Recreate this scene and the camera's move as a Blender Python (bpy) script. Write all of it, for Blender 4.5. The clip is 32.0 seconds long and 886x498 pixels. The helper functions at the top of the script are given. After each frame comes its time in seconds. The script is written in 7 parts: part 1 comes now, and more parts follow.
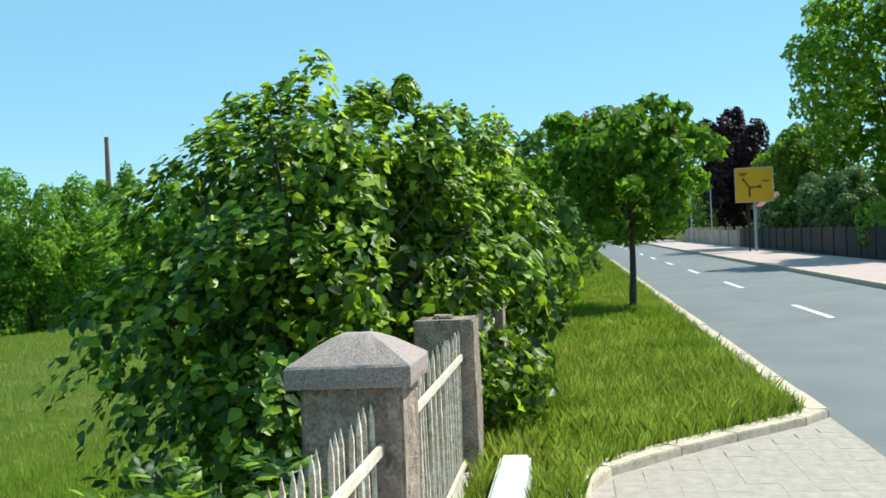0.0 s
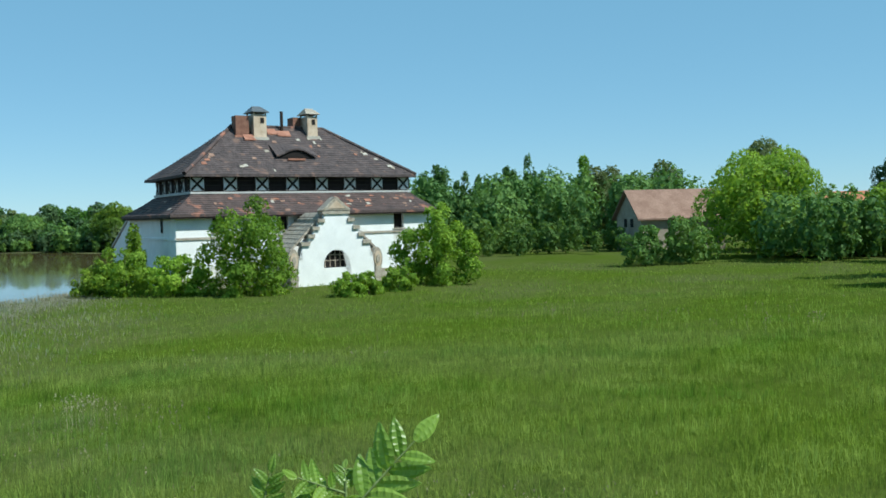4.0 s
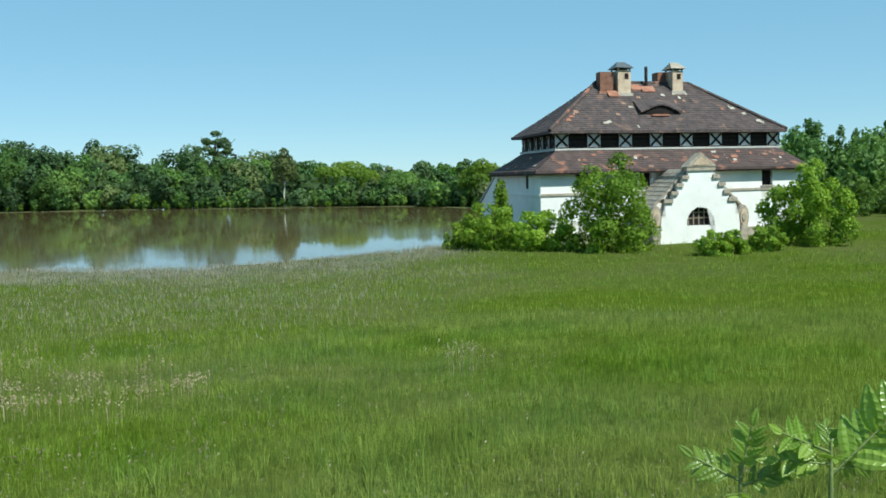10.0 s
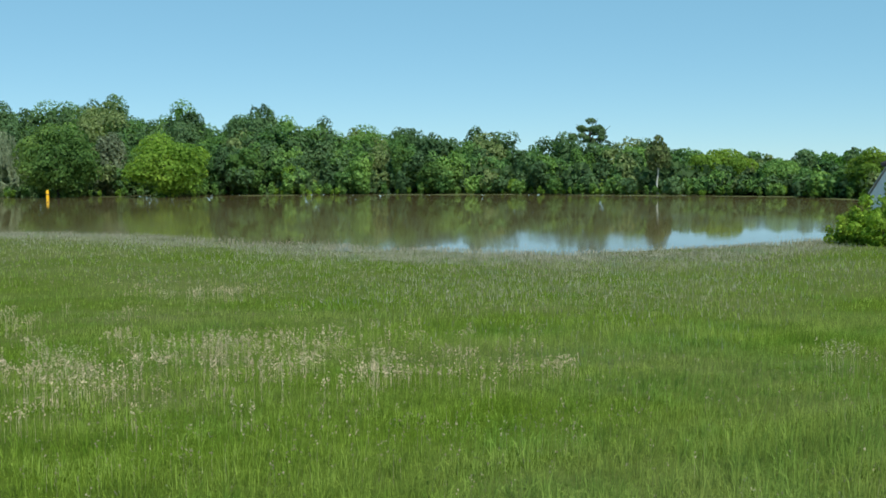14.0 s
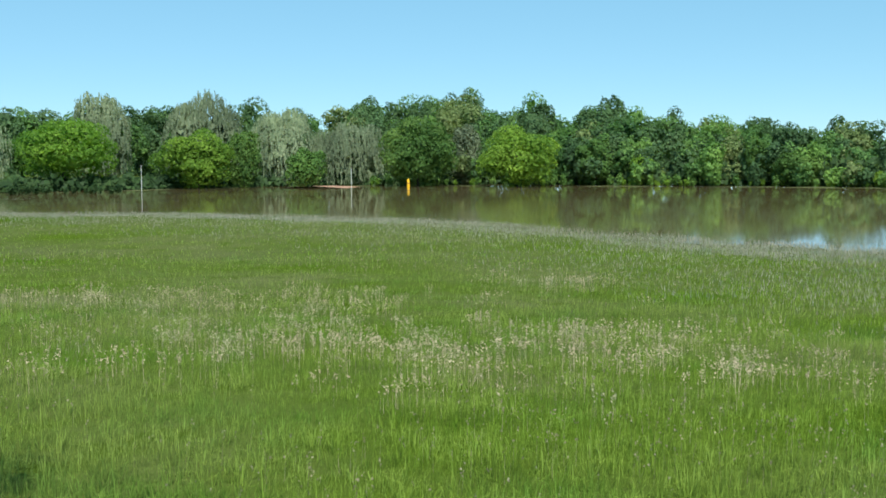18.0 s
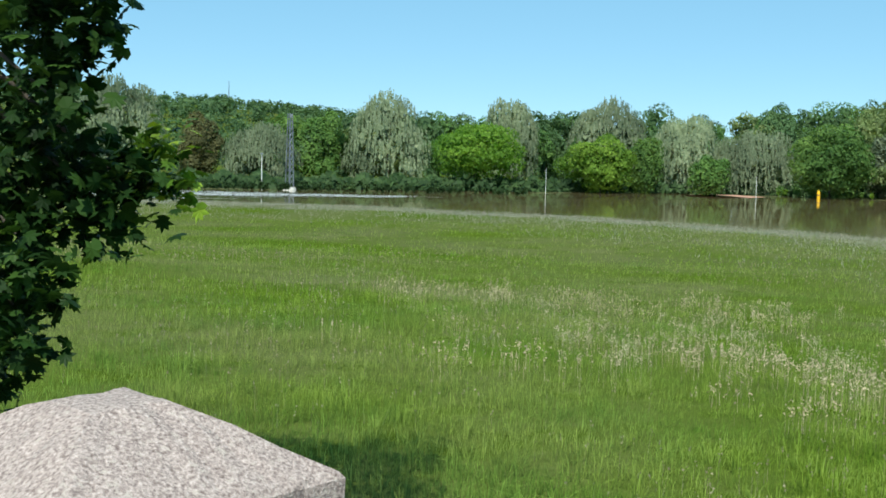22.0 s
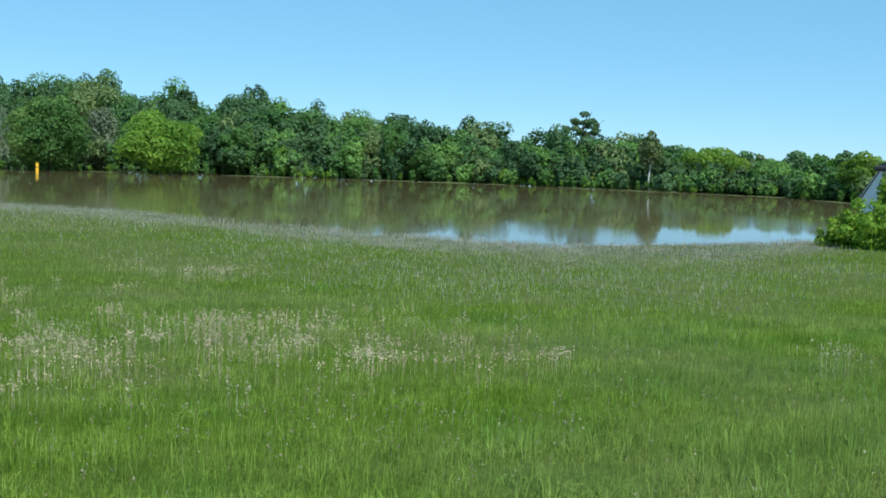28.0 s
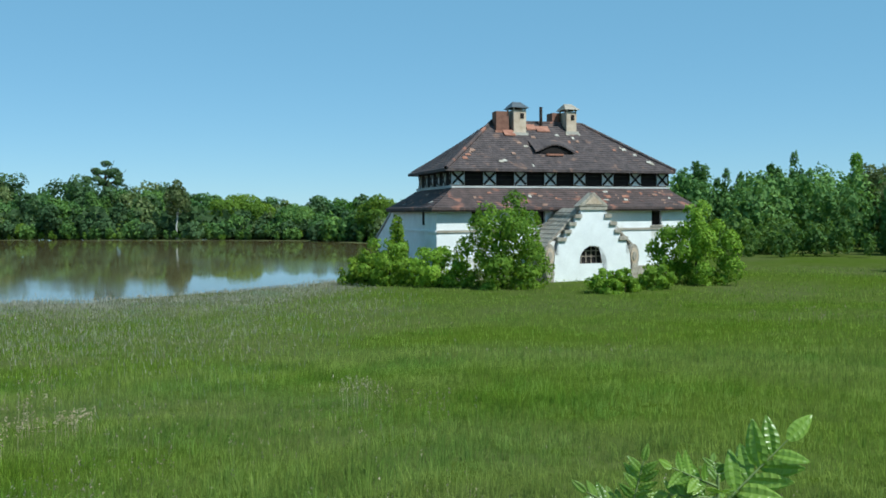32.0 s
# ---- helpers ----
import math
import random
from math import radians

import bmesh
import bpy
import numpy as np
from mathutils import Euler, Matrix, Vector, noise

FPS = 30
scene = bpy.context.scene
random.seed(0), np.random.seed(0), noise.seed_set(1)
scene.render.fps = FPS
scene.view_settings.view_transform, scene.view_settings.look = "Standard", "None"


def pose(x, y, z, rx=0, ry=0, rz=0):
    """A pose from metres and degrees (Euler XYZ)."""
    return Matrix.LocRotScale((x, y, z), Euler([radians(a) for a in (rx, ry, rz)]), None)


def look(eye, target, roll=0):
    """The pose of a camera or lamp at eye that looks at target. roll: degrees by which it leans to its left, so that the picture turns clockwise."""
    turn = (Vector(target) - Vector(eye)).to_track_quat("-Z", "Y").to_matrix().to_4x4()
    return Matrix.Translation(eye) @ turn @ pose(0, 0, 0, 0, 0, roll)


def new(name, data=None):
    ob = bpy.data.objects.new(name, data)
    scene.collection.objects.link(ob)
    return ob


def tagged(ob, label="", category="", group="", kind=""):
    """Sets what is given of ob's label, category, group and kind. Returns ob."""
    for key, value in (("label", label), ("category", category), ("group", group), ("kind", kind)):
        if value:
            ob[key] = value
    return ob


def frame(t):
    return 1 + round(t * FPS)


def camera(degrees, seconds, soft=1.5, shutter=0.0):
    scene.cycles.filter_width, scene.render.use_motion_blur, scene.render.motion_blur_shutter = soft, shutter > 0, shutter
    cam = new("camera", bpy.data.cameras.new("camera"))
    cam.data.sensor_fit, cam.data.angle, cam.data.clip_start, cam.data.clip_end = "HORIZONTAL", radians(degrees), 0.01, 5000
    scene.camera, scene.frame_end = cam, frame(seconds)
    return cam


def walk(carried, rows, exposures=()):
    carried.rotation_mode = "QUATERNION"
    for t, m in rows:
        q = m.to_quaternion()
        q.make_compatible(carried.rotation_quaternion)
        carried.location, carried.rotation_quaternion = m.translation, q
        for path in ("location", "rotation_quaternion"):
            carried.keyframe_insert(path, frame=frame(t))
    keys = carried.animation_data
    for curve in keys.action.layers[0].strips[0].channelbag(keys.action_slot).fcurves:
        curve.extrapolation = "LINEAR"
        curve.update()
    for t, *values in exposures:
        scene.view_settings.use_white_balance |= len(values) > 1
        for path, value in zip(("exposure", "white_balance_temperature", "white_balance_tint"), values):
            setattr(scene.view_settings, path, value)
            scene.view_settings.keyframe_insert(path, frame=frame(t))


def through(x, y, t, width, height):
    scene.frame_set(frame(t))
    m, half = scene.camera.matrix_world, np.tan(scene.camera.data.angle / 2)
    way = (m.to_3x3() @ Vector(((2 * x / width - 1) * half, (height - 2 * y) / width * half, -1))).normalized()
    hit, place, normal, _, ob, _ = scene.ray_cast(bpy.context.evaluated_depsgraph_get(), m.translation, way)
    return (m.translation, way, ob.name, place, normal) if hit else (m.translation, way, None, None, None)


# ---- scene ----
cam = camera(44.49, 32.0, soft=1.7)
PATH = [
    (0, (0, 0, 1.6), (-2.362, 19.859, 1.369), -2.53),
    (0.5, (-0.083, -0.006, 1.599), (-4.017, 19.601, 1.27), -2.85),
    (1, (-0.119, 0.003, 1.594), (-6.971, 18.79, 1.305), -3.03),
    (1.5, (-0.118, 0.021, 1.578), (-9.604, 17.624, 1.179), -2.68),
    (2, (-0.046, -0.014, 1.626), (-11.526, 16.349, 0.94), -3.17),
    (2.5, (-0.098, -0.084, 1.599), (-12.55, 15.532, 0.569), -4.28),
    (3, (-0.15, -0.126, 1.591), (-13.586, 14.66, 0.661), -4.33),
    (3.5, (-0.207, -0.088, 1.589), (-15.438, 12.844, 0.709), -3.36),
    (4, (-0.236, -0.06, 1.596), (-16.84, 11.07, 0.938), -1.49),
    (4.5, (-0.25, -0.056, 1.593), (-17.37, 10.28, 1.34), -1.74),
    (6.5, (-0.308, -0.068, 1.597), (-18.239, 8.783, 1.253), -1.46),
    (7, (-0.289, -0.083, 1.591), (-18.341, 8.509, 1.015), -1.36),
    (7.5, (-0.257, -0.112, 1.594), (-18.548, 7.941, 0.816), -1.46),
    (8, (-0.234, -0.177, 1.597), (-18.787, 7.204, 0.469), -2.02),
    (8.5, (-0.237, -0.214, 1.597), (-18.834, 6.992, 0.101), -1.39),
    (9, (-0.279, -0.262, 1.589), (-18.984, 6.675, 0.175), -1.54),
    (9.5, (-0.287, -0.302, 1.587), (-19.044, 6.488, 0.149), -1.26),
    (10, (-0.282, -0.277, 1.6), (-19.561, 4.884, 0.305), -1.35),
    (10.5, (-0.258, -0.252, 1.601), (-19.753, 4.013, 0.278), -0.70),
    (11, (-0.215, -0.244, 1.607), (-19.897, 3.05, 0.278), -1.03),
    (11.5, (-0.18, -0.243, 1.619), (-19.96, 2.343, 0.187), -1.09),
    (12, (-0.134, -0.268, 1.615), (-20.018, 1.381, 0.231), -0.70),
    (12.5, (-0.123, -0.264, 1.617), (-20.052, 0.7, 0.236), -0.64),
    (13, (-0.128, -0.274, 1.614), (-20.086, 0.02, 0.366), -0.59),
    (13.5, (-0.157, -0.294, 1.614), (-20.11, -0.768, 0.336), -0.33),
    (14, (-0.182, -0.307, 1.61), (-20.072, -1.861, 0.195), -0.60),
    (14.5, (-0.195, -0.333, 1.612), (-19.994, -2.736, 0.127), -2.34),
    (16.5, (-0.112, -0.499, 1.592), (-19.605, -4.664, -0.052), -1.26),
    (17, (-0.121, -0.51, 1.594), (-19.416, -5.514, -0.04), -0.33),
    (17.5, (-0.144, -0.503, 1.601), (-18.952, -7.103, -0.04), -0.43),
    (18, (-0.152, -0.525, 1.603), (-18.56, -8.193, 0.072), -0.33),
    (18.5, (-0.154, -0.551, 1.599), (-17.87, -9.703, 0.06), -0.14),
    (19, (-0.167, -0.552, 1.6), (-17.186, -10.935, 0.002), -0.53),
    (19.5, (-0.175, -0.565, 1.605), (-16.604, -11.857, 0.003), -0.36),
    (20, (-0.169, -0.593, 1.599), (-16.061, -12.643, 0.1), 0.17),
    (20.5, (-0.171, -0.616, 1.596), (-15.605, -13.256, 0.179), 0.75),
    (21, (-0.158, -0.644, 1.598), (-14.855, -14.131, 0.15), 0.82),
    (21.5, (-0.145, -0.643, 1.6), (-14.569, -14.425, 0.183), 1.23),
    (22, (-0.137, -0.641, 1.601), (-14.622, -14.352, 0.122), 1.28),
    (22.5, (-0.131, -0.64, 1.603), (-14.656, -14.321, 0.244), 1.11),
    (23, (-0.128, -0.635, 1.598), (-15.052, -13.898, 0.433), 1.37),
    (23.5, (-0.129, -0.629, 1.598), (-15.801, -12.99, 0.33), 1.61),
    (24, (-0.151, -0.629, 1.592), (-16.62, -11.902, 0.284), 1.38),
    (24.5, (-0.167, -0.63, 1.586), (-17.29, -10.87, 0.19), 1.08),
    (26.5, (-0.213, -0.531, 1.586), (-19.305, -6.341, 0.269), 0.73),
    (27, (-0.221, -0.528, 1.591), (-19.751, -4.611, 0.209), 0.99),
    (27.5, (-0.252, -0.49, 1.592), (-20.024, -3.085, 0.069), 1.33),
    (28, (-0.254, -0.468, 1.59), (-20.143, -1.804, -0.045), 1.59),
    (28.5, (-0.236, -0.463, 1.598), (-20.163, -0.785, -0.071), 1.95),
    (29, (-0.229, -0.435, 1.603), (-20.153, 0.316, 0.027), 1.33),
    (29.5, (-0.211, -0.39, 1.597), (-20.022, 2.017, 0.278), 1.36),
    (30, (-0.203, -0.343, 1.591), (-19.719, 3.852, 0.362), 1.67),
    (30.5, (-0.216, -0.328, 1.593), (-19.594, 4.521, 0.587), 0.90),
    (31, (-0.236, -0.313, 1.604), (-19.341, 5.535, 0.707), 0.18),
    (31.5, (-0.249, -0.309, 1.603), (-19.099, 6.317, 0.704), -0.01),
    (32, (-0.274, -0.286, 1.602), (-18.993, 6.726, 0.935), -0.37),
]
walk(cam, [(t, look(eye, target, roll)) for t, eye, target, roll in PATH],
     exposures=[(0, 0.66, 6300, -1), (1.5, 0.52, 5950, -1), (2.5, 0.42, 5850, -1), (4, 0.12, 5950, -1), (7, 0.0, 6000, -1), (9, 0.26, 6250, -1), (13, 0.16, 6250, -1), (16.5, 0.34, 6250, -1), (19, 0.44, 6200, -1), (22, 0.44, 6200, -1), (24, 0.42, 5950, -1), (27, 0.3, 5600, -1), (30, 0.2, 5600, -1), (32, 0.05, 5750, -1)])

# ---- world and sun ----
SUN_AZ, SUN_EL = -55.0, 51.0          # degrees to the left of +y, and above the horizon
world = bpy.data.worlds.new("world")
scene.world = world
world.use_nodes = True
wn = world.node_tree.nodes
sky = wn.new("ShaderNodeTexSky")
sky.sky_type = "NISHITA"
sky.sun_disc = False
sky.sun_elevation = radians(SUN_EL)
sky.sun_rotation = radians(-SUN_AZ)
sky.altitude = 2000.0
sky.air_density, sky.dust_density, sky.ozone_density = 0.8, 0.0, 0.5
wn["Background"].inputs["Strength"].default_value = 0.10
haze = wn.new("ShaderNodeMix")          # one even pale blue mixed into the sky colour to flatten its gradient
haze.data_type = "RGBA"
haze.inputs["Factor"].default_value = 0.55
haze.inputs["B"].default_value = (2.3, 5.05, 7.0, 1)
world.node_tree.links.new(sky.outputs[0], haze.inputs["A"])
world.node_tree.links.new(haze.outputs["Result"], wn["Background"].inputs["Color"])
sun_data = bpy.data.lights.new("sun", "SUN")
sun_data.energy, sun_data.angle, sun_data.color = 5.0, radians(0.55), (1.0, 0.95, 0.86)
sun = new("sun", sun_data)
sun_to = Vector((-math.sin(radians(SUN_AZ)) * math.cos(radians(SUN_EL)), math.cos(radians(SUN_AZ)) * math.cos(radians(SUN_EL)), math.sin(radians(SUN_EL))))
sun.matrix_world = look(sun_to * 50, (0, 0, 0))

# ---- materials ----
RNG = np.random.default_rng(7)


def material(name, c1, c2, scale=4.0, rough=0.8, bump=0.3, bump_scale=40.0, metal=0.0, c3=None, spec=0.3, dist=0.01):
    """Two colours mixed by noise at two scales, with fine relief; c3 adds sparse patches."""
    m = bpy.data.materials.new(name)
    m.use_nodes = True
    n, l = m.node_tree.nodes, m.node_tree.links
    p = n["Principled BSDF"]
    co = n.new("ShaderNodeTexCoord")
    info = n.new("ShaderNodeObjectInfo")
    add = n.new("ShaderNodeVectorMath")
    add.operation = "ADD"
    l.new(co.outputs["Object"], add.inputs[0])
    l.new(info.outputs["Random"], add.inputs[1])
    big = n.new("ShaderNodeTexNoise")
    big.inputs["Scale"].default_value, big.inputs["Detail"].default_value = scale, 8
    fine = n.new("ShaderNodeTexNoise")
    fine.inputs["Scale"].default_value, fine.inputs["Detail"].default_value = bump_scale, 4
    for t in (big, fine):
        l.new(add.outputs[0], t.inputs["Vector"])
    mixf = n.new("ShaderNodeMath")
    mixf.operation = "MULTIPLY_ADD"
    mixf.inputs[1].default_value, mixf.inputs[2].default_value = 0.45, 0.0
    l.new(fine.outputs["Fac"], mixf.inputs[0])
    sumf = n.new("ShaderNodeMath")
    sumf.operation = "MULTIPLY_ADD"
    sumf.inputs[1].default_value = 0.55
    l.new(big.outputs["Fac"], sumf.inputs[0])
    l.new(mixf.outputs[0], sumf.inputs[2])
    ramp = n.new("ShaderNodeValToRGB")
    ramp.color_ramp.elements[0].position, ramp.color_ramp.elements[1].position = 0.36, 0.64
    ramp.color_ramp.elements[0].color, ramp.color_ramp.elements[1].color = (*c1, 1), (*c2, 1)
    l.new(sumf.outputs[0], ramp.inputs["Fac"])
    colour = ramp.outputs["Color"]
    if c3:
        spot = n.new("ShaderNodeTexNoise")
        spot.inputs["Scale"].default_value, spot.inputs["Detail"].default_value = scale * 0.6, 6
        l.new(co.outputs["Object"], spot.inputs["Vector"])
        edge = n.new("ShaderNodeMapRange")
        edge.inputs["From Min"].default_value, edge.inputs["From Max"].default_value = 0.58, 0.68
        l.new(spot.outputs["Fac"], edge.inputs["Value"])
        mix = n.new("ShaderNodeMix")
        mix.data_type = "RGBA"
        l.new(edge.outputs[0], mix.inputs["Factor"])
        l.new(colour, mix.inputs["A"])
        mix.inputs["B"].default_value = (*c3, 1)
        colour = mix.outputs["Result"]
    l.new(colour, p.inputs["Base Color"])
    p.inputs["Roughness"].default_value, p.inputs["Metallic"].default_value = rough, metal
    p.inputs["Specular IOR Level"].default_value = spec
    b = n.new("ShaderNodeBump")
    b.inputs["Strength"].default_value, b.inputs["Distance"].default_value = bump, dist
    l.new(fine.outputs["Fac"], b.inputs["Height"])
    l.new(b.outputs[0], p.inputs["Normal"])
    return m


def leafage(name, dark, mid, light, through=0.35, rough=0.6, gloss=0.12):
    """Leaves: each island takes its own shade; light passes through."""
    m = bpy.data.materials.new(name)
    m.use_nodes = True
    n, l = m.node_tree.nodes, m.node_tree.links
    p = n["Principled BSDF"]
    geo = n.new("ShaderNodeNewGeometry")
    ramp = n.new("ShaderNodeValToRGB")
    ramp.color_ramp.elements[0].color, ramp.color_ramp.elements[1].color = (*dark, 1), (*light, 1)
    e = ramp.color_ramp.elements.new(0.55)
    e.color = (*mid, 1)
    l.new(geo.outputs["Random Per Island"], ramp.inputs["Fac"])
    info = n.new("ShaderNodeObjectInfo")
    hue = n.new("ShaderNodeHueSaturation")
    shift = n.new("ShaderNodeMapRange")
    shift.inputs["To Min"].default_value, shift.inputs["To Max"].default_value = 0.8, 1.2
    l.new(info.outputs["Random"], shift.inputs["Value"])
    patch = n.new("ShaderNodeTexNoise")
    patch.inputs["Scale"].default_value, patch.inputs["Detail"].default_value = 0.10, 2
    l.new(geo.outputs["Position"], patch.inputs["Vector"])
    tone = n.new("ShaderNodeMapRange")
    tone.inputs["From Min"].default_value, tone.inputs["From Max"].default_value = 0.3, 0.7
    tone.inputs["To Min"].default_value, tone.inputs["To Max"].default_value = 0.66, 1.34
    l.new(patch.outputs["Fac"], tone.inputs["Value"])
    both = n.new("ShaderNodeMath")
    both.operation = "MULTIPLY"
    l.new(tone.outputs[0], both.inputs[0])
    l.new(shift.outputs[0], both.inputs[1])
    l.new(both.outputs[0], hue.inputs["Value"])
    turn = n.new("ShaderNodeMapRange")
    turn.inputs["From Min"].default_value, turn.inputs["From Max"].default_value = 0.3, 0.7
    turn.inputs["To Min"].default_value, turn.inputs["To Max"].default_value = 0.515, 0.485
    l.new(patch.outputs["Fac"], turn.inputs["Value"])
    l.new(turn.outputs[0], hue.inputs["Hue"])
    l.new(ramp.outputs["Color"], hue.inputs["Color"])
    l.new(hue.outputs["Color"], p.inputs["Base Color"])
    p.inputs["Roughness"].default_value, p.inputs["Specular IOR Level"].default_value = rough, gloss
    tr = n.new("ShaderNodeBsdfTranslucent")
    warm = n.new("ShaderNodeMix")
    warm.data_type, warm.blend_type = "RGBA", "MULTIPLY"
    warm.inputs["Factor"].default_value = 1.0
    warm.inputs["B"].default_value = (1.55, 1.5, 0.75, 1)
    l.new(hue.outputs["Color"], warm.inputs["A"])
    l.new(warm.outputs["Result"], tr.inputs["Color"])
    mix = n.new("ShaderNodeMixShader")
    mix.inputs["Fac"].default_value = through
    l.new(p.outputs[0], mix.inputs[1])
    l.new(tr.outputs[0], mix.inputs[2])
    l.new(mix.outputs[0], n["Material Output"].inputs["Surface"])
    return m


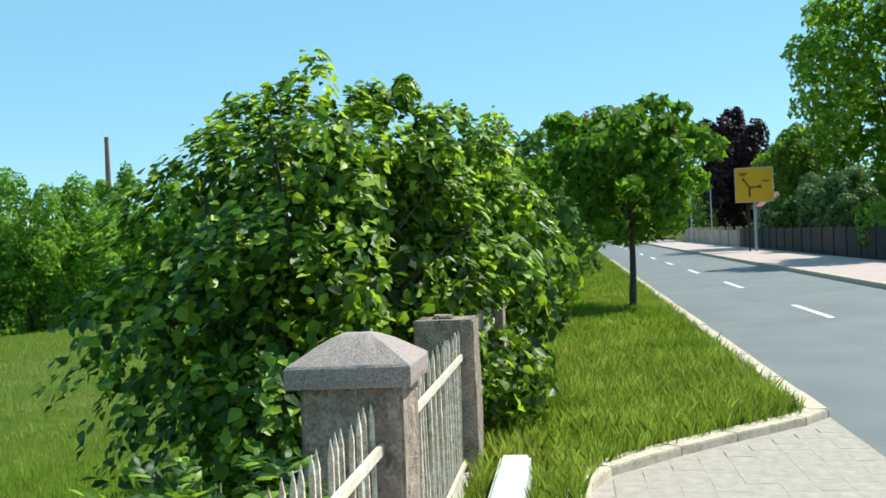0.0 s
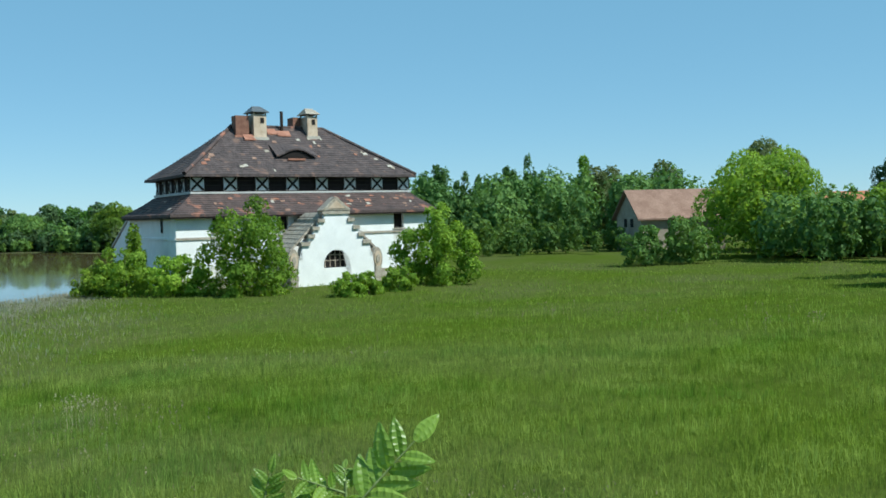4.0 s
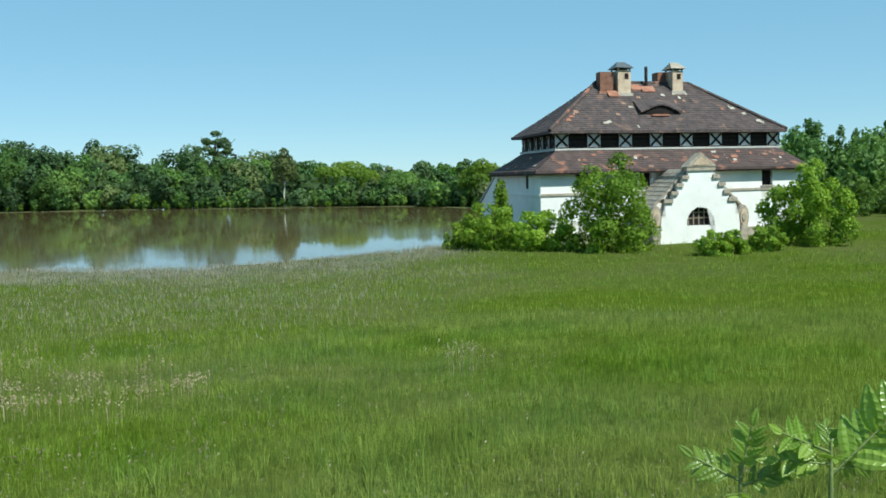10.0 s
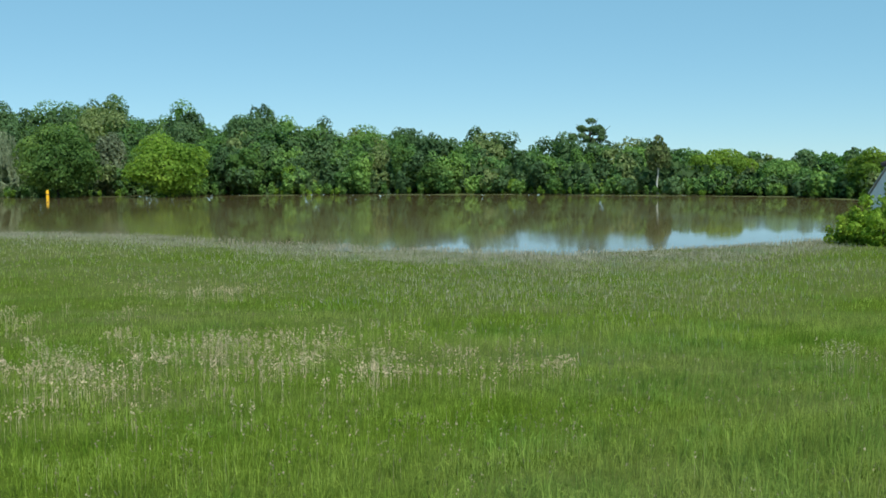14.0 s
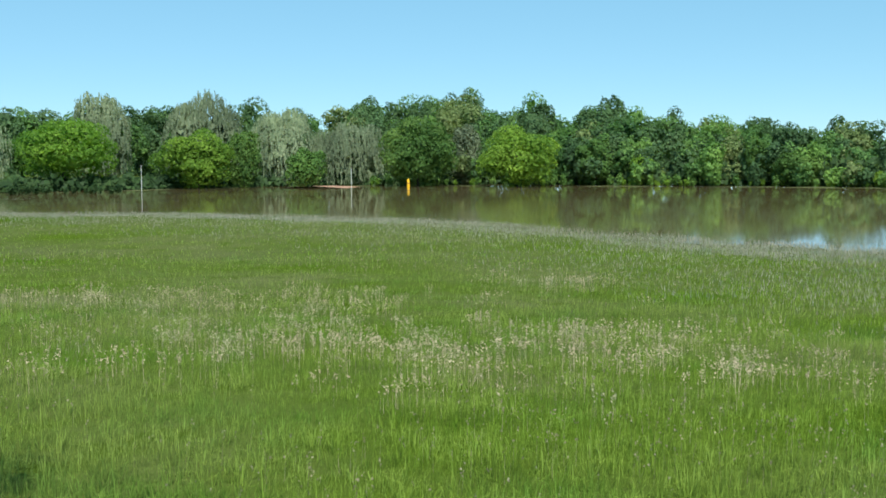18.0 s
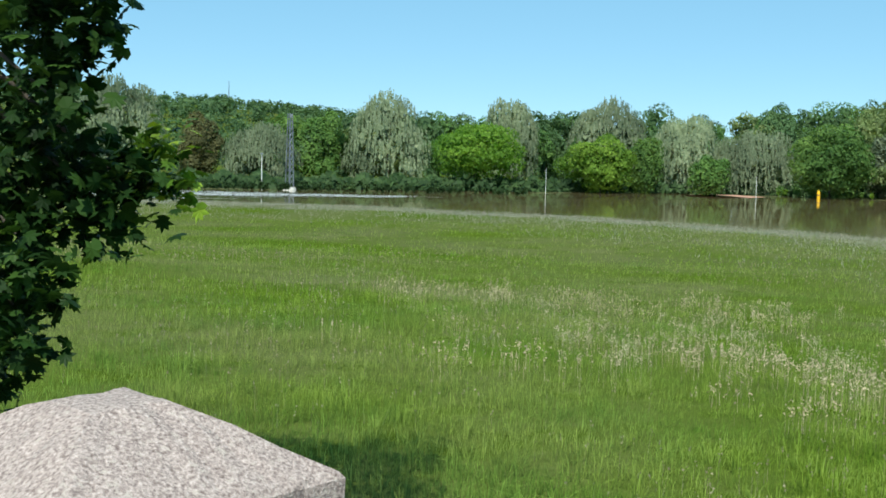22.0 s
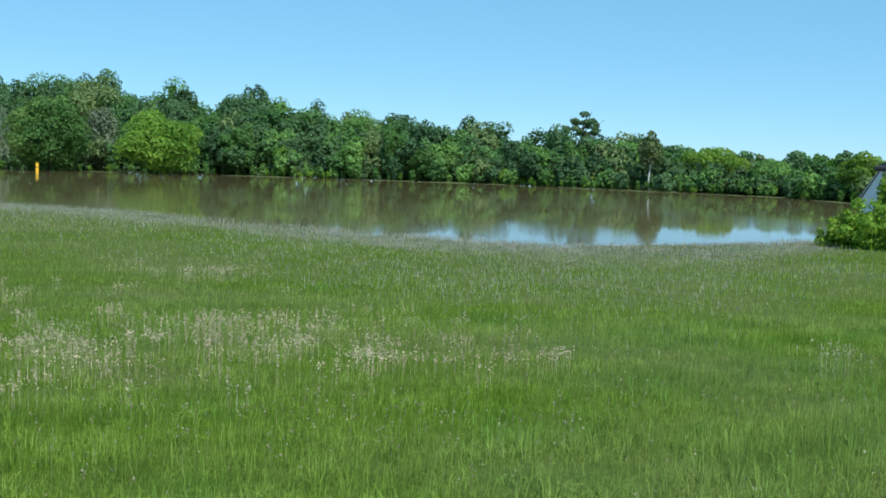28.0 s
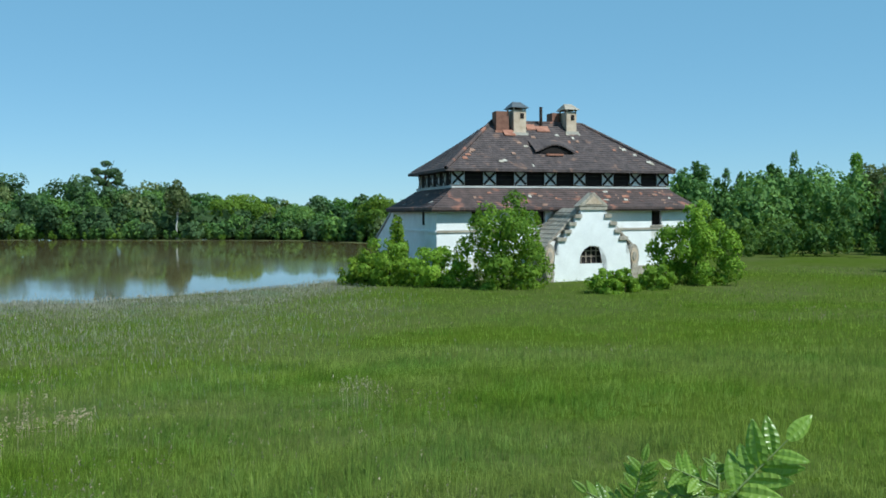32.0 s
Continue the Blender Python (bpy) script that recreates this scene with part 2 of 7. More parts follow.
M = {
    "granite": material("granite", (0.14, 0.10, 0.082), (0.44, 0.345, 0.285), 13, 0.9, 1.0, 60, dist=0.018, c3=(0.30, 0.20, 0.155)),
    "granite_cap": material("granite_cap", (0.150, 0.108, 0.100), (0.480, 0.390, 0.362), 150, 0.9, 0.7, 210, dist=0.005, c3=(0.40, 0.335, 0.30)),
    "iron_paint": material("iron_paint", (0.42, 0.25, 0.16), (0.85, 0.76, 0.65), 26, 0.75, 0.5, 120, dist=0.002),
    "iron_rail": material("iron_rail", (0.46, 0.37, 0.29), (0.70, 0.62, 0.53), 14, 0.75, 0.5, 90, dist=0.003),
    "concrete": material("concrete", (0.34, 0.31, 0.27), (0.52, 0.48, 0.42), 7, 0.9, 0.5, 60, dist=0.005),
    "concrete_white": material("concrete_white", (0.42, 0.41, 0.38), (0.6, 0.59, 0.56), 6, 0.9, 0.3, 60, dist=0.004),
    "paver": material("paver", (0.28, 0.235, 0.205), (0.40, 0.345, 0.305), 14, 0.9, 0.6, 120, dist=0.004),
    "paver_red": material("paver_red", (0.35, 0.26, 0.245), (0.48, 0.37, 0.35), 3, 0.9, 0.5, 40, dist=0.004),
    "kerb": material("kerb", (0.36, 0.29, 0.22), (0.60, 0.51, 0.41), 12, 0.9, 0.8, 60, dist=0.006),
    "asphalt": material("asphalt", (0.105, 0.112, 0.118), (0.155, 0.16, 0.165), 0.7, 0.75, 0.5, 160, dist=0.004, spec=0.4),
    "line_white": material("line_white", (0.6, 0.6, 0.58), (0.8, 0.8, 0.78), 5, 0.7, 0.2, 80),
    "soil": material("soil", (0.06, 0.055, 0.03), (0.11, 0.10, 0.05), 2, 1.0, 0.6, 20, dist=0.03),
    "plaster": material("plaster", (0.74, 0.74, 0.74), (0.85, 0.85, 0.85), 0.9, 0.9, 0.5, 14, dist=0.02, c3=(0.6, 0.58, 0.54)),
    "plaster_old": material("plaster_old", (0.72, 0.72, 0.72), (0.85, 0.85, 0.85), 1.2, 0.9, 0.5, 16, dist=0.02),
    "sandstone": material("sandstone", (0.24, 0.20, 0.16), (0.48, 0.43, 0.36), 2.6, 0.95, 0.9, 12, dist=0.05),
    "shingle": material("shingle", (0.046, 0.037, 0.039), (0.118, 0.092, 0.090), 2.4, 0.85, 0.8, 9, dist=0.06, c3=(0.17, 0.11, 0.09)),
    "shingle_red": material("shingle_red", (0.055, 0.042, 0.042), (0.120, 0.085, 0.080), 1.7, 0.85, 0.8, 9, dist=0.06, c3=(0.30, 0.14, 0.10)),
    "tile_patch": material("tile_patch", (0.22, 0.09, 0.06), (0.40, 0.20, 0.14), 2.0, 0.85, 0.7, 12, dist=0.04),
    "timber": material("timber", (0.018, 0.013, 0.011), (0.045, 0.033, 0.027), 3, 0.85, 0.4, 30),
    # near-black painted where openings show only an unlit inside
    "unlit_inside": material("unlit_inside", (0.010, 0.008, 0.008), (0.022, 0.017, 0.016), 2, 0.9, 0.1, 20),
    "brick": material("brick", (0.15, 0.07, 0.05), (0.27, 0.14, 0.10), 3, 0.9, 0.7, 16, dist=0.03),
    "chimney_plaster": material("chimney_plaster", (0.42, 0.31, 0.22), (0.62, 0.51, 0.40), 2, 0.9, 0.4, 18, dist=0.02),
    "zinc": material("zinc", (0.10, 0.11, 0.12), (0.2, 0.21, 0.22), 3, 0.5, 0.2, 30, metal=0.5),
    "steel": material("steel", (0.36, 0.37, 0.37), (0.5, 0.51, 0.51), 3, 0.45, 0.1, 40, metal=0.7),
    "pole_white": material("pole_white", (0.55, 0.56, 0.56), (0.72, 0.72, 0.72), 2, 0.6, 0.1, 20),
    "lattice": material("lattice", (0.13, 0.15, 0.18), (0.22, 0.24, 0.28), 2, 0.5, 0.1, 20, metal=0.5),
    "sign_yellow": material("sign_yellow", (0.70, 0.36, 0.004), (0.78, 0.42, 0.008), 1.2, 0.45, 0.05, 30),
    "sign_black": material("sign_black", (0.02, 0.02, 0.02), (0.035, 0.03, 0.03), 3, 0.6, 0.05, 20),
    "yellow_paint": material("yellow_paint", (0.75, 0.40, 0.01), (0.85, 0.5, 0.02), 2, 0.5, 0.05, 20),
    "wood_dark": material("wood_dark", (0.018, 0.015, 0.013), (0.05, 0.042, 0.035), 2, 0.85, 0.5, 30),
    "wall_beige": material("wall_beige", (0.30, 0.24, 0.19), (0.44, 0.37, 0.3), 1.5, 0.9, 0.5, 14, dist=0.02),
    "wall_grey": material("wall_grey", (0.40, 0.40, 0.40), (0.54, 0.53, 0.51), 0.8, 0.9, 0.4, 10, dist=0.02),
    "barn_roof": material("barn_roof", (0.20, 0.115, 0.085), (0.33, 0.21, 0.16), 0.9, 0.85, 0.7, 8, dist=0.05),
    "orange_roof": material("orange_roof", (0.42, 0.15, 0.08), (0.55, 0.24, 0.13), 1, 0.85, 0.5, 8, dist=0.05),
    "bark": material("bark", (0.035, 0.028, 0.022), (0.095, 0.08, 0.062), 9, 0.95, 0.9, 40, dist=0.02),
    "bark_pale": material("bark_pale", (0.38, 0.37, 0.34), (0.6, 0.59, 0.56), 4, 0.8, 0.5, 30),
    "stem": material("stem", (0.10, 0.15, 0.04), (0.20, 0.26, 0.09), 9, 0.7, 0.3, 60),
    "rust_soil": material("rust_soil", (0.32, 0.16, 0.11), (0.45, 0.27, 0.19), 0.7, 1.0, 0.5, 6, dist=0.05),
    # pale colour for the painted glare on the water
    "foam": material("foam", (0.38, 0.39, 0.40), (0.56, 0.57, 0.58), 0.6, 0.6, 0.4, 4),
    # foliage
    "linden": leafage("linden", (0.020, 0.048, 0.006), (0.072, 0.144, 0.016), (0.310, 0.430, 0.044), 0.40, 0.46, 0.34),
    "chestnut": leafage("chestnut", (0.095, 0.185, 0.020), (0.170, 0.300, 0.034), (0.280, 0.430, 0.054), 0.52, 0.5),
    "blossom": leafage("blossom", (0.450, 0.160, 0.160), (0.550, 0.260, 0.240), (0.600, 0.450, 0.400), 0.3),
    "green": leafage("green", (0.081, 0.150, 0.040), (0.108, 0.194, 0.048), (0.145, 0.240, 0.059), 0.34),
    "dark": leafage("dark", (0.059, 0.106, 0.046), (0.077, 0.134, 0.055), (0.099, 0.163, 0.066), 0.28),
    "lime": leafage("lime", (0.098, 0.168, 0.024), (0.146, 0.240, 0.034), (0.205, 0.312, 0.048), 0.42),
    "willow": leafage("willow", (0.150, 0.190, 0.112), (0.205, 0.248, 0.152), (0.270, 0.305, 0.200), 0.28),
    "pale": leafage("pale", (0.080, 0.116, 0.040), (0.130, 0.172, 0.062), (0.200, 0.235, 0.100), 0.30),
    "russet": leafage("russet", (0.078, 0.082, 0.034), (0.106, 0.104, 0.044), (0.134, 0.126, 0.054), 0.25),
    "deep": leafage("deep", (0.059, 0.121, 0.039), (0.094, 0.178, 0.051), (0.143, 0.244, 0.070), 0.30),
    "bright": leafage("bright", (0.115, 0.200, 0.024), (0.190, 0.300, 0.036), (0.280, 0.400, 0.054), 0.38),
    "fresh": leafage("fresh", (0.110, 0.215, 0.030), (0.165, 0.300, 0.044), (0.230, 0.380, 0.060), 0.50),
    # dark hedge leaf; under the wood this dark green stands for tree shade
    "hedge_and_shade": leafage("hedge_and_shade", (0.026, 0.050, 0.018), (0.038, 0.070, 0.024), (0.056, 0.096, 0.032), 0.25),
    "shrub": leafage("shrub", (0.070, 0.125, 0.040), (0.115, 0.185, 0.062), (0.180, 0.260, 0.100), 0.2),
    "copper": leafage("copper", (0.017, 0.010, 0.014), (0.039, 0.020, 0.025), (0.084, 0.045, 0.045), 0.2),
    # maple green darkened so that the colour carries the crown's shade
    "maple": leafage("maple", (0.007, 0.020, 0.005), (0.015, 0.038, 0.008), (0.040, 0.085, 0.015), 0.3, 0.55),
    "ash": leafage("ash", (0.195, 0.300, 0.040), (0.275, 0.390, 0.062), (0.390, 0.490, 0.120), 0.40, 0.34, 0.5),
    "elder_flower": leafage("elder_flower", (0.360, 0.420, 0.120), (0.500, 0.550, 0.180), (0.600, 0.600, 0.300), 0.3),
}


def meadow_material():
    m = bpy.data.materials.new("meadow")
    m.use_nodes = True
    n, l = m.node_tree.nodes, m.node_tree.links
    p = n["Principled BSDF"]
    geo = n.new("ShaderNodeNewGeometry")
    base = None
    where = n.new("ShaderNodeSeparateXYZ")
    l.new(geo.outputs["Position"], where.inputs[0])
    zone = n.new("ShaderNodeMapRange")          # the flowering grass stands on the side away from the house
    zone.inputs["From Min"].default_value, zone.inputs["From Max"].default_value = 14.0, -10.0
    zone.inputs["To Min"].default_value, zone.inputs["To Max"].default_value = 0.48, 0.85
    l.new(where.outputs["Y"], zone.inputs["Value"])
    layers = [(0.05, (0.062, 0.095, 0.010), (0.075, 0.108, 0.013), 0.35, 0.65), (0.13, None, (0.112, 0.116, 0.050), 0.36, 0.68), (0.9, None, (0.052, 0.082, 0.007), 0.48, 0.7), (7.0, None, (0.048, 0.076, 0.007), 0.50, 0.85)]
    for scale, c0, c1, lo, hi in layers:
        t = n.new("ShaderNodeTexNoise")
        t.inputs["Scale"].default_value, t.inputs["Detail"].default_value = scale, 6
        l.new(geo.outputs["Position"], t.inputs["Vector"])
        mr = n.new("ShaderNodeMapRange")
        mr.inputs["From Min"].default_value, mr.inputs["From Max"].default_value = lo, hi
        l.new(t.outputs["Fac"], mr.inputs["Value"])
        mix = n.new("ShaderNodeMix")
        mix.data_type = "RGBA"
        if scale == 0.13:
            less = n.new("ShaderNodeMath")
            less.operation = "MULTIPLY"
            l.new(mr.outputs[0], less.inputs[0])
            l.new(zone.outputs[0], less.inputs[1])
            l.new(less.outputs[0], mix.inputs["Factor"])
        else:
            l.new(mr.outputs[0], mix.inputs["Factor"])
        if base is None:
            mix.inputs["A"].default_value = (*c0, 1)
        else:
            l.new(base, mix.inputs["A"])
        mix.inputs["B"].default_value = (*c1, 1)
        base = mix.outputs["Result"]
    wet = n.new("ShaderNodeMapRange")          # silt left by the flood on the lowest ground
    wet.inputs["From Min"].default_value, wet.inputs["From Max"].default_value = -2.44, -2.56
    wet.inputs["To Max"].default_value = 0.8
    l.new(where.outputs["Z"], wet.inputs["Value"])
    silt = n.new("ShaderNodeMix")
    silt.data_type = "RGBA"
    silt.inputs["B"].default_value = (0.100, 0.100, 0.052, 1)
    l.new(wet.outputs[0], silt.inputs["Factor"])
    l.new(base, silt.inputs["A"])
    l.new(silt.outputs["Result"], p.inputs["Base Color"])
    p.inputs["Roughness"].default_value, p.inputs["Specular IOR Level"].default_value = 1.0, 0.0
    fine = n.new("ShaderNodeTexNoise")
    fine.inputs["Scale"].default_value, fine.inputs["Detail"].default_value = 5.0, 8
    l.new(geo.outputs["Position"], fine.inputs["Vector"])
    b = n.new("ShaderNodeBump")
    b.inputs["Strength"].default_value, b.inputs["Distance"].default_value = 0.35, 0.2
    l.new(fine.outputs["Fac"], b.inputs["Height"])
    l.new(b.outputs[0], p.inputs["Normal"])
    return m


def water_material():
    m = bpy.data.materials.new("flood_water")
    m.use_nodes = True
    n, l = m.node_tree.nodes, m.node_tree.links
    p = n["Principled BSDF"]
    p.inputs["Base Color"].default_value = (0.145, 0.112, 0.052, 1)
    p.inputs["Roughness"].default_value, p.inputs["IOR"].default_value = 0.06, 1.33
    geo = n.new("ShaderNodeNewGeometry")
    mapping = n.new("ShaderNodeMapping")
    mapping.inputs["Scale"].default_value = (0.5, 1.0, 1.0)
    l.new(geo.outputs["Position"], mapping.inputs["Vector"])
    t = n.new("ShaderNodeTexNoise")
    t.inputs["Scale"].default_value, t.inputs["Detail"].default_value = 1.1, 4
    l.new(mapping.outputs[0], t.inputs["Vector"])
    b = n.new("ShaderNodeBump")
    b.inputs["Strength"].default_value, b.inputs["Distance"].default_value = 0.06, 0.05
    l.new(t.outputs["Fac"], b.inputs["Height"])
    l.new(b.outputs[0], p.inputs["Normal"])
    wind = n.new("ShaderNodeTexNoise")          # breaths of wind roughen the water in patches
    wind.inputs["Scale"].default_value, wind.inputs["Detail"].default_value = 0.07, 5
    l.new(mapping.outputs[0], wind.inputs["Vector"])
    ruffle = n.new("ShaderNodeMapRange")
    ruffle.inputs["From Min"].default_value, ruffle.inputs["From Max"].default_value = 0.42, 0.66
    ruffle.inputs["To Min"].default_value, ruffle.inputs["To Max"].default_value = 0.03, 0.075
    l.new(wind.outputs["Fac"], ruffle.inputs["Value"])
    l.new(ruffle.outputs[0], p.inputs["Roughness"])
    return m


def grassy(name, dark, mid, light, fade=1.0):
    """Grass blades: shade varies from blade to blade and in soft patches; they catch the sky like the sward."""
    m = bpy.data.materials.new(name)
    m.use_nodes = True
    n, l = m.node_tree.nodes, m.node_tree.links
    p = n["Principled BSDF"]
    geo = n.new("ShaderNodeNewGeometry")
    t = n.new("ShaderNodeTexNoise")
    t.inputs["Scale"].default_value, t.inputs["Detail"].default_value = 0.9, 6
    l.new(geo.outputs["Position"], t.inputs["Vector"])
    mean = n.new("ShaderNodeMath")
    mean.operation = "MULTIPLY_ADD"
    mean.inputs[1].default_value = 0.6
    l.new(geo.outputs["Random Per Island"], mean.inputs[0])
    half = n.new("ShaderNodeMath")
    half.operation = "MULTIPLY_ADD"
    half.inputs[1].default_value, half.inputs[2].default_value = 2.2, -0.9
    l.new(t.outputs["Fac"], half.inputs[0])
    l.new(half.outputs[0], mean.inputs[2])
    ramp = n.new("ShaderNodeValToRGB")
    ramp.color_ramp.elements[0].color, ramp.color_ramp.elements[1].color = (*dark, 1), (*light, 1)
    ramp.color_ramp.elements.new(0.5).color = (*mid, 1)
    l.new(mean.outputs[0], ramp.inputs["Fac"])
    drift = n.new("ShaderNodeTexNoise")
    drift.inputs["Scale"].default_value, drift.inputs["Detail"].default_value = 0.13, 6
    l.new(geo.outputs["Position"], drift.inputs["Vector"])
    amount = n.new("ShaderNodeMapRange")
    amount.inputs["From Min"].default_value, amount.inputs["From Max"].default_value = 0.36, 0.68
    l.new(drift.outputs["Fac"], amount.inputs["Value"])
    where = n.new("ShaderNodeSeparateXYZ")
    l.new(geo.outputs["Position"], where.inputs[0])
    zone = n.new("ShaderNodeMapRange")          # the flowering grass stands on the side away from the house
    zone.inputs["From Min"].default_value, zone.inputs["From Max"].default_value = 14.0, -10.0
    zone.inputs["To Min"].default_value, zone.inputs["To Max"].default_value = 0.48, 0.85
    l.new(where.outputs["Y"], zone.inputs["Value"])
    share = n.new("ShaderNodeMath")
    share.operation = "MULTIPLY"
    share.inputs[1].default_value = fade
    l.new(zone.outputs[0], share.inputs[0])
    part_dry = n.new("ShaderNodeMath")
    part_dry.operation = "MULTIPLY"
    l.new(amount.outputs[0], part_dry.inputs[0])
    l.new(share.outputs[0], part_dry.inputs[1])
    dry = n.new("ShaderNodeMix")
    dry.data_type = "RGBA"
    dry.inputs["B"].default_value = (0.116, 0.128, 0.044, 1)
    l.new(part_dry.outputs[0], dry.inputs["Factor"])
    l.new(ramp.outputs["Color"], dry.inputs["A"])
    lush = n.new("ShaderNodeTexNoise")          # patches of darker, bluer growth
    lush.inputs["Scale"].default_value, lush.inputs["Detail"].default_value = 0.42, 5
    l.new(geo.outputs["Position"], lush.inputs["Vector"])
    how = n.new("ShaderNodeMapRange")
    how.inputs["From Min"].default_value, how.inputs["From Max"].default_value = 0.50, 0.64
    how.inputs["To Max"].default_value = 0.62
    l.new(lush.outputs["Fac"], how.inputs["Value"])
    deep = n.new("ShaderNodeMix")
    deep.data_type, deep.blend_type = "RGBA", "MULTIPLY"
    deep.inputs["B"].default_value = (0.60, 0.82, 0.66, 1)
    l.new(how.outputs[0], deep.inputs["Factor"])
    l.new(dry.outputs["Result"], deep.inputs["A"])
    vary = n.new("ShaderNodeMapRange")
    vary.inputs["To Min"].default_value, vary.inputs["To Max"].default_value = 0.74, 1.30
    l.new(geo.outputs["Random Per Island"], vary.inputs["Value"])
    blade = n.new("ShaderNodeHueSaturation")
    l.new(vary.outputs[0], blade.inputs["Value"])
    l.new(deep.outputs["Result"], blade.inputs["Color"])
    l.new(blade.outputs["Color"], p.inputs["Base Color"])
    p.inputs["Roughness"].default_value, p.inputs["Specular IOR Level"].default_value = 0.9, 0.0
    up = n.new("ShaderNodeCombineXYZ")
    up.inputs["Z"].default_value = 1.0
    blend = n.new("ShaderNodeMix")
    blend.data_type = "VECTOR"
    blend.inputs["Factor"].default_value = 0.4
    l.new(geo.outputs["Normal"], blend.inputs["A"])
    l.new(up.outputs[0], blend.inputs["B"])
    l.new(blend.outputs["Result"], p.inputs["Normal"])
    under = n.new("ShaderNodeCombineXYZ")
    under.inputs["Z"].default_value = -1.0
    tr = n.new("ShaderNodeBsdfTranslucent")
    l.new(blade.outputs["Color"], tr.inputs["Color"])
    l.new(under.outputs[0], tr.inputs["Normal"])
    both = n.new("ShaderNodeAddShader")
    l.new(p.outputs[0], both.inputs[0])
    l.new(tr.outputs[0], both.inputs[1])
    l.new(both.outputs[0], n["Material Output"].inputs["Surface"])
    return m


M["grass"] = grassy("grass", (0.037, 0.066, 0.006), (0.075, 0.116, 0.010), (0.130, 0.175, 0.032))
M["verge"] = grassy("verge", (0.042, 0.064, 0.005), (0.070, 0.098, 0.007), (0.122, 0.148, 0.020), 0.35)
M["reed"] = grassy("reed", (0.116, 0.113, 0.080), (0.155, 0.146, 0.112), (0.200, 0.184, 0.148), 0.3)
M["plume"] = grassy("plume", (0.110, 0.098, 0.056), (0.150, 0.128, 0.080), (0.205, 0.172, 0.115), 0.15)
M["seed"] = grassy("seed", (0.170, 0.138, 0.086), (0.242, 0.190, 0.126), (0.330, 0.260, 0.182), 0.15)
M["meadow"], M["water"] = meadow_material(), water_material()


# ---- mesh helpers ----
def quick(name, verts, faces, mat, smooth=False):
    """A mesh from arrays: verts (n, 3), faces (m, k)."""
    verts, faces = np.asarray(verts, np.float32), np.asarray(faces, np.int32)
    me = bpy.data.meshes.new(name)
    k = faces.shape[1]
    me.vertices.add(len(verts))
    me.vertices.foreach_set("co", verts.ravel())
    me.loops.add(faces.size)
    me.loops.foreach_set("vertex_index", faces.ravel())
    me.polygons.add(len(faces))
    me.polygons.foreach_set("loop_start", np.arange(0, faces.size, k, dtype=np.int32))
    me.polygons.foreach_set("use_smooth", np.full(len(faces), smooth))
    me.materials.append(mat)
    me.update(calc_edges=True)
    return me


def thing(name, label, category, group="", kind="", at=(0, 0, 0), turn=0.0):
    ob = new(name)
    ob.empty_display_size = 0.2
    ob.matrix_world = pose(*at, 0, 0, turn)
    return tagged(ob, label, category, group, kind)


def part(name, me, parent=None, label="", mat=None):
    """Links a mesh (or a bmesh with mat) as one object under a thing or part."""
    if isinstance(me, bmesh.types.BMesh):
        bm = me
        me = bpy.data.meshes.new(name)
        bm.to_mesh(me)
        bm.free()
        me.materials.append(mat)
    ob = new(name, me)
    ob.parent = parent
    return tagged(ob, label)


BOXF = np.array([(0, 3, 2, 1), (4, 5, 6, 7), (0, 1, 5, 4), (1, 2, 6, 5), (2, 3, 7, 6), (3, 0, 4, 7)])


def box(x0, x1, y0, y1, z0, z1, mat, bevel=0.0, name="box"):
    bm = bmesh.new()
    v = [bm.verts.new(c) for c in ((x0, y0, z0), (x1, y0, z0), (x1, y1, z0), (x0, y1, z0), (x0, y0, z1), (x1, y0, z1), (x1, y1, z1), (x0, y1, z1))]
    for f in BOXF:
        bm.faces.new([v[i] for i in f])
    if bevel:
        bmesh.ops.bevel(bm, geom=bm.edges[:], offset=bevel, segments=2, affect="EDGES")
    me = bpy.data.meshes.new(name)
    bm.to_mesh(me)
    bm.free()
    me.materials.append(mat)
    return me


def tube(points, radii, mat, sides=8, name="tube"):
    """A tapered tube along points."""
    points = np.asarray(points, float)
    verts, faces = [], []
    for i, p in enumerate(points):
        d = points[min(i + 1, len(points) - 1)] - points[max(i - 1, 0)]
        d = d / (np.linalg.norm(d) + 1e-9)
        a = np.cross(d, (0, 0, 1) if abs(d[2]) < 0.9 else (1, 0, 0))
        a /= np.linalg.norm(a)
        b = np.cross(d, a)
        for s in range(sides):
            w = 2 * math.pi * s / sides
            verts.append(p + radii[i] * (math.cos(w) * a + math.sin(w) * b))
    for i in range(len(points) - 1):
        for s in range(sides):
            faces.append((i * sides + s, i * sides + (s + 1) % sides, (i + 1) * sides + (s + 1) % sides, (i + 1) * sides + s))
    return quick(name, verts, faces, mat, True)


def merged(meshes, name):
    """Several meshes joined as one."""
    bm = bmesh.new()
    mats = []
    for me in meshes:
        bm.from_mesh(me)
    for me in meshes:
        mats = mats or list(me.materials)
    out = bpy.data.meshes.new(name)
    bm.to_mesh(out)
    bm.free()
    for m in mats:
        out.materials.append(m)
    return out


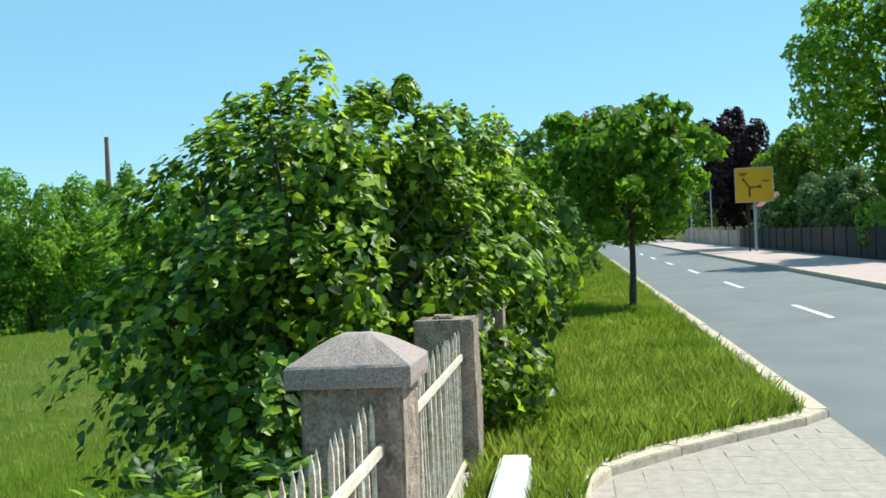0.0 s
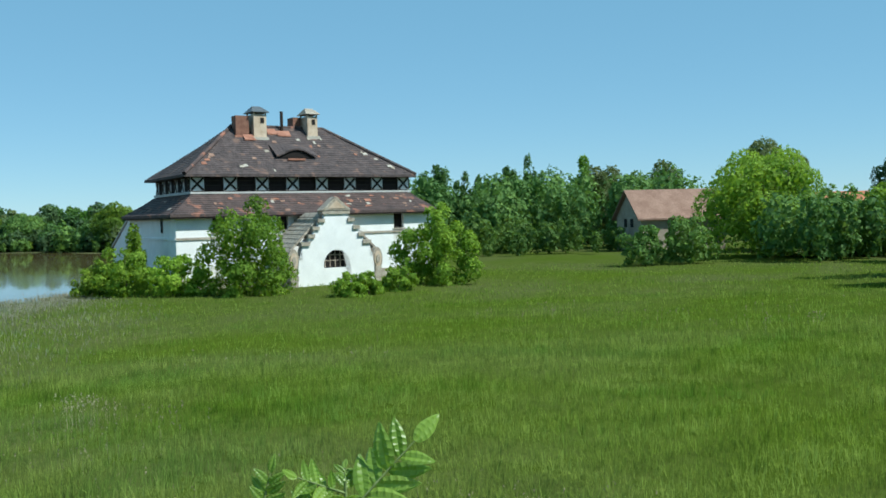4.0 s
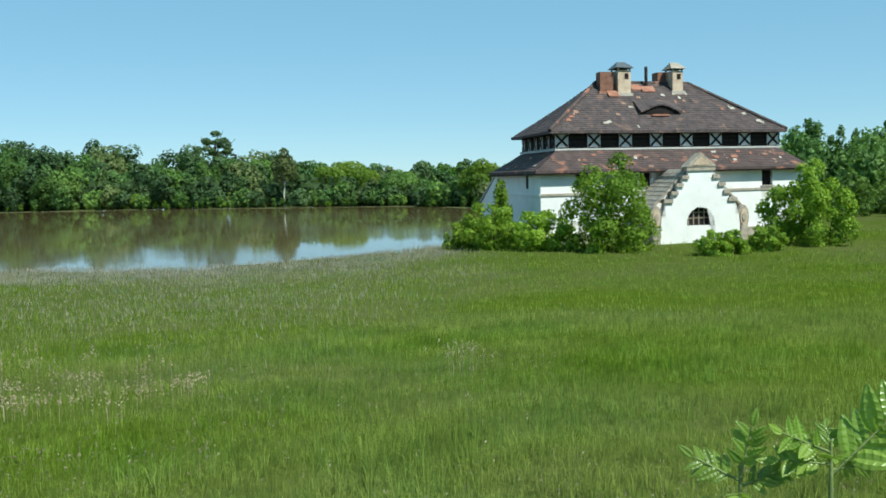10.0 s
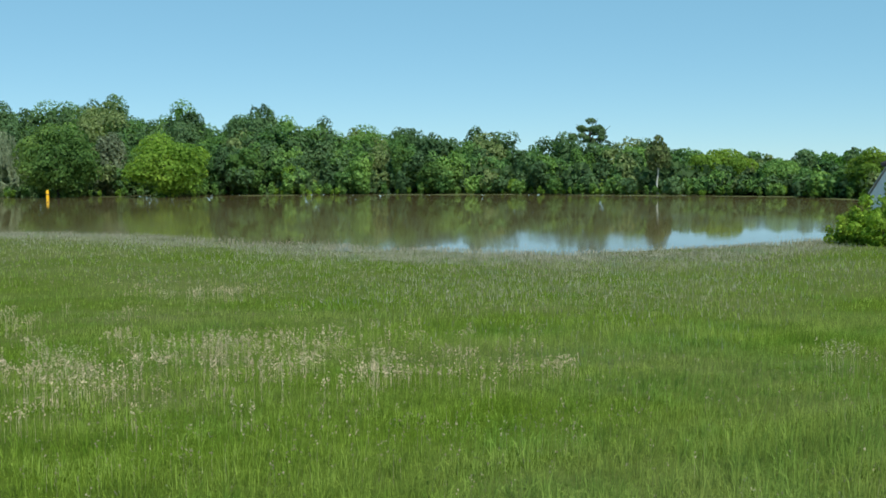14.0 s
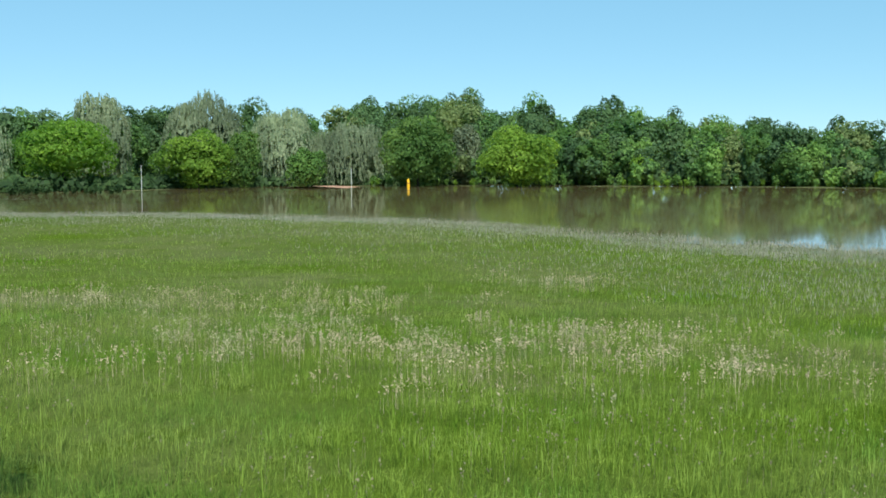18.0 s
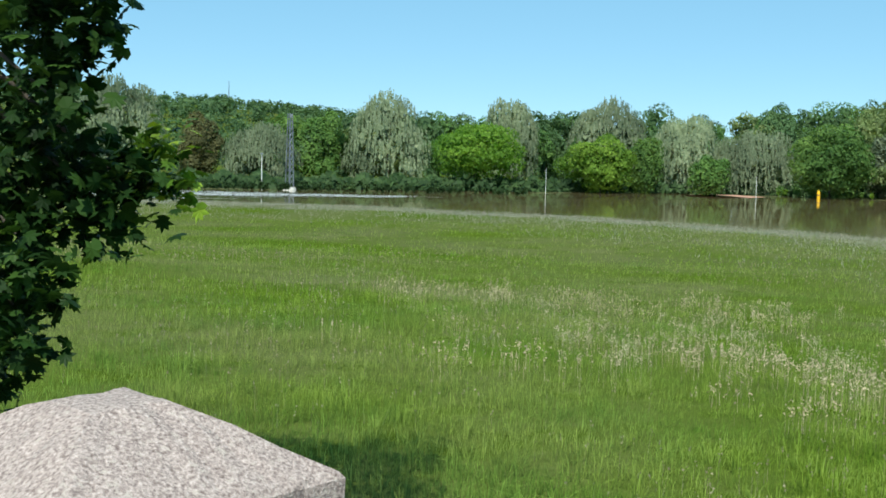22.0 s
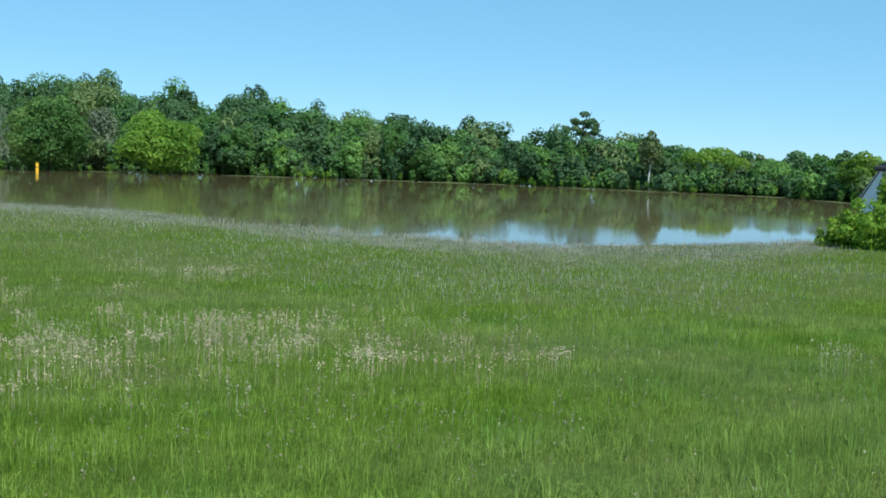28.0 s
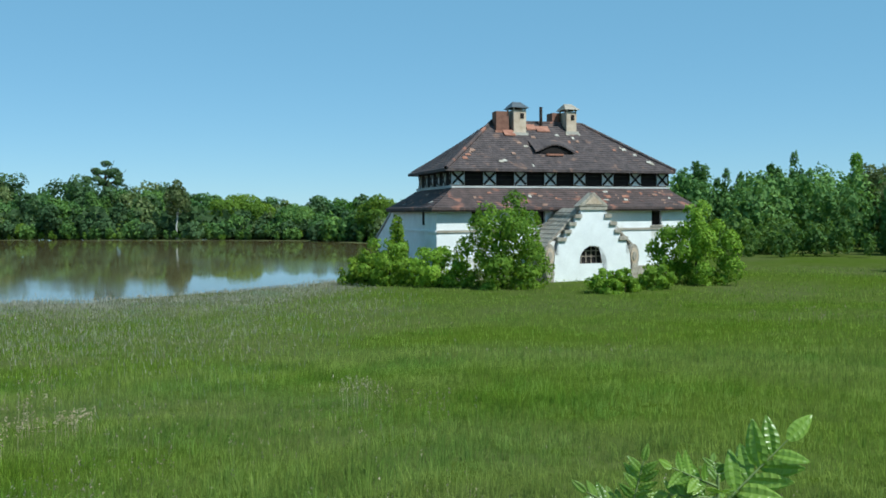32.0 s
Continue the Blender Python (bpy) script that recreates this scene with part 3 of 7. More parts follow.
# ---- foliage ----
def leaves_at(centres, normals, size, shape="quad", spread=0.35, droop=0.0, rng=RNG, stray=0.55):
    """Small leaves at centres. quad: a rhombic clump card; leaf: a pointed leaf folded on its rib."""
    n = len(centres)
    nor = normals + rng.normal(0, stray, (n, 3))
    nor /= np.linalg.norm(nor, axis=1)[:, None] + 1e-9
    tang = rng.normal(0, 1, (n, 3))
    tang[:, 2] -= droop
    tang -= (tang * nor).sum(1)[:, None] * nor
    tang /= np.linalg.norm(tang, axis=1)[:, None] + 1e-9
    side = np.cross(nor, tang)
    s = (size * rng.uniform(1 - spread, 1 + spread, n))[:, None]
    if shape == "tri":
        w = s * rng.uniform(0.7, 1.2, (n, 1))
        vs = np.stack([centres - tang * s * 0.45 - side * w * 0.5, centres - tang * s * 0.45 + side * w * 0.5, centres + tang * s * 0.6 - nor * s * 0.15], 1)
        return vs.reshape(-1, 3), np.arange(n * 3).reshape(n, 3)
    if shape == "quad":
        w = s * rng.uniform(0.75, 1.15, (n, 1))
        vs = np.stack([centres - tang * s * 0.5, centres + side * w * 0.5 + nor * s * 0.12, centres + tang * s * 0.5, centres - side * w * 0.5 + nor * s * 0.12], 1)
        f = np.arange(n * 4).reshape(n, 4)
        return vs.reshape(-1, 3), f
    if shape == "maple":
        star = [(0.0, -0.45), (0.30, -0.32), (0.22, -0.12), (0.52, 0.02), (0.26, 0.16), (0.30, 0.40), (0.10, 0.34), (0.0, 0.62), (-0.10, 0.34), (-0.30, 0.40), (-0.26, 0.16), (-0.52, 0.02), (-0.22, -0.12), (-0.30, -0.32)]
        vs = np.stack([centres] + [centres + side * s * a + tang * s * b - nor * s * 0.35 * (a * a + b * b) for a, b in star], 1).reshape(-1, 3)
        k = len(star)
        tri = np.array([(0, 1 + i, 1 + (i + 1) % k) for i in range(k)])
        return vs, (tri[None] + (np.arange(n) * (k + 1))[:, None, None]).reshape(-1, 3)
    base, tip = centres - tang * s * 0.5, centres + tang * s * 0.55 - nor * s * 0.1
    mid = centres - tang * s * 0.05 - nor * s * 0.05
    l1, r1 = centres - tang * s * 0.2 + side * s * 0.38 + nor * s * 0.08, centres - tang * s * 0.2 - side * s * 0.38 + nor * s * 0.08
    l2, r2 = centres + tang * s * 0.2 + side * s * 0.28 + nor * s * 0.04, centres + tang * s * 0.2 - side * s * 0.28 + nor * s * 0.04
    vs = np.stack([base, l1, l2, tip, r2, r1, mid], 1).reshape(-1, 3)
    f = np.array([(0, 6, 2, 1), (6, 3, 2, 2), (0, 5, 4, 6), (6, 4, 3, 3)])
    tri = np.array([(0, 6, 1), (1, 6, 2), (6, 3, 2), (0, 5, 6), (5, 4, 6), (6, 4, 3)])
    o = (np.arange(n) * 7)[:, None, None]
    return vs, (tri[None] + o).reshape(-1, 3)


def crown_points(n, rx, ry, rz, lobes, rng, shell=0.8, lobe=0.42, reach=0.76):
    """Points and outward normals on the skins of lobes that fill an ellipsoid centred on 0; none inside a neighbour."""
    g = np.arange(lobes) + 0.5
    ang, up = g * 2.39996 + rng.uniform(0, 6.28) + rng.normal(0, 0.35, lobes), 1 - 2 * g / lobes
    up = np.clip(up + rng.normal(0, 0.12, lobes), -0.98, 0.98)
    d = np.stack([np.cos(ang) * np.sqrt(1 - up ** 2), np.sin(ang) * np.sqrt(1 - up ** 2), up], 1)
    c = d * rng.uniform(0.42, reach, (lobes, 1))
    r = lobe * rng.uniform(0.55, 1.12, lobes)
    m = int(n * 2.0)
    k = rng.choice(lobes, m, p=r ** 2 / (r ** 2).sum())
    q = rng.normal(0, 1, (m, 3))
    q /= np.linalg.norm(q, axis=1)[:, None]
    q[:, 2] = np.abs(q[:, 2]) * np.where(rng.uniform(0, 1, m) < 0.72, 1, -1)
    p = c[k] + q * (r[k] * (shell + (1 - shell) * rng.uniform(0, 1, m) ** 0.6) * rng.choice([1.0, 1.0, 1.0, 1.1], m))[:, None]
    free = np.ones(m, bool)
    for j in range(lobes):
        free &= (k == j) | (((p - c[j]) ** 2).sum(1) > (0.84 * r[j]) ** 2)
    free |= rng.uniform(0, 1, m) < 0.08
    p, q, k = p[free][:n], q[free][:n], k[free][:n]
    nor = q + 0.35 * c[k]
    nor /= np.linalg.norm(nor, axis=1)[:, None] + 1e-9
    s = np.array((rx, ry, rz))
    return p * s, nor, c * s, r[:, None] * s


def cores(c, r, share, rng, fine=True):
    """Large inner leaf clumps, each at its own slant, which thicken the lobes."""
    m = 8 if fine else 4
    n = len(c)
    c2, r2 = np.repeat(c, m, 0), np.repeat(r, m, 0)
    o = rng.normal(0, 1, (n * m, 3))
    o /= np.linalg.norm(o, axis=1)[:, None]
    v, f = leaves_at(c2 + o * r2 * share * 0.5, o, 1.0, rng=rng, stray=0.7)
    centre = np.repeat(v.reshape(-1, 4, 3).mean(1), 4, 0)
    v = centre + (v - centre) * np.repeat(r2, 4, 0) * share * 0.8
    return v, triangles(f)


def triangles(f):
    return f if f.shape[1] == 3 else np.concatenate([f[:, (0, 1, 2)], f[:, (0, 2, 3)]])


def crown_mesh(name, n, rx, ry, rz, zc, mat, size, lobes=26, seed=1, shape="tri", droop=0.0, lobe=0.42, shell=0.8, reach=0.76):
    rng = np.random.default_rng(seed)
    p, nor, c, r = crown_points(n, rx, ry, rz, lobes, rng, shell, lobe, reach)
    p[:, 2] += zc
    c[:, 2] += zc
    keep = p[:, 2] > 0.02
    v, f = leaves_at(p[keep], nor[keep], size, shape, droop=droop, rng=rng, stray=0.42 if shape == "tri" else 0.55)
    cv, cf = cores(c, r, 0.4 if shape == "leaf" else 0.72 if shell > 0.7 else 0.5, rng)
    cv[:, 2] = np.maximum(cv[:, 2], 0.0)
    return quick(name, np.concatenate([v, cv]), np.concatenate([triangles(f), cf + len(v)]), mat, True)


def willow_mesh(strands, r, rz, zc, mat, size, seed):
    """A dome of lobes from whose skins narrow leaf strands hang."""
    rng = np.random.default_rng(seed)
    p, nor, c, lr = crown_points(strands, r, r, rz, 36, rng, 0.8, 0.40, 0.66)
    p[:, 2] += zc
    c[:, 2] += zc
    links = 5
    step = size * 1.25
    out = nor * (1, 1, 0)
    g = np.arange(links)[None, :, None]
    c2 = p[:, None, :] + out[:, None, :] * (0.10 * step * g) + np.array((0, 0, -1.0)) * step * (g * 0.8) + rng.normal(0, 0.12 * size, (len(p), links, 3))
    nn = np.repeat(nor[:, None, :] * (1, 1, 0.5) + (0, 0, 0.25), links, 1).reshape(-1, 3)
    c2 = c2.reshape(-1, 3)
    keep = c2[:, 2] > 0.3
    c2, nn = c2[keep], nn[keep] + rng.normal(0, 0.35, (int(keep.sum()), 3))
    nn /= np.linalg.norm(nn, axis=1)[:, None]
    side = np.cross(nn, (0, 0, 1.0)) + rng.normal(0, 0.15, c2.shape)
    side /= np.linalg.norm(side, axis=1)[:, None]
    w = size * rng.uniform(0.34, 0.6, (len(c2), 1))
    L = step * rng.uniform(0.8, 1.3, (len(c2), 1))
    v = np.stack([c2 - side * w, c2 + side * w, c2 + (0, 0, -1.0) * L], 1).reshape(-1, 3)
    f = np.arange(len(v)).reshape(-1, 3)
    cv, cf = cores(c, lr, 0.7, rng)
    cv[:, 2] = np.maximum(cv[:, 2], 0.0)
    return quick("crown", np.concatenate([v, cv]), np.concatenate([f, cf + len(v)]), mat, True)


def trunk_mesh(h, r, mat, seed=1, limbs=6, reach=1.5, top=1.0):
    """A tapered trunk with limbs that fork into the crown."""
    rng = np.random.default_rng(seed)
    bend = rng.normal(0, 0.04 * h, (5, 2))
    bend[0] = 0
    pts = [(bend[i, 0] * i / 4, bend[i, 1] * i / 4, h * top * i / 4) for i in range(5)]
    out = [tube(pts, [r * 1.25, r, r * 0.8, r * 0.55, r * 0.2], mat, 10)]
    for _ in range(limbs):
        z0 = h * rng.uniform(0.42, 0.8)
        a = rng.uniform(0, 2 * math.pi)
        d = np.array((math.cos(a), math.sin(a), rng.uniform(0.5, 1.1)))
        L = reach * rng.uniform(0.6, 1.1)
        p0 = np.array((0, 0, z0))
        out.append(tube([p0, p0 + d * L * 0.5, p0 + d * L + (0, 0, 0.1 * L)], [r * 0.42, r * 0.28, r * 0.08], mat, 6))
    me = merged(out, "trunk")
    for o in out:
        bpy.data.meshes.remove(o)
    return me


def plant(kind, label, x, y, z, h, r, mat, n, size, seed, base=0.12, lobes=26, category="tree", group="", shape="tri", bark="bark", droop=0.0, ry=None, limbs=5, lobe=0.42, shell=0.8, turn=0.0, reach=0.76):
    """A tree or bush: trunk and crown; base is the crown's foot as a share of the height."""
    t = thing(kind, label, category, group, "", (x, y, z), turn)
    rz = h * (1 - base) / 2
    part("trunk", trunk_mesh(h * 0.8, max(0.018 * r + 0.008 * h, 0.02), M[bark], seed, limbs, r * 0.5), t)
    if kind == "willow":
        part("crown", willow_mesh(n, r, rz * 1.05, h * base + rz, M[mat], size, seed), t)
    else:
        part("crown", crown_mesh("crown", n, r, ry or r, rz * 1.05, h * base + rz, M[mat], size, lobes, seed, shape, droop, lobe, shell, reach), t)
    return t


# ---- terrain ----
WATER = -2.6
AZ_NEAR, R_NEAR = (60, 66, 70, 75.5, 80.5, 88, 97, 104, 112, 121, 128, 135.5, 145, 160, 180), (150, 118, 86, 64, 55.5, 53, 57, 65, 79, 91, 101, 109, 117, 135, 160)
AZ_FAR, R_FAR = (60, 66, 71, 76.9, 84, 91.6, 100, 108.8, 117.9, 125, 129.8, 136, 141.6, 150, 180), (120, 119, 140, 172, 184, 202, 214, 226, 238, 222, 205, 196, 189, 186, 180)


def smooth(a, lo, hi):
    s = np.clip((a - lo) / (hi - lo), 0, 1)
    return s * s * (3 - 2 * s)


HASH = np.random.default_rng(40).uniform(0, 1, (256, 256))


def field(x, y, s):
    """Smooth noise from 0 to 1 at s cells a metre, two octaves."""
    total = 0.0
    for k, share in ((1.0, 0.65), (2.3, 0.35)):
        u, v = np.asarray(x, float) * s * k + 31.7 * k, np.asarray(y, float) * s * k + 12.3
        i, j = np.floor(u).astype(int), np.floor(v).astype(int)
        f, g = u - i, v - j
        f, g = f * f * (3 - 2 * f), g * g * (3 - 2 * g)
        i0, i1, j0, j1 = i & 255, (i + 1) & 255, j & 255, (j + 1) & 255
        total = total + share * ((HASH[i0, j0] * (1 - f) + HASH[i1, j0] * f) * (1 - g) + (HASH[i0, j1] * (1 - f) + HASH[i1, j1] * f) * g)
    return total


def wave(x, y):
    return np.sin(x * 0.11 + 1.3 * np.sin(y * 0.07)) + 0.6 * np.sin(y * 0.17 + x * 0.05) + 0.4 * np.sin(x * 0.41 + y * 0.33)


def ground_z(x, y):
    x, y = np.asarray(x, float), np.asarray(y, float)
    r, az = np.hypot(x, y), np.degrees(np.arctan2(-x, y))
    near, far = np.interp(az, AZ_NEAR, R_NEAR), np.interp(az, AZ_FAR, R_FAR)
    land = -0.95 - 1.5 * smooth(-x, 1.0, 42.0) + 0.03 * wave(x * 3, y * 3)
    edge = np.minimum(r - near, far - r)
    land = np.where((edge > -14) & (az > 62), land - 0.12 * smooth(edge, -14, 0) - 0.5 * smooth(edge, 2, 13) + 0.14 * (field(x, y, 0.15) - 0.5) * smooth(edge, -9, 0), land)
    land = np.where((r > far) & (az > 62), -2.64 + 0.55 * smooth(r - far, 1, 26), land)
    hill = 37 * smooth(r, 330, 620) * smooth(az, 108, 152) * (1 - smooth(az, 158, 175)) * (1 - smooth(r, 700, 1500))
    hill2 = 12 * smooth(r, 400, 1100) * smooth(az, 20, 60) * (1 - smooth(az, 130, 140))
    land = land + hill + hill2
    upper = np.where(x > 2.02, -0.17, -0.05)
    return np.where(x > -0.93, upper, land)


gx = np.concatenate([np.linspace(-4000, -900, 12), np.linspace(-850, -320, 24), np.arange(-312, -52, 3.5), np.arange(-52, -8, 0.9), np.arange(-8, -1.3, 0.3), [-1.02, -0.90, 0.5, 2.0, 2.04], np.arange(4, 30, 4), [50, 120, 400, 1200, 4000]])
gy = np.concatenate([np.linspace(-4000, -700, 12), np.linspace(-660, -290, 18), np.arange(-285, -60, 4), np.arange(-60, 80, 0.9), np.arange(80, 300, 8), [360, 500, 800, 1500, 4000]])
GX, GY = np.meshgrid(gx, gy, indexing="ij")
gv = np.stack([GX, GY, ground_z(GX, GY)], -1).reshape(-1, 3)
ni, nj = len(gx), len(gy)
ii = (np.arange(ni - 1)[:, None] * nj + np.arange(nj - 1)[None]).ravel()
ground = new("ground", quick("ground", gv, np.stack([ii, ii + nj, ii + nj + 1, ii + 1], 1), M["meadow"], True))
tagged(ground, "green meadow sloping down to flooded lowland", "meadow", kind="structure")

# flood water: a sheet that fills the hollow
wa = np.radians(np.linspace(60, 181, 90))
ring = np.concatenate([np.stack([-np.sin(wa) * r, np.cos(wa) * r, np.full_like(wa, WATER)], 1) for r in (40, 100, 160, 275)])
wf = [(k * 90 + i, (k + 1) * 90 + i, (k + 1) * 90 + i + 1, k * 90 + i + 1) for k in range(3) for i in range(89)]
water = new("water", quick("water", ring, wf, M["water"], True))
tagged(water, "still brown flood water mirroring trees and sky", "flood water", kind="structure")

# ---- road, kerbs and paving ----
def slab(name, x0, x1, y0, y1, z0, z1, mat, label, category):
    return tagged(new(name, box(x0, x1, y0, y1, z0, z1, M[mat])), label, category, kind="structure")


road = slab("road", 2.0, 7.2, -60, 400, -0.30, -0.08, "asphalt", "smooth grey asphalt road with a dashed centre line", "road")
for k in range(12):
    y0 = -10.0 + 9.75 * k + 9.6
    part("line_dash", box(4.29, 4.41, y0, y0 + 3.2, -0.0799, -0.074, M["line_white"]), road)
pave_r = slab("pavement", 7.36, 11.2, -20, 180, -0.30, 0.03, "paver_red", "pinkish paved footway beside the road", "pavement")
verge_r = slab("verge_far", 11.2, 60, -20, 180, -0.3, 0.02, "soil", "dark garden soil behind the footway fence", "garden")
kerb_r = thing("kerb_far", "granite kerb along the far footway", "kerb", kind="structure")
kst = box(7.2, 7.36, 0, 1.97, -0.25, 0.045, M["kerb"], 0.015)
for k in range(40):
    o = part("kerbstone", kst, kerb_r)
    o.location = (0, 12 + 2 * k, 0)
kerb_l = thing("kerb_near", "weathered kerb between verge and road", "kerb", kind="structure")
kst2 = box(1.84, 2.02, 0, 0.985, -0.25, 0.06, M["kerb"], 0.012)
for k in range(46):
    o = part("kerbstone", kst2, kerb_l)
    o.location = (random.uniform(-0.006, 0.006), 9.1 + k, random.uniform(-0.008, 0.006))
DRIVE = [(0.0, 4.6), (0.0, 5.7), (0.03, 6.67), (0.17, 7.10), (0.68, 7.71), (1.13, 8.17), (1.74, 8.75), (1.98, 9.08)]
kerb_d = thing("kerb_drive", "curved concrete kerb round the paved driveway", "kerb", kind="structure")
for (xa, ya), (xb, yb) in zip(DRIVE, DRIVE[1:]):
    L, a = math.hypot(xb - xa, yb - ya), math.degrees(math.atan2(yb - ya, xb - xa))
    o = part("kerbstone", box(0.001, L - 0.001, -0.03, 0.17, -0.2, 0.06, M["kerb"], 0.008), kerb_d)
    o.matrix_local = pose(xa, ya, 0, 0, 0, a)
drive = slab("driveway", -0.6, 2.02, -14, 4.6, -0.3, 0.0, "paver", "sandy grey paved driveway", "driveway")
dv = [(0.0, 4.6), (2.02, 4.6), (2.02, 9.08)] + DRIVE[::-1][1:]
bm = bmesh.new()
f = bm.faces.new([bm.verts.new((x, y, -0.005)) for x, y in dv])
me = bpy.data.meshes.new("drive_bed")
bm.to_mesh(me)
bm.free()
me.materials.append(M["paver"])
part("drive_bed", me, drive)


def left_of_drive(x, y):
    """True on the paved side of the drive's kerb."""
    yk = np.interp(x, [p[0] + 0.002 * i for i, p in enumerate(DRIVE)], [p[1] for p in DRIVE])
    return y < yk - 0.04


# verge: a lumpy grass strip
vx, vy = np.linspace(-0.78, 1.9, 14), np.concatenate([np.arange(4.6, 12, 0.3), np.arange(12, 60, 1.0), np.arange(60, 170, 6)])
VX, VY = np.meshgrid(vx, vy, indexing="ij")
VZ = np.where((VX > -0.05) & left_of_drive(VX, VY - 0.3), -0.1, 0.03 + 0.015 * wave(VX * 9, VY * 9))
vv = np.stack([VX, VY, VZ], -1).reshape(-1, 3)
i2 = (np.arange(len(vx) - 1)[:, None] * len(vy) + np.arange(len(vy) - 1)[None]).ravel()
verge = new("verge", quick("verge", vv, np.stack([i2, i2 + len(vy), i2 + len(vy) + 1, i2 + 1], 1), M["meadow"], True))
tagged(verge, "grass verge between fence and road", "verge", kind="structure")

# ---- fence: plinth wall, pillars, railings ----
FX = -0.88
plinth = tagged(new("fence_plinth", box(-1.0, -0.72, -14, 60, -1.5, 0.02, M["concrete"], 0.01)), "low concrete retaining wall under the fence", "wall", kind="structure")


def rough_block(x0, x1, y0, y1, z0, z1, mat, seed, amp=0.006, cuts=10):
    """A stone block with worn, chipped edges."""
    bm = bmesh.new()
    bmesh.ops.create_cube(bm, size=1.0)
    bmesh.ops.scale(bm, vec=(x1 - x0, y1 - y0, z1 - z0), verts=bm.verts)
    bmesh.ops.translate(bm, vec=((x0 + x1) / 2, (y0 + y1) / 2, (z0 + z1) / 2), verts=bm.verts)
    bmesh.ops.bevel(bm, geom=bm.edges[:], offset=0.014, segments=2, affect="EDGES")
    bmesh.ops.subdivide_edges(bm, edges=bm.edges[:], cuts=cuts, use_grid_fill=True)
    for v in bm.verts:
        k = noise.noise(v.co * 14 + Vector((seed, 0, 0))) + 0.6 * noise.noise(v.co * 40 + Vector((0, seed, 0)))
        edge = sum(1 for c, a, b in ((v.co.x, x0, x1), (v.co.y, y0, y1), (v.co.z, z0, z1)) if min(c - a, b - c) < 0.016)
        v.co += Vector((v.co.x - (x0 + x1) / 2, v.co.y - (y0 + y1) / 2, 0)).normalized() * k * amp * (1.8 if edge > 1 else 0.6)
    me = bpy.data.meshes.new("block")
    bm.to_mesh(me)
    bm.free()
    me.materials.append(mat)
    return me


def cap_mesh(seed):
    """A slab with a low pyramid, cut flat at the top."""
    bm = bmesh.new()
    rings = [(0.245, -0.085), (0.25, -0.06), (0.25, -0.006), (0.242, 0.004), (0.185, 0.040), (0.132, 0.074), (0.085, 0.098), (0.062, 0.108), (0.045, 0.110)]
    loops = []
    n = 14
    for h, z in rings:
        loop = []
        for s in range(4):
            for i in range(n):
                t = -1 + 2 * i / n
                x, y = ((t, -1), (1, t), (-t, 1), (-1, -t))[s]
                p = Vector((x * h, y * h, z))
                k = noise.noise(p * 26 + Vector((seed, 1, 2))) + 0.5 * noise.noise(p * 70 + Vector((seed, 5, 2)))
                p += Vector((x, y, 0.6)) * k * 0.004
                loop.append(bm.verts.new(p))
        loops.append(loop)
    m = 4 * n
    for a, b in zip(loops, loops[1:]):
        for i in range(m):
            bm.faces.new((a[i], a[(i + 1) % m], b[(i + 1) % m], b[i]))
    bm.faces.new(loops[-1])
    bm.faces.new(loops[0][::-1])
    me = bpy.data.meshes.new("cap")
    bm.to_mesh(me)
    bm.free()
    me.materials.append(M["granite_cap"])
    return me


PILLAR_Y = (-4.90, -2.100, 1.22, 4.33, 7.41, 10.45)
PILLAR_Z = (1.14, 1.136, 1.052, 1.115, 1.115, 1.115)
for k, py in enumerate(PILLAR_Y):
    bare = k == 4
    px = -0.957 if k == 1 else FX
    p = thing("fence_pillar", "weathered granite fence pillar, its cap missing" if bare else "weathered granite fence pillar with a pyramid cap", "pillar", "fence pillars", "", (px, py, 0))
    part("shaft", rough_block(-0.205, 0.205, -0.205, 0.205, -1.3, PILLAR_Z[k] - 0.078, M["granite"], 3.7 * k + 1, 0.007, 8), p)
    if not bare:
        c = part("cap", cap_mesh(k * 2.3), p, "pale granite cap")
        c.location = (0, 0, PILLAR_Z[k])
    else:
        part("rubble_top", rough_block(-0.09, 0.05, -0.10, 0.06, 1.02, 1.062, M["granite"], 9.1, 0.014, 6), p)


def spike_bar():
    """A square bar with a pointed tip."""
    w = 0.0085
    v, f = [], []
    for z, s in ((0.02, 1.0), (0.93, 1.0), (0.95, 1.06), (0.965, 0.9), (1.012, 0.1)):
        v += [(-w * s, -w * s, z), (w * s, -w * s, z), (w * s, w * s, z), (-w * s, w * s, z)]
    for k in range(4):
        for i in range(4):
            f.append((4 * k + i, 4 * k + (i + 1) % 4, 4 * k + 4 + (i + 1) % 4, 4 * k + 4 + i))
    f.append((16, 17, 18, 19))
    return quick("bar", v, f, M["iron_paint"])


bar = spike_bar()
for y0, y1 in zip(PILLAR_Y, PILLAR_Y[1:]):
    fe = thing("railing", "iron railing with spear tips, cream paint flaking to rust", "fence", "fence railings", "", (-0.80, y0 + 0.21, -0.035))
    span = y1 - y0 - 0.42
    for z, h in ((0.80, 0.045), (0.10, 0.04)):
        part("rail", box(0.024, 0.046, -0.02, span + 0.02, z, z + h, M["iron_rail"], 0.004), fe)
    nb = int(span / 0.105)
    for i in range(nb):
        o = part("bar", bar, fe)
        o.matrix_local = pose(0.012, (i + 0.6) * span / nb, random.uniform(-0.012, 0.004), random.uniform(-1, 1), random.uniform(-0.8, 0.8), 0)
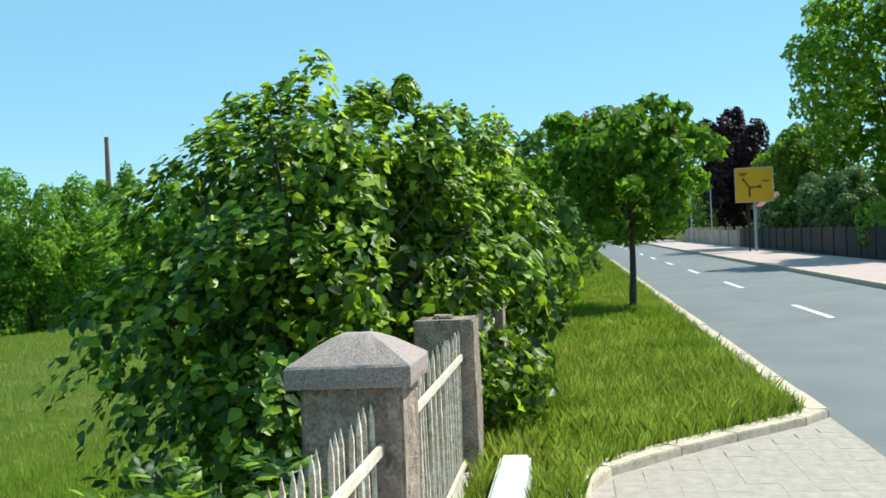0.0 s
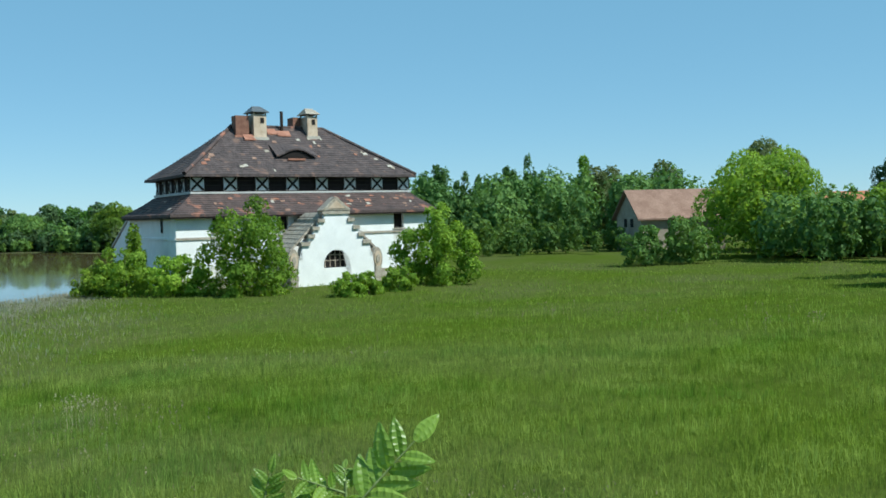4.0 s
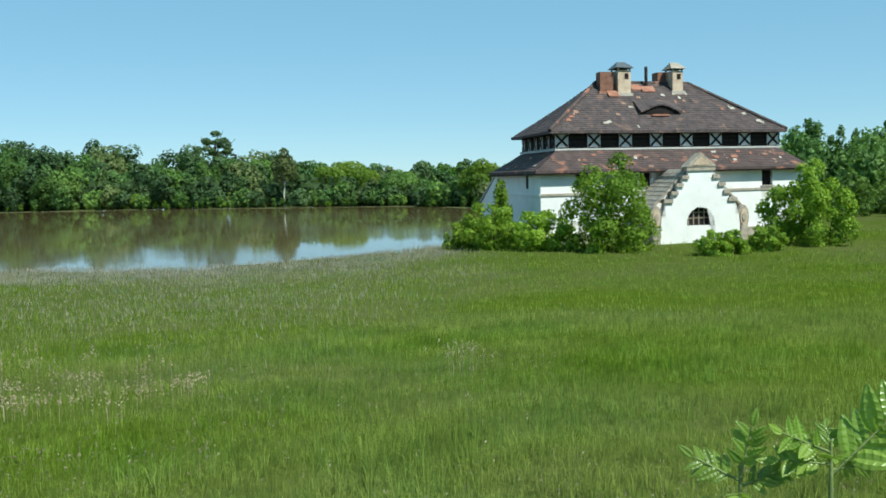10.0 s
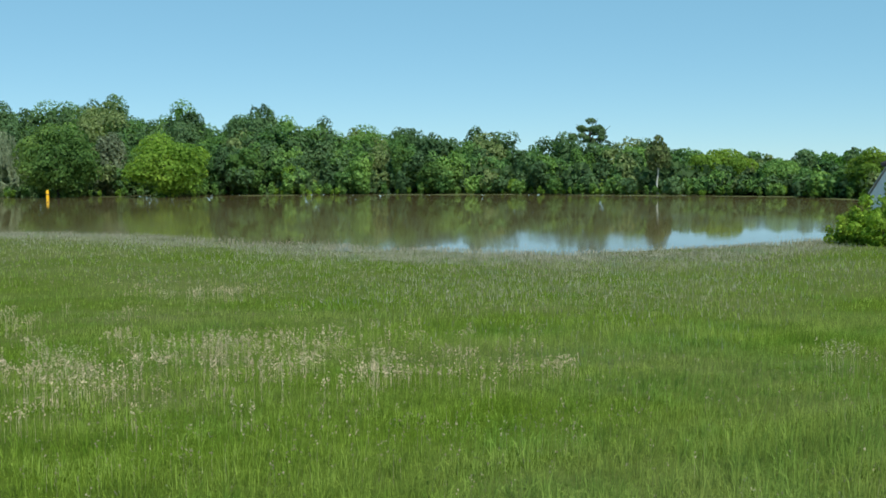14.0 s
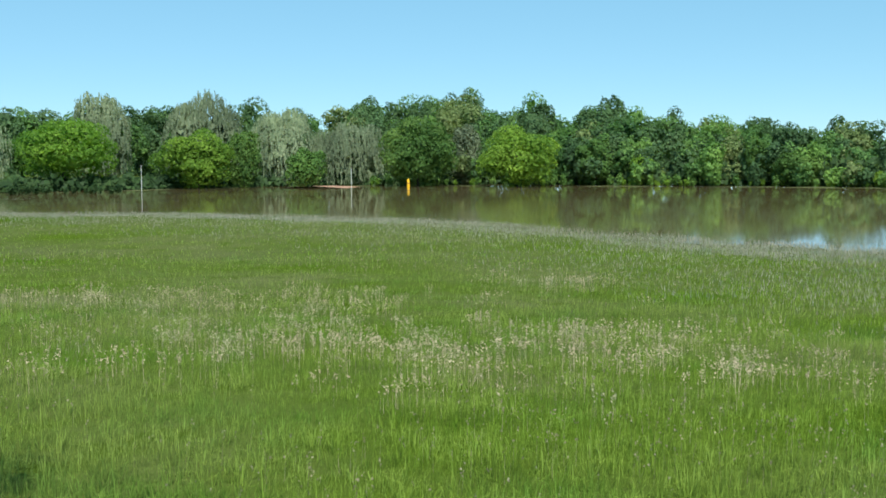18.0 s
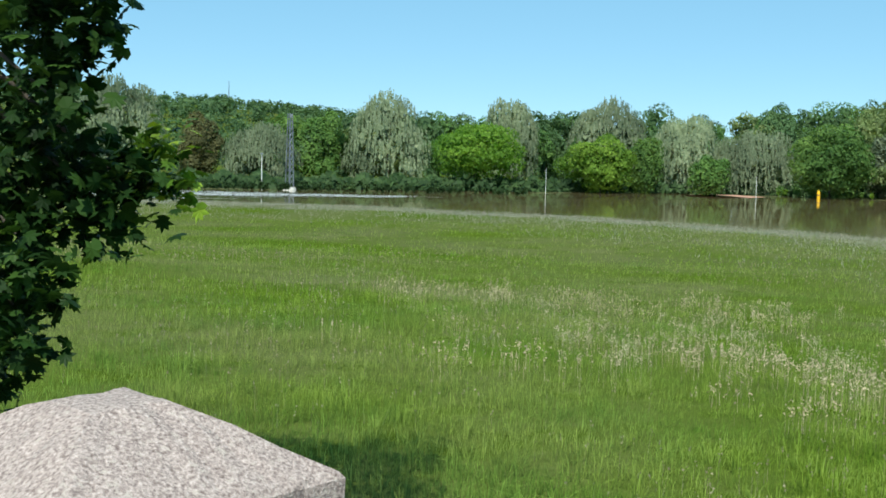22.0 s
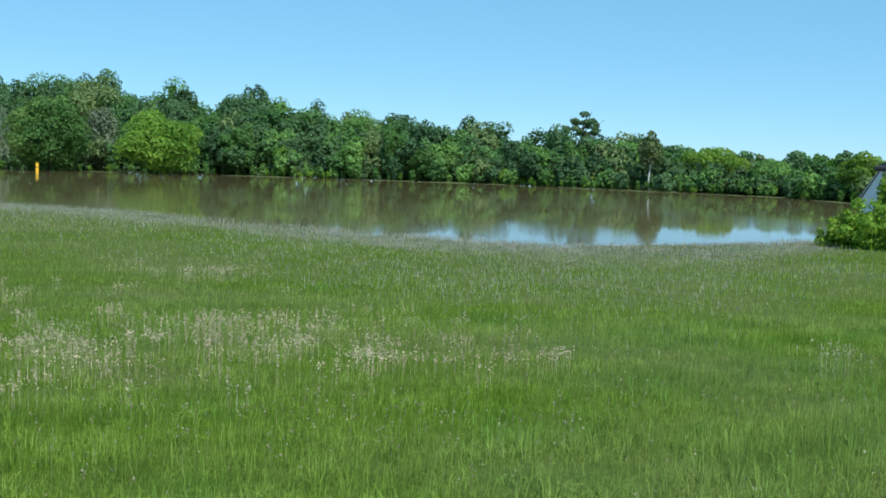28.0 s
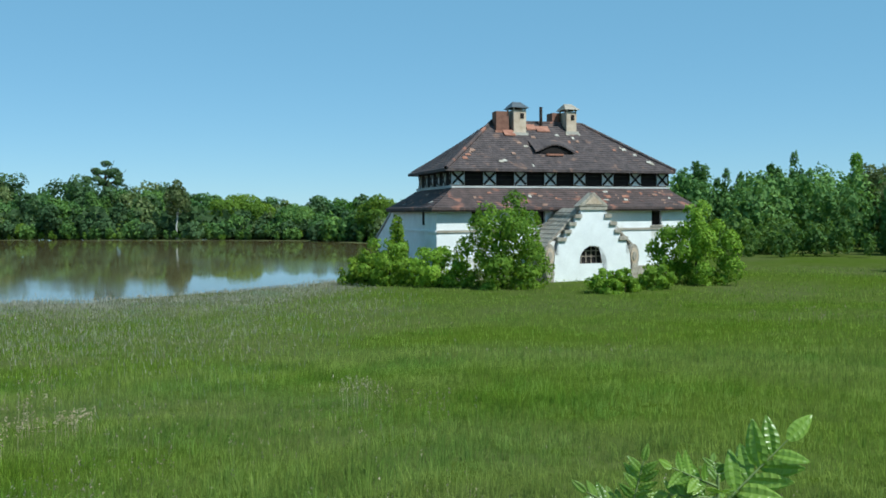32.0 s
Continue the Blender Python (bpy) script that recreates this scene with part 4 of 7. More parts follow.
# taller gate posts further along
for k, (gx_, gy_, hh) in enumerate(((-0.66, 12.95, 1.72), (-0.72, 16.2, 1.66), (-0.8, 19.6, 1.2))):
    p = thing("gate_post", "tall grey stone gate post with a pale flat cap", "post", "gate posts", "", (gx_, gy_, 0))
    part("shaft", rough_block(-0.17, 0.17, -0.17, 0.17, -0.3, hh, M["granite"], 31 + k, 0.006, 5), p)
    part("cap", rough_block(-0.2, 0.2, -0.2, 0.2, hh + 0.004, hh + 0.13, M["wall_beige"], 41 + k, 0.005, 4), p)
tagged(new("kerb_block", box(-0.52, -0.32, 5.25, 7.05, -0.1, 0.16, M["concrete_white"], 0.02)), "whitewashed concrete kerb block beside the fence", "concrete block")

# ---- the mill house ----
HU, HW = np.array((-math.sin(radians(6)), math.cos(radians(6)), 0)), np.array((-math.sin(radians(84)), math.cos(radians(84)), 0))
HX, HY, HZ = -60.19, 21.76, -2.75


def hp(a, b, z):
    """House place: a along the front, b into the house, z in the world."""
    return HU * a + HW * b + (0, 0, z - HZ)


def hmesh(name, places, faces, mat):
    return quick(name, [hp(*p) for p in places], faces, M[mat])


def hbox(name, a0, a1, b0, b1, z0, z1, mat):
    return hmesh(name, [(a0, b0, z0), (a1, b0, z0), (a1, b1, z0), (a0, b1, z0), (a0, b0, z1), (a1, b0, z1), (a1, b1, z1), (a0, b1, z1)], BOXF, mat)


def hbar(name, p, q, w, d, mat):
    """A beam on the front from p to q (a, z), w wide, proud by d from b."""
    (a0, z0), (a1, z1), b = p[:2], q[:2], p[2]
    L = math.hypot(a1 - a0, z1 - z0)
    na, nz = -(z1 - z0) / L * w / 2, (a1 - a0) / L * w / 2
    c = [(a0 + na, z0 + nz), (a0 - na, z0 - nz), (a1 - na, z1 - nz), (a1 + na, z1 + nz)]
    return hmesh(name, [(x, b, z) for x, z in c] + [(x, b - d, z) for x, z in c], BOXF, mat)


house = thing("mill_house", "white plastered half-timbered mill house with two-tier hipped roof", "house", at=(HX, HY, HZ))
WZ, D, W = 1.95, 12.5, 18.9
# front wall with two window openings, side walls, back wall
wins = [(2.35, 3.2, 0.85), (6.72, 7.52, 0.85), (15.68, 16.5, 0.72)]
xs = [0.0]
for a0, a1, zb in wins:
    part("wall", hbox("wall", xs[-1], a0, 0, 0.5, HZ, WZ, "plaster"), house)
    part("wall", hbox("wall", a0, a1, 0, 0.5, HZ, zb, "plaster"), house)
    wdw = part("window", hbox("window", a0, a1, 0.32, 0.40, zb, WZ, "unlit_inside"), house, "unglazed window opening, its unlit inside a near-black panel")
    part("sill", hbox("sill", a0 - 0.1, a1 + 0.1, -0.10, 0.12, zb - 0.1, zb - 0.003, "sandstone"), wdw)
    part("frame", hbox("frame", a0 + 0.36, a0 + 0.43, 0.27, 0.317, zb + 0.003, WZ - 0.003, "timber"), wdw)
    xs.append(a1)
part("wall", hbox("wall", xs[-1], W, 0, 0.5, HZ, WZ, "plaster"), house)
part("string_course", hbox("string_course", 0.003, W - 0.003, -0.07, -0.003, 0.42, 0.56, "sandstone"), house, "grey stone string course")
part("plinth", hbox("plinth", -0.05, W + 0.05, -0.10, -0.004, HZ, -1.9, "sandstone"), house)
part("wall", hbox("wall", 0, 0.5, 0.5, D, HZ, WZ, "plaster_old"), house, "shaded plaster side wall")
part("string_course", hbox("string_course", -0.07, -0.003, 0.003, D, 0.42, 0.56, "plaster_old"), house)
for b0, z0, z1 in ((3.0, 0.85, 1.65), (2.85, -1.35, -0.55)):
    part("slit_window", hbox("slit_window", -0.03, -0.004, b0, b0 + 0.5, z0, z1, "unlit_inside"), house, "narrow slit window, its unlit inside a near-black panel")
part("wall", hbox("wall", W - 0.5, W, 0.5, D, HZ, WZ, "plaster"), house)
part("wall", hbox("wall", 0.5, W - 0.5, D - 0.5, D, HZ, WZ, "plaster"), house)
# sloping buttress at the back of the side wall
part("buttress", hmesh("buttress", [(0.1, D, HZ), (0.1, 19.0, HZ), (0.1, 18.6, -0.3), (0.1, D, 1.9), (3, D, HZ), (3, 19.0, HZ), (3, 18.6, -0.3), (3, D, 1.9)], [(0, 1, 2, 3), (4, 7, 6, 5), (0, 4, 5, 1), (1, 5, 6, 2), (2, 6, 7, 3), (0, 3, 7, 4)], "plaster_old"), house, "sloping plastered buttress")
part("buttress_roof", hmesh("buttress_roof", [(0.02, D, 1.93), (0.02, 18.9, -0.25), (3, 18.9, -0.25), (3, D, 1.93), (0.02, D, 2.04), (0.02, 18.9, -0.14), (3, 18.9, -0.1), (3, D, 2.08)], BOXF, "wall_grey"), house)


def skirt(name, outer, inner, z0, z1, mat, t=0.14, courses=10, cols=14):
    """Four roof slopes between two rectangles (a0, a1, b0, b1), each laid in overlapping courses on a slab of thickness t."""
    o, i = outer, inner
    co = [(o[0], o[2]), (o[1], o[2]), (o[1], o[3]), (o[0], o[3])]
    ci = [(i[0], i[2]), (i[1], i[2]), (i[1], i[3]), (i[0], i[3])]
    out = []
    for k in range(4):
        p, q, r, s = (np.array(c) for c in (co[k], co[(k + 1) % 4], ci[(k + 1) % 4], ci[k]))

        def line(g, lift):
            row = []
            for col in range(cols + 1):
                h = col / cols
                c = (p * (1 - h) + q * h) * (1 - g) + (s * (1 - h) + r * h) * g
                wob = noise.noise(Vector((c[0] * 0.8, c[1] * 0.8, z0))) * 0.04 + noise.noise(Vector((c[0] * 3.1, c[1] * 3.1, g * 37))) * 0.014
                row.append((c[0], c[1], z0 + (z1 - z0) * g - 0.05 * math.sin(math.pi * g) + wob * (0 if g in (0, 1) and lift < 0 else 1) + lift))
            return row
        rows = [line(0, -t)]
        for c in range(courses):
            rows += [line(c / courses, 0.035), line((c + 1) / courses, 0.0)]
        rows += [line(1, -t)]
        v = [pt for row in rows for pt in row]
        m = cols + 1
        f = [(a * m + c, a * m + c + 1, (a + 1) * m + c + 1, (a + 1) * m + c) for a in range(len(rows) - 1) for c in range(cols)]
        f += [((len(rows) - 1) * m + c, (len(rows) - 1) * m + c + 1, c + 1, c) for c in range(cols)]
        out.append(hmesh(name, v, f, mat))
    return out


LOW_O, LOW_I = (-0.45, W + 0.35, -0.55, D + 0.4), (1.5, 17.95, 1.55, D - 1.5)
for me in skirt("lower_roof", LOW_O, LOW_I, 1.90, 3.10, "shingle_red"):
    part("lower_roof", me, house, "brown shingle skirt roof with red repaired patches")
part("eave_board", hbox("eave_board", -0.42, W + 0.3, -0.50, -0.42, 1.66, 1.77, "timber"), house)
part("eave_board", hbox("eave_board", -0.40, -0.32, -0.40, D + 0.2, 1.66, 1.77, "timber"), house)
prng = np.random.default_rng(17)
for k in range(60):
    front = k < 44
    g, h = prng.uniform(0.06, 0.9), prng.uniform(0.04, 0.97)
    w, d = prng.uniform(0.05, 0.26), prng.uniform(0.03, 0.10)
    place = []
    for dh, dg in ((-w, -d), (w, -d), (w, d), (-w, d)):
        gg = min(max(g + dg * 0.55 + prng.uniform(-0.03, 0.03), 0.02), 0.97)
        dh = dh * prng.uniform(0.5, 1.3)
        edge = LOW_O[2] + (LOW_I[2] - LOW_O[2]) * gg
        along = LOW_O[0] + (LOW_I[0] - LOW_O[0]) * gg
        z = 1.90 + 1.20 * gg - 0.05 * math.sin(math.pi * gg) + 0.035
        place.append((0.6 + 17.4 * h + dh, edge, z) if front else (along, 0.6 + 10.5 * h + dh, z))
    if not front:
        place = place[::-1]
    part("roof_patch", hmesh("roof_patch", place + [(a, b, z + 0.02) for a, b, z in place], BOXF, ("tile_patch", "barn_roof", "tile_patch", "concrete", "barn_roof", "shingle")[k % 6]), house, "patch of newer roof tiles")
# upper storey: unlit openings as a near-black box, boards, pale sill, white panels with crossed braces
U0, U1, UB0, UB1 = 1.62, 17.85, 1.72, D - 1.7
part("upper_wall", hbox("upper_wall", U0, U1, UB0, UB1, 2.9, 4.3, "unlit_inside"), house, "open timber storey, its unlit inside a solid near-black box")
part("sill_band", hbox("sill_band", U0 - 0.18, U1 + 0.18, UB0 - 0.2, UB0 - 0.004, 3.13, 3.25, "wall_grey"), house, "pale weathered sill band")
part("sill_band", hbox("sill_band", U0 - 0.2, U0 - 0.004, UB0, UB1, 3.12, 3.28, "wall_grey"), house)
part("top_plate", hbox("top_plate", U0 - 0.05, U1 + 0.05, UB0 - 0.1, UB0 - 0.004, 4.12, 4.28, "timber"), house)
for k in range(8):
    a0 = 1.92 - 0.45 + (17.43 - 1.92) * k / 7
    pa = part("panel", hbox("panel", a0, a0 + 0.92, UB0 - 0.06, UB0 - 0.004, 3.32, 4.11, "plaster_old"), house, "white infill panel with crossed braces")
    for (p, q) in (((a0 + 0.06, 3.36, UB0 - 0.063), (a0 + 0.86, 4.08)), ((a0 + 0.06, 4.08, UB0 - 0.066), (a0 + 0.86, 3.36))):
        part("brace", hbar("brace", p, q, 0.13, 0.05, "timber"), pa)
    for a in (a0 - 0.08, a0 + 0.92):
        part("post", hbox("post", a, a + 0.08, UB0 - 0.08, UB0 - 0.004, 3.31, 4.115, "timber"), pa)
for k in range(6):
    b0 = UB0 + 0.12 + k * 1.62
    pa = part("panel", hbox("panel", U0 - 0.06, U0 - 0.004, b0, b0 + 0.62, 3.32, 4.1, "plaster_old"), house)
    for z0, z1 in ((3.36, 4.06), (4.06, 3.36)):
        part("brace", hmesh("brace", [(U0 - 0.11, b0 + 0.02, z0 - 0.07), (U0 - 0.11, b0 + 0.02, z0 + 0.07), (U0 - 0.11, b0 + 0.6, z1 + 0.07), (U0 - 0.11, b0 + 0.6, z1 - 0.07), (U0 - 0.064, b0 + 0.02, z0 - 0.07), (U0 - 0.064, b0 + 0.02, z0 + 0.07), (U0 - 0.064, b0 + 0.6, z1 + 0.07), (U0 - 0.064, b0 + 0.6, z1 - 0.07)], BOXF, "timber"), pa)
for z in (3.62, 3.9):
    part("board", hbox("board", U0 - 0.02, U1 + 0.02, UB0 - 0.03, UB0 - 0.004, z, z + 0.05, "wood_dark"), house)
# upper hipped roof
UP_O, UP_I = (0.95, 18.25, 1.05, D - 1.0), (5.75, 12.85, 5.9, 6.1)
for me in skirt("upper_roof", UP_O, UP_I, 4.28, 7.62, "shingle", courses=24, cols=24):
    part("upper_roof", me, house, "dark weathered shingle hipped roof")
ridge_pts = [[hp(*p) for p in pts] for pts in (((5.75, 6, 7.66), (12.85, 6, 7.66)), ((0.95, 1.05, 4.32), (5.75, 5.95, 7.65)), ((18.25, 1.05, 4.32), (12.85, 5.95, 7.65)))]
for pts, mt in zip(ridge_pts, ("shingle_red", "shingle_red", "shingle")):
    part("ridge_tiles", tube([pts[0] + (pts[1] - pts[0]) * g for g in np.linspace(0, 1, 8)], [0.13] * 8, M[mt], 7), house)
for k in range(34):
    g, h = prng.uniform(0.03, 0.93), prng.uniform(0.03, 0.97)
    w, d = prng.uniform(0.06, 0.22), prng.uniform(0.04, 0.12)
    a_lo, a_hi = UP_O[0] + (UP_I[0] - UP_O[0]) * g, UP_O[1] + (UP_I[1] - UP_O[1]) * g
    mid_a = a_lo + 0.3 + (a_hi - a_lo - 0.6) * (h if k % 3 else (0.02, 0.97)[k % 2])
    place = []
    for da, dg in ((-w, -0.02), (w, -0.02), (w * 0.7, 0.02), (-w * 0.8, 0.02)):
        gg = min(max(g + dg * prng.uniform(0.6, 1.5), 0.01), 0.98)
        place.append((mid_a + da, UP_O[2] + (UP_I[2] - UP_O[2]) * gg, 4.28 + 3.34 * gg - 0.05 * math.sin(math.pi * gg) + 0.045))
    part("roof_patch", hmesh("roof_patch", place + [(a, b, z + 0.02) for a, b, z in place], BOXF, ("barn_roof", "concrete", "tile_patch", "sandstone")[k % 4]), house, "broken or patched roof tiles")
# eyebrow dormer
dv_, df_ = [], []
for i in range(13):
    g = i / 12
    a, bump_ = 7.8 + 3.1 * g, math.sin(math.pi * g) ** 1.5
    z0 = 5.42
    dv_ += [(a, 2.62, z0), (a, 2.60, z0 + 0.46 * bump_ + 0.02), (a, 4.0, 6.35 + 0.1 * bump_), (a, 2.48, z0 + 0.46 * bump_ + 0.06), (a, 2.48, z0 + 0.46 * bump_ + 0.16)]
for i in range(12):
    a, b = 5 * i, 5 * i + 5
    df_.append((a, b, b + 1, a + 1))
part("dormer_opening", hmesh("dormer_opening", dv_, df_, "unlit_inside"), house, "eyebrow dormer slit, its unlit inside painted near-black")
part("dormer_roof", hmesh("dormer_roof", dv_, [(5 * i + 4, 5 * i + 9, 5 * i + 7, 5 * i + 2) for i in range(12)] + [(5 * i + 3, 5 * i + 8, 5 * i + 9, 5 * i + 4) for i in range(12)], "shingle"), house)
part("dormer_tiles", hbox("dormer_tiles", 8.6, 9.9, 2.36, 2.47, 5.26, 5.38, "tile_patch"), house, "red tiles under the dormer")
# chimneys
def chimney(name, a0, a1, b0, b1, z0, z1, mat, hood, label):
    c = part(name, hbox(name, a0, a1, b0, b1, z0, z1, mat), house, label)
    if hood:
        am, bm_ = (a0 + a1) / 2, (b0 + b1) / 2
        for i, j in ((a0, b0), (a1 - 0.1, b0), (a0, b1 - 0.1), (a1 - 0.1, b1 - 0.1)):
            part("hood_leg", hbox("hood_leg", i, i + 0.1, j, j + 0.1, z1 + 0.003, z1 + 0.15, mat), c)
        part("hood", hmesh("hood", [(a0 - 0.2, b0 - 0.2, z1 + 0.15), (a1 + 0.2, b0 - 0.2, z1 + 0.15), (a1 + 0.2, b1 + 0.2, z1 + 0.15), (a0 - 0.2, b1 + 0.2, z1 + 0.15), (am - 0.3, bm_, z1 + 0.6), (am + 0.3, bm_, z1 + 0.6), (am + 0.3, bm_ + 0.02, z1 + 0.6), (am - 0.3, bm_ + 0.02, z1 + 0.6)], BOXF, hood), c)
        part("flue_hole", hbox("flue_hole", a1 - 0.45, a1 - 0.18, b0 - 0.03, b0 - 0.004, z1 - 0.55, z1 - 0.2, "unlit_inside"), c)
    part("flashing", hbox("flashing", a0 - 0.12, a1 + 0.12, b0 - 0.14, b0 - 0.004, z0 + 0.25, z0 + 0.62, "tile_patch" if mat == "brick" else "concrete"), c)
    return c


chimney("chimney", 5.75, 6.7, 4.9, 5.8, 6.35, 8.25, "brick", None, "stub of red brick chimney")
chimney("chimney", 7.0, 7.95, 4.7, 6.2, 6.25, 8.35, "chimney_plaster", "zinc", "plastered chimney with grey hood")
chimney("chimney", 11.25, 12.05, 5.0, 6.4, 6.45, 8.4, "chimney_plaster", "sandstone", "plastered chimney with grey stone hood")
part("chimney", hbox("chimney", 10.55, 11.15, 6.1, 7.2, 7.0, 8.4, "brick"), house, "short brick chimney block")
part("vent_pipe", tube([hp(9.45, 5.6, 7.2), hp(9.45, 5.6, 8.7)], [0.11, 0.11], M["timber"], 8), house)
for a0, a1, b0, z in ((8.9, 9.9, 4.9, 6.98), (6.2, 7.0, 4.35, 6.62), (8.2, 8.9, 5.1, 7.1)):
    part("roof_patch", hmesh("roof_patch", [(a0, b0, z), (a1, b0, z), (a1, b0 + 0.5, z + 0.36), (a0, b0 + 0.5, z + 0.36), (a0, b0, z + 0.06), (a1, b0, z + 0.06), (a1, b0 + 0.5, z + 0.42), (a0, b0 + 0.5, z + 0.42)], BOXF, "tile_patch"), house, "red tile repair patch")

# ---- the stepped gable portal in front of the house ----
portal = thing("portal", "white stepped gable portal with crumbling sandstone volutes", "portal", at=(HX, HY, HZ))
PB = -4.0
PC = 9.22


def arch_wall():
    """Front wall with an arched opening, stepped outline, and thickness."""
    out = [(-2.85, HZ), (-2.65, -0.9), (-2.4, -0.9), (-2.4, -0.1), (-1.95, -0.1), (-1.95, 0.35), (-1.6, 0.35), (-1.6, 0.8), (-1.25, 0.8), (-1.25, 1.25), (-0.85, 1.25), (-0.85, 1.72), (0.85, 1.72), (0.85, 1.25), (1.25, 1.25), (1.25, 0.8), (1.6, 0.8), (1.6, 0.35), (1.95, 0.35), (1.95, -0.1), (2.4, -0.1), (2.4, -0.9), (2.65, -0.9), (2.85, HZ)]
    return out


bm = bmesh.new()
outline = arch_wall()
hole = [(0.98 * math.cos(t), -1.45 + 1.08 * math.sin(t)) for t in np.linspace(0, math.pi, 15)]
loop_o = outline + [(0.98, HZ)] + [(x, z) for x, z in hole] + [(-0.98, HZ)]
front = [bm.verts.new(hp(PC + x, PB, z)) for x, z in loop_o]
back = [bm.verts.new(hp(PC + x, PB + 0.55, z)) for x, z in loop_o]
fo = bm.faces.new(front)
fb = bm.faces.new(back[::-1])
for i in range(len(front)):
    j = (i + 1) % len(front)
    bm.faces.new((front[j], front[i], back[i], back[j]))
bmesh.ops.triangulate(bm, faces=[fo, fb])
bmesh.ops.recalc_face_normals(bm, faces=bm.faces[:])
part("gable_wall", bm, portal, "whitewashed gable wall", M["plaster_old"])
part("lower_infill", hbox("lower_infill", PC - 0.98, PC + 0.98, PB + 0.02, PB + 0.5, HZ, -1.47, "plaster_old"), portal)
win = part("arched_window", hbox("arched_window", PC - 0.97, PC + 0.97, PB + 0.36, PB + 0.42, -1.46, -0.38, "unlit_inside"), portal, "arched window with a timber lattice")
for k in range(5):
    part("glazing_bar", hbox("glazing_bar", PC - 0.72 + 0.36 * k - 0.02, PC - 0.72 + 0.36 * k + 0.02, PB + 0.29, PB + 0.34, -1.44, -0.7 + 0.22 * (2 - abs(k - 2)), "wall_beige"), win)
for z in (-1.05, -0.72):
    part("glazing_bar", hbox("glazing_bar", PC - 0.75, PC + 0.75, PB + 0.285, PB + 0.335, z, z + 0.04, "wall_beige"), win)
# stone edge steps and pediment
for k, (x0, x1, z) in enumerate(((0.82, 1.3, 1.25), (1.2, 1.68, 0.8), (1.55, 2.0, 0.35), (1.9, 2.5, -0.1))):
    for s in (-1, 1):
        lo, hi = sorted((PC + s * x0, PC + s * x1))
        part("coping_stone", hbox("coping_stone", lo, hi, PB - 0.12, PB + 4.0 if s < 0 else PB + 0.7, z + 0.004, z + 0.22, "sandstone"), portal, "weathered sandstone coping step")
part("frieze", hbox("frieze", PC - 0.98, PC + 0.98, PB - 0.1, PB + 0.7, 1.724, 1.95, "sandstone"), portal)
part("pediment", hmesh("pediment", [(PC - 1.05, PB - 0.14, 1.954), (PC + 1.05, PB - 0.14, 1.954), (PC + 0.04, PB - 0.14, 2.75), (PC - 0.04, PB - 0.14, 2.75), (PC - 1.05, PB + 0.7, 1.954), (PC + 1.05, PB + 0.7, 1.954), (PC + 0.04, PB + 0.7, 2.75), (PC - 0.04, PB + 0.7, 2.75)], [(0, 1, 2, 3), (4, 7, 6, 5), (0, 4, 5, 1), (1, 5, 6, 2), (2, 6, 7, 3), (3, 7, 4, 0)], "sandstone"), portal, "triangular sandstone pediment")
part("pediment_panel", hmesh("pediment_panel", [(PC - 0.62, PB - 0.17, 2.05), (PC + 0.62, PB - 0.17, 2.05), (PC + 0.03, PB - 0.17, 2.52), (PC - 0.03, PB - 0.17, 2.52), (PC - 0.62, PB - 0.143, 2.05), (PC + 0.62, PB - 0.143, 2.05), (PC + 0.03, PB - 0.143, 2.52), (PC - 0.03, PB - 0.143, 2.52)], BOXF, "chimney_plaster"), portal)
for s in (-1, 1):
    cx = PC + s * 3.0
    ang = np.linspace(0, 2 * math.pi, 17)[:-1]
    for rr, dep, mt in ((0.62, 0.0, "sandstone"), (0.42, 0.09, "chimney_plaster"), (0.22, 0.15, "sandstone")):
        cz = -0.95 if s < 0 else -1.05
        v = [(cx + rr * 0.62 * math.cos(t), PB + 0.05 - dep, cz + rr * 1.15 * math.sin(t)) for t in ang] + [(cx + rr * 0.62 * math.cos(t), PB + 0.5, cz + rr * 1.15 * math.sin(t)) for t in ang]
        bm = bmesh.new()
        vs = [bm.verts.new(hp(*p)) for p in v]
        bm.faces.new(vs[:16])
        bm.faces.new(vs[16:][::-1])
        for i in range(16):
            bm.faces.new((vs[(i + 1) % 16], vs[i], vs[16 + i], vs[16 + (i + 1) % 16]))
        bmesh.ops.recalc_face_normals(bm, faces=bm.faces[:])
        part("volute", bm, portal, "carved sandstone volute" if dep == 0 else "", M[mt])
    for k in range(4):
        part("quoin", hbox("quoin", cx - 0.28 + 0.05 * (k % 2), cx + 0.28 - 0.04 * (k % 2), PB - 0.08, PB + 0.6, HZ + 0.0 + 0.31 * k, HZ + 0.3 + 0.31 * k, "sandstone"), portal)
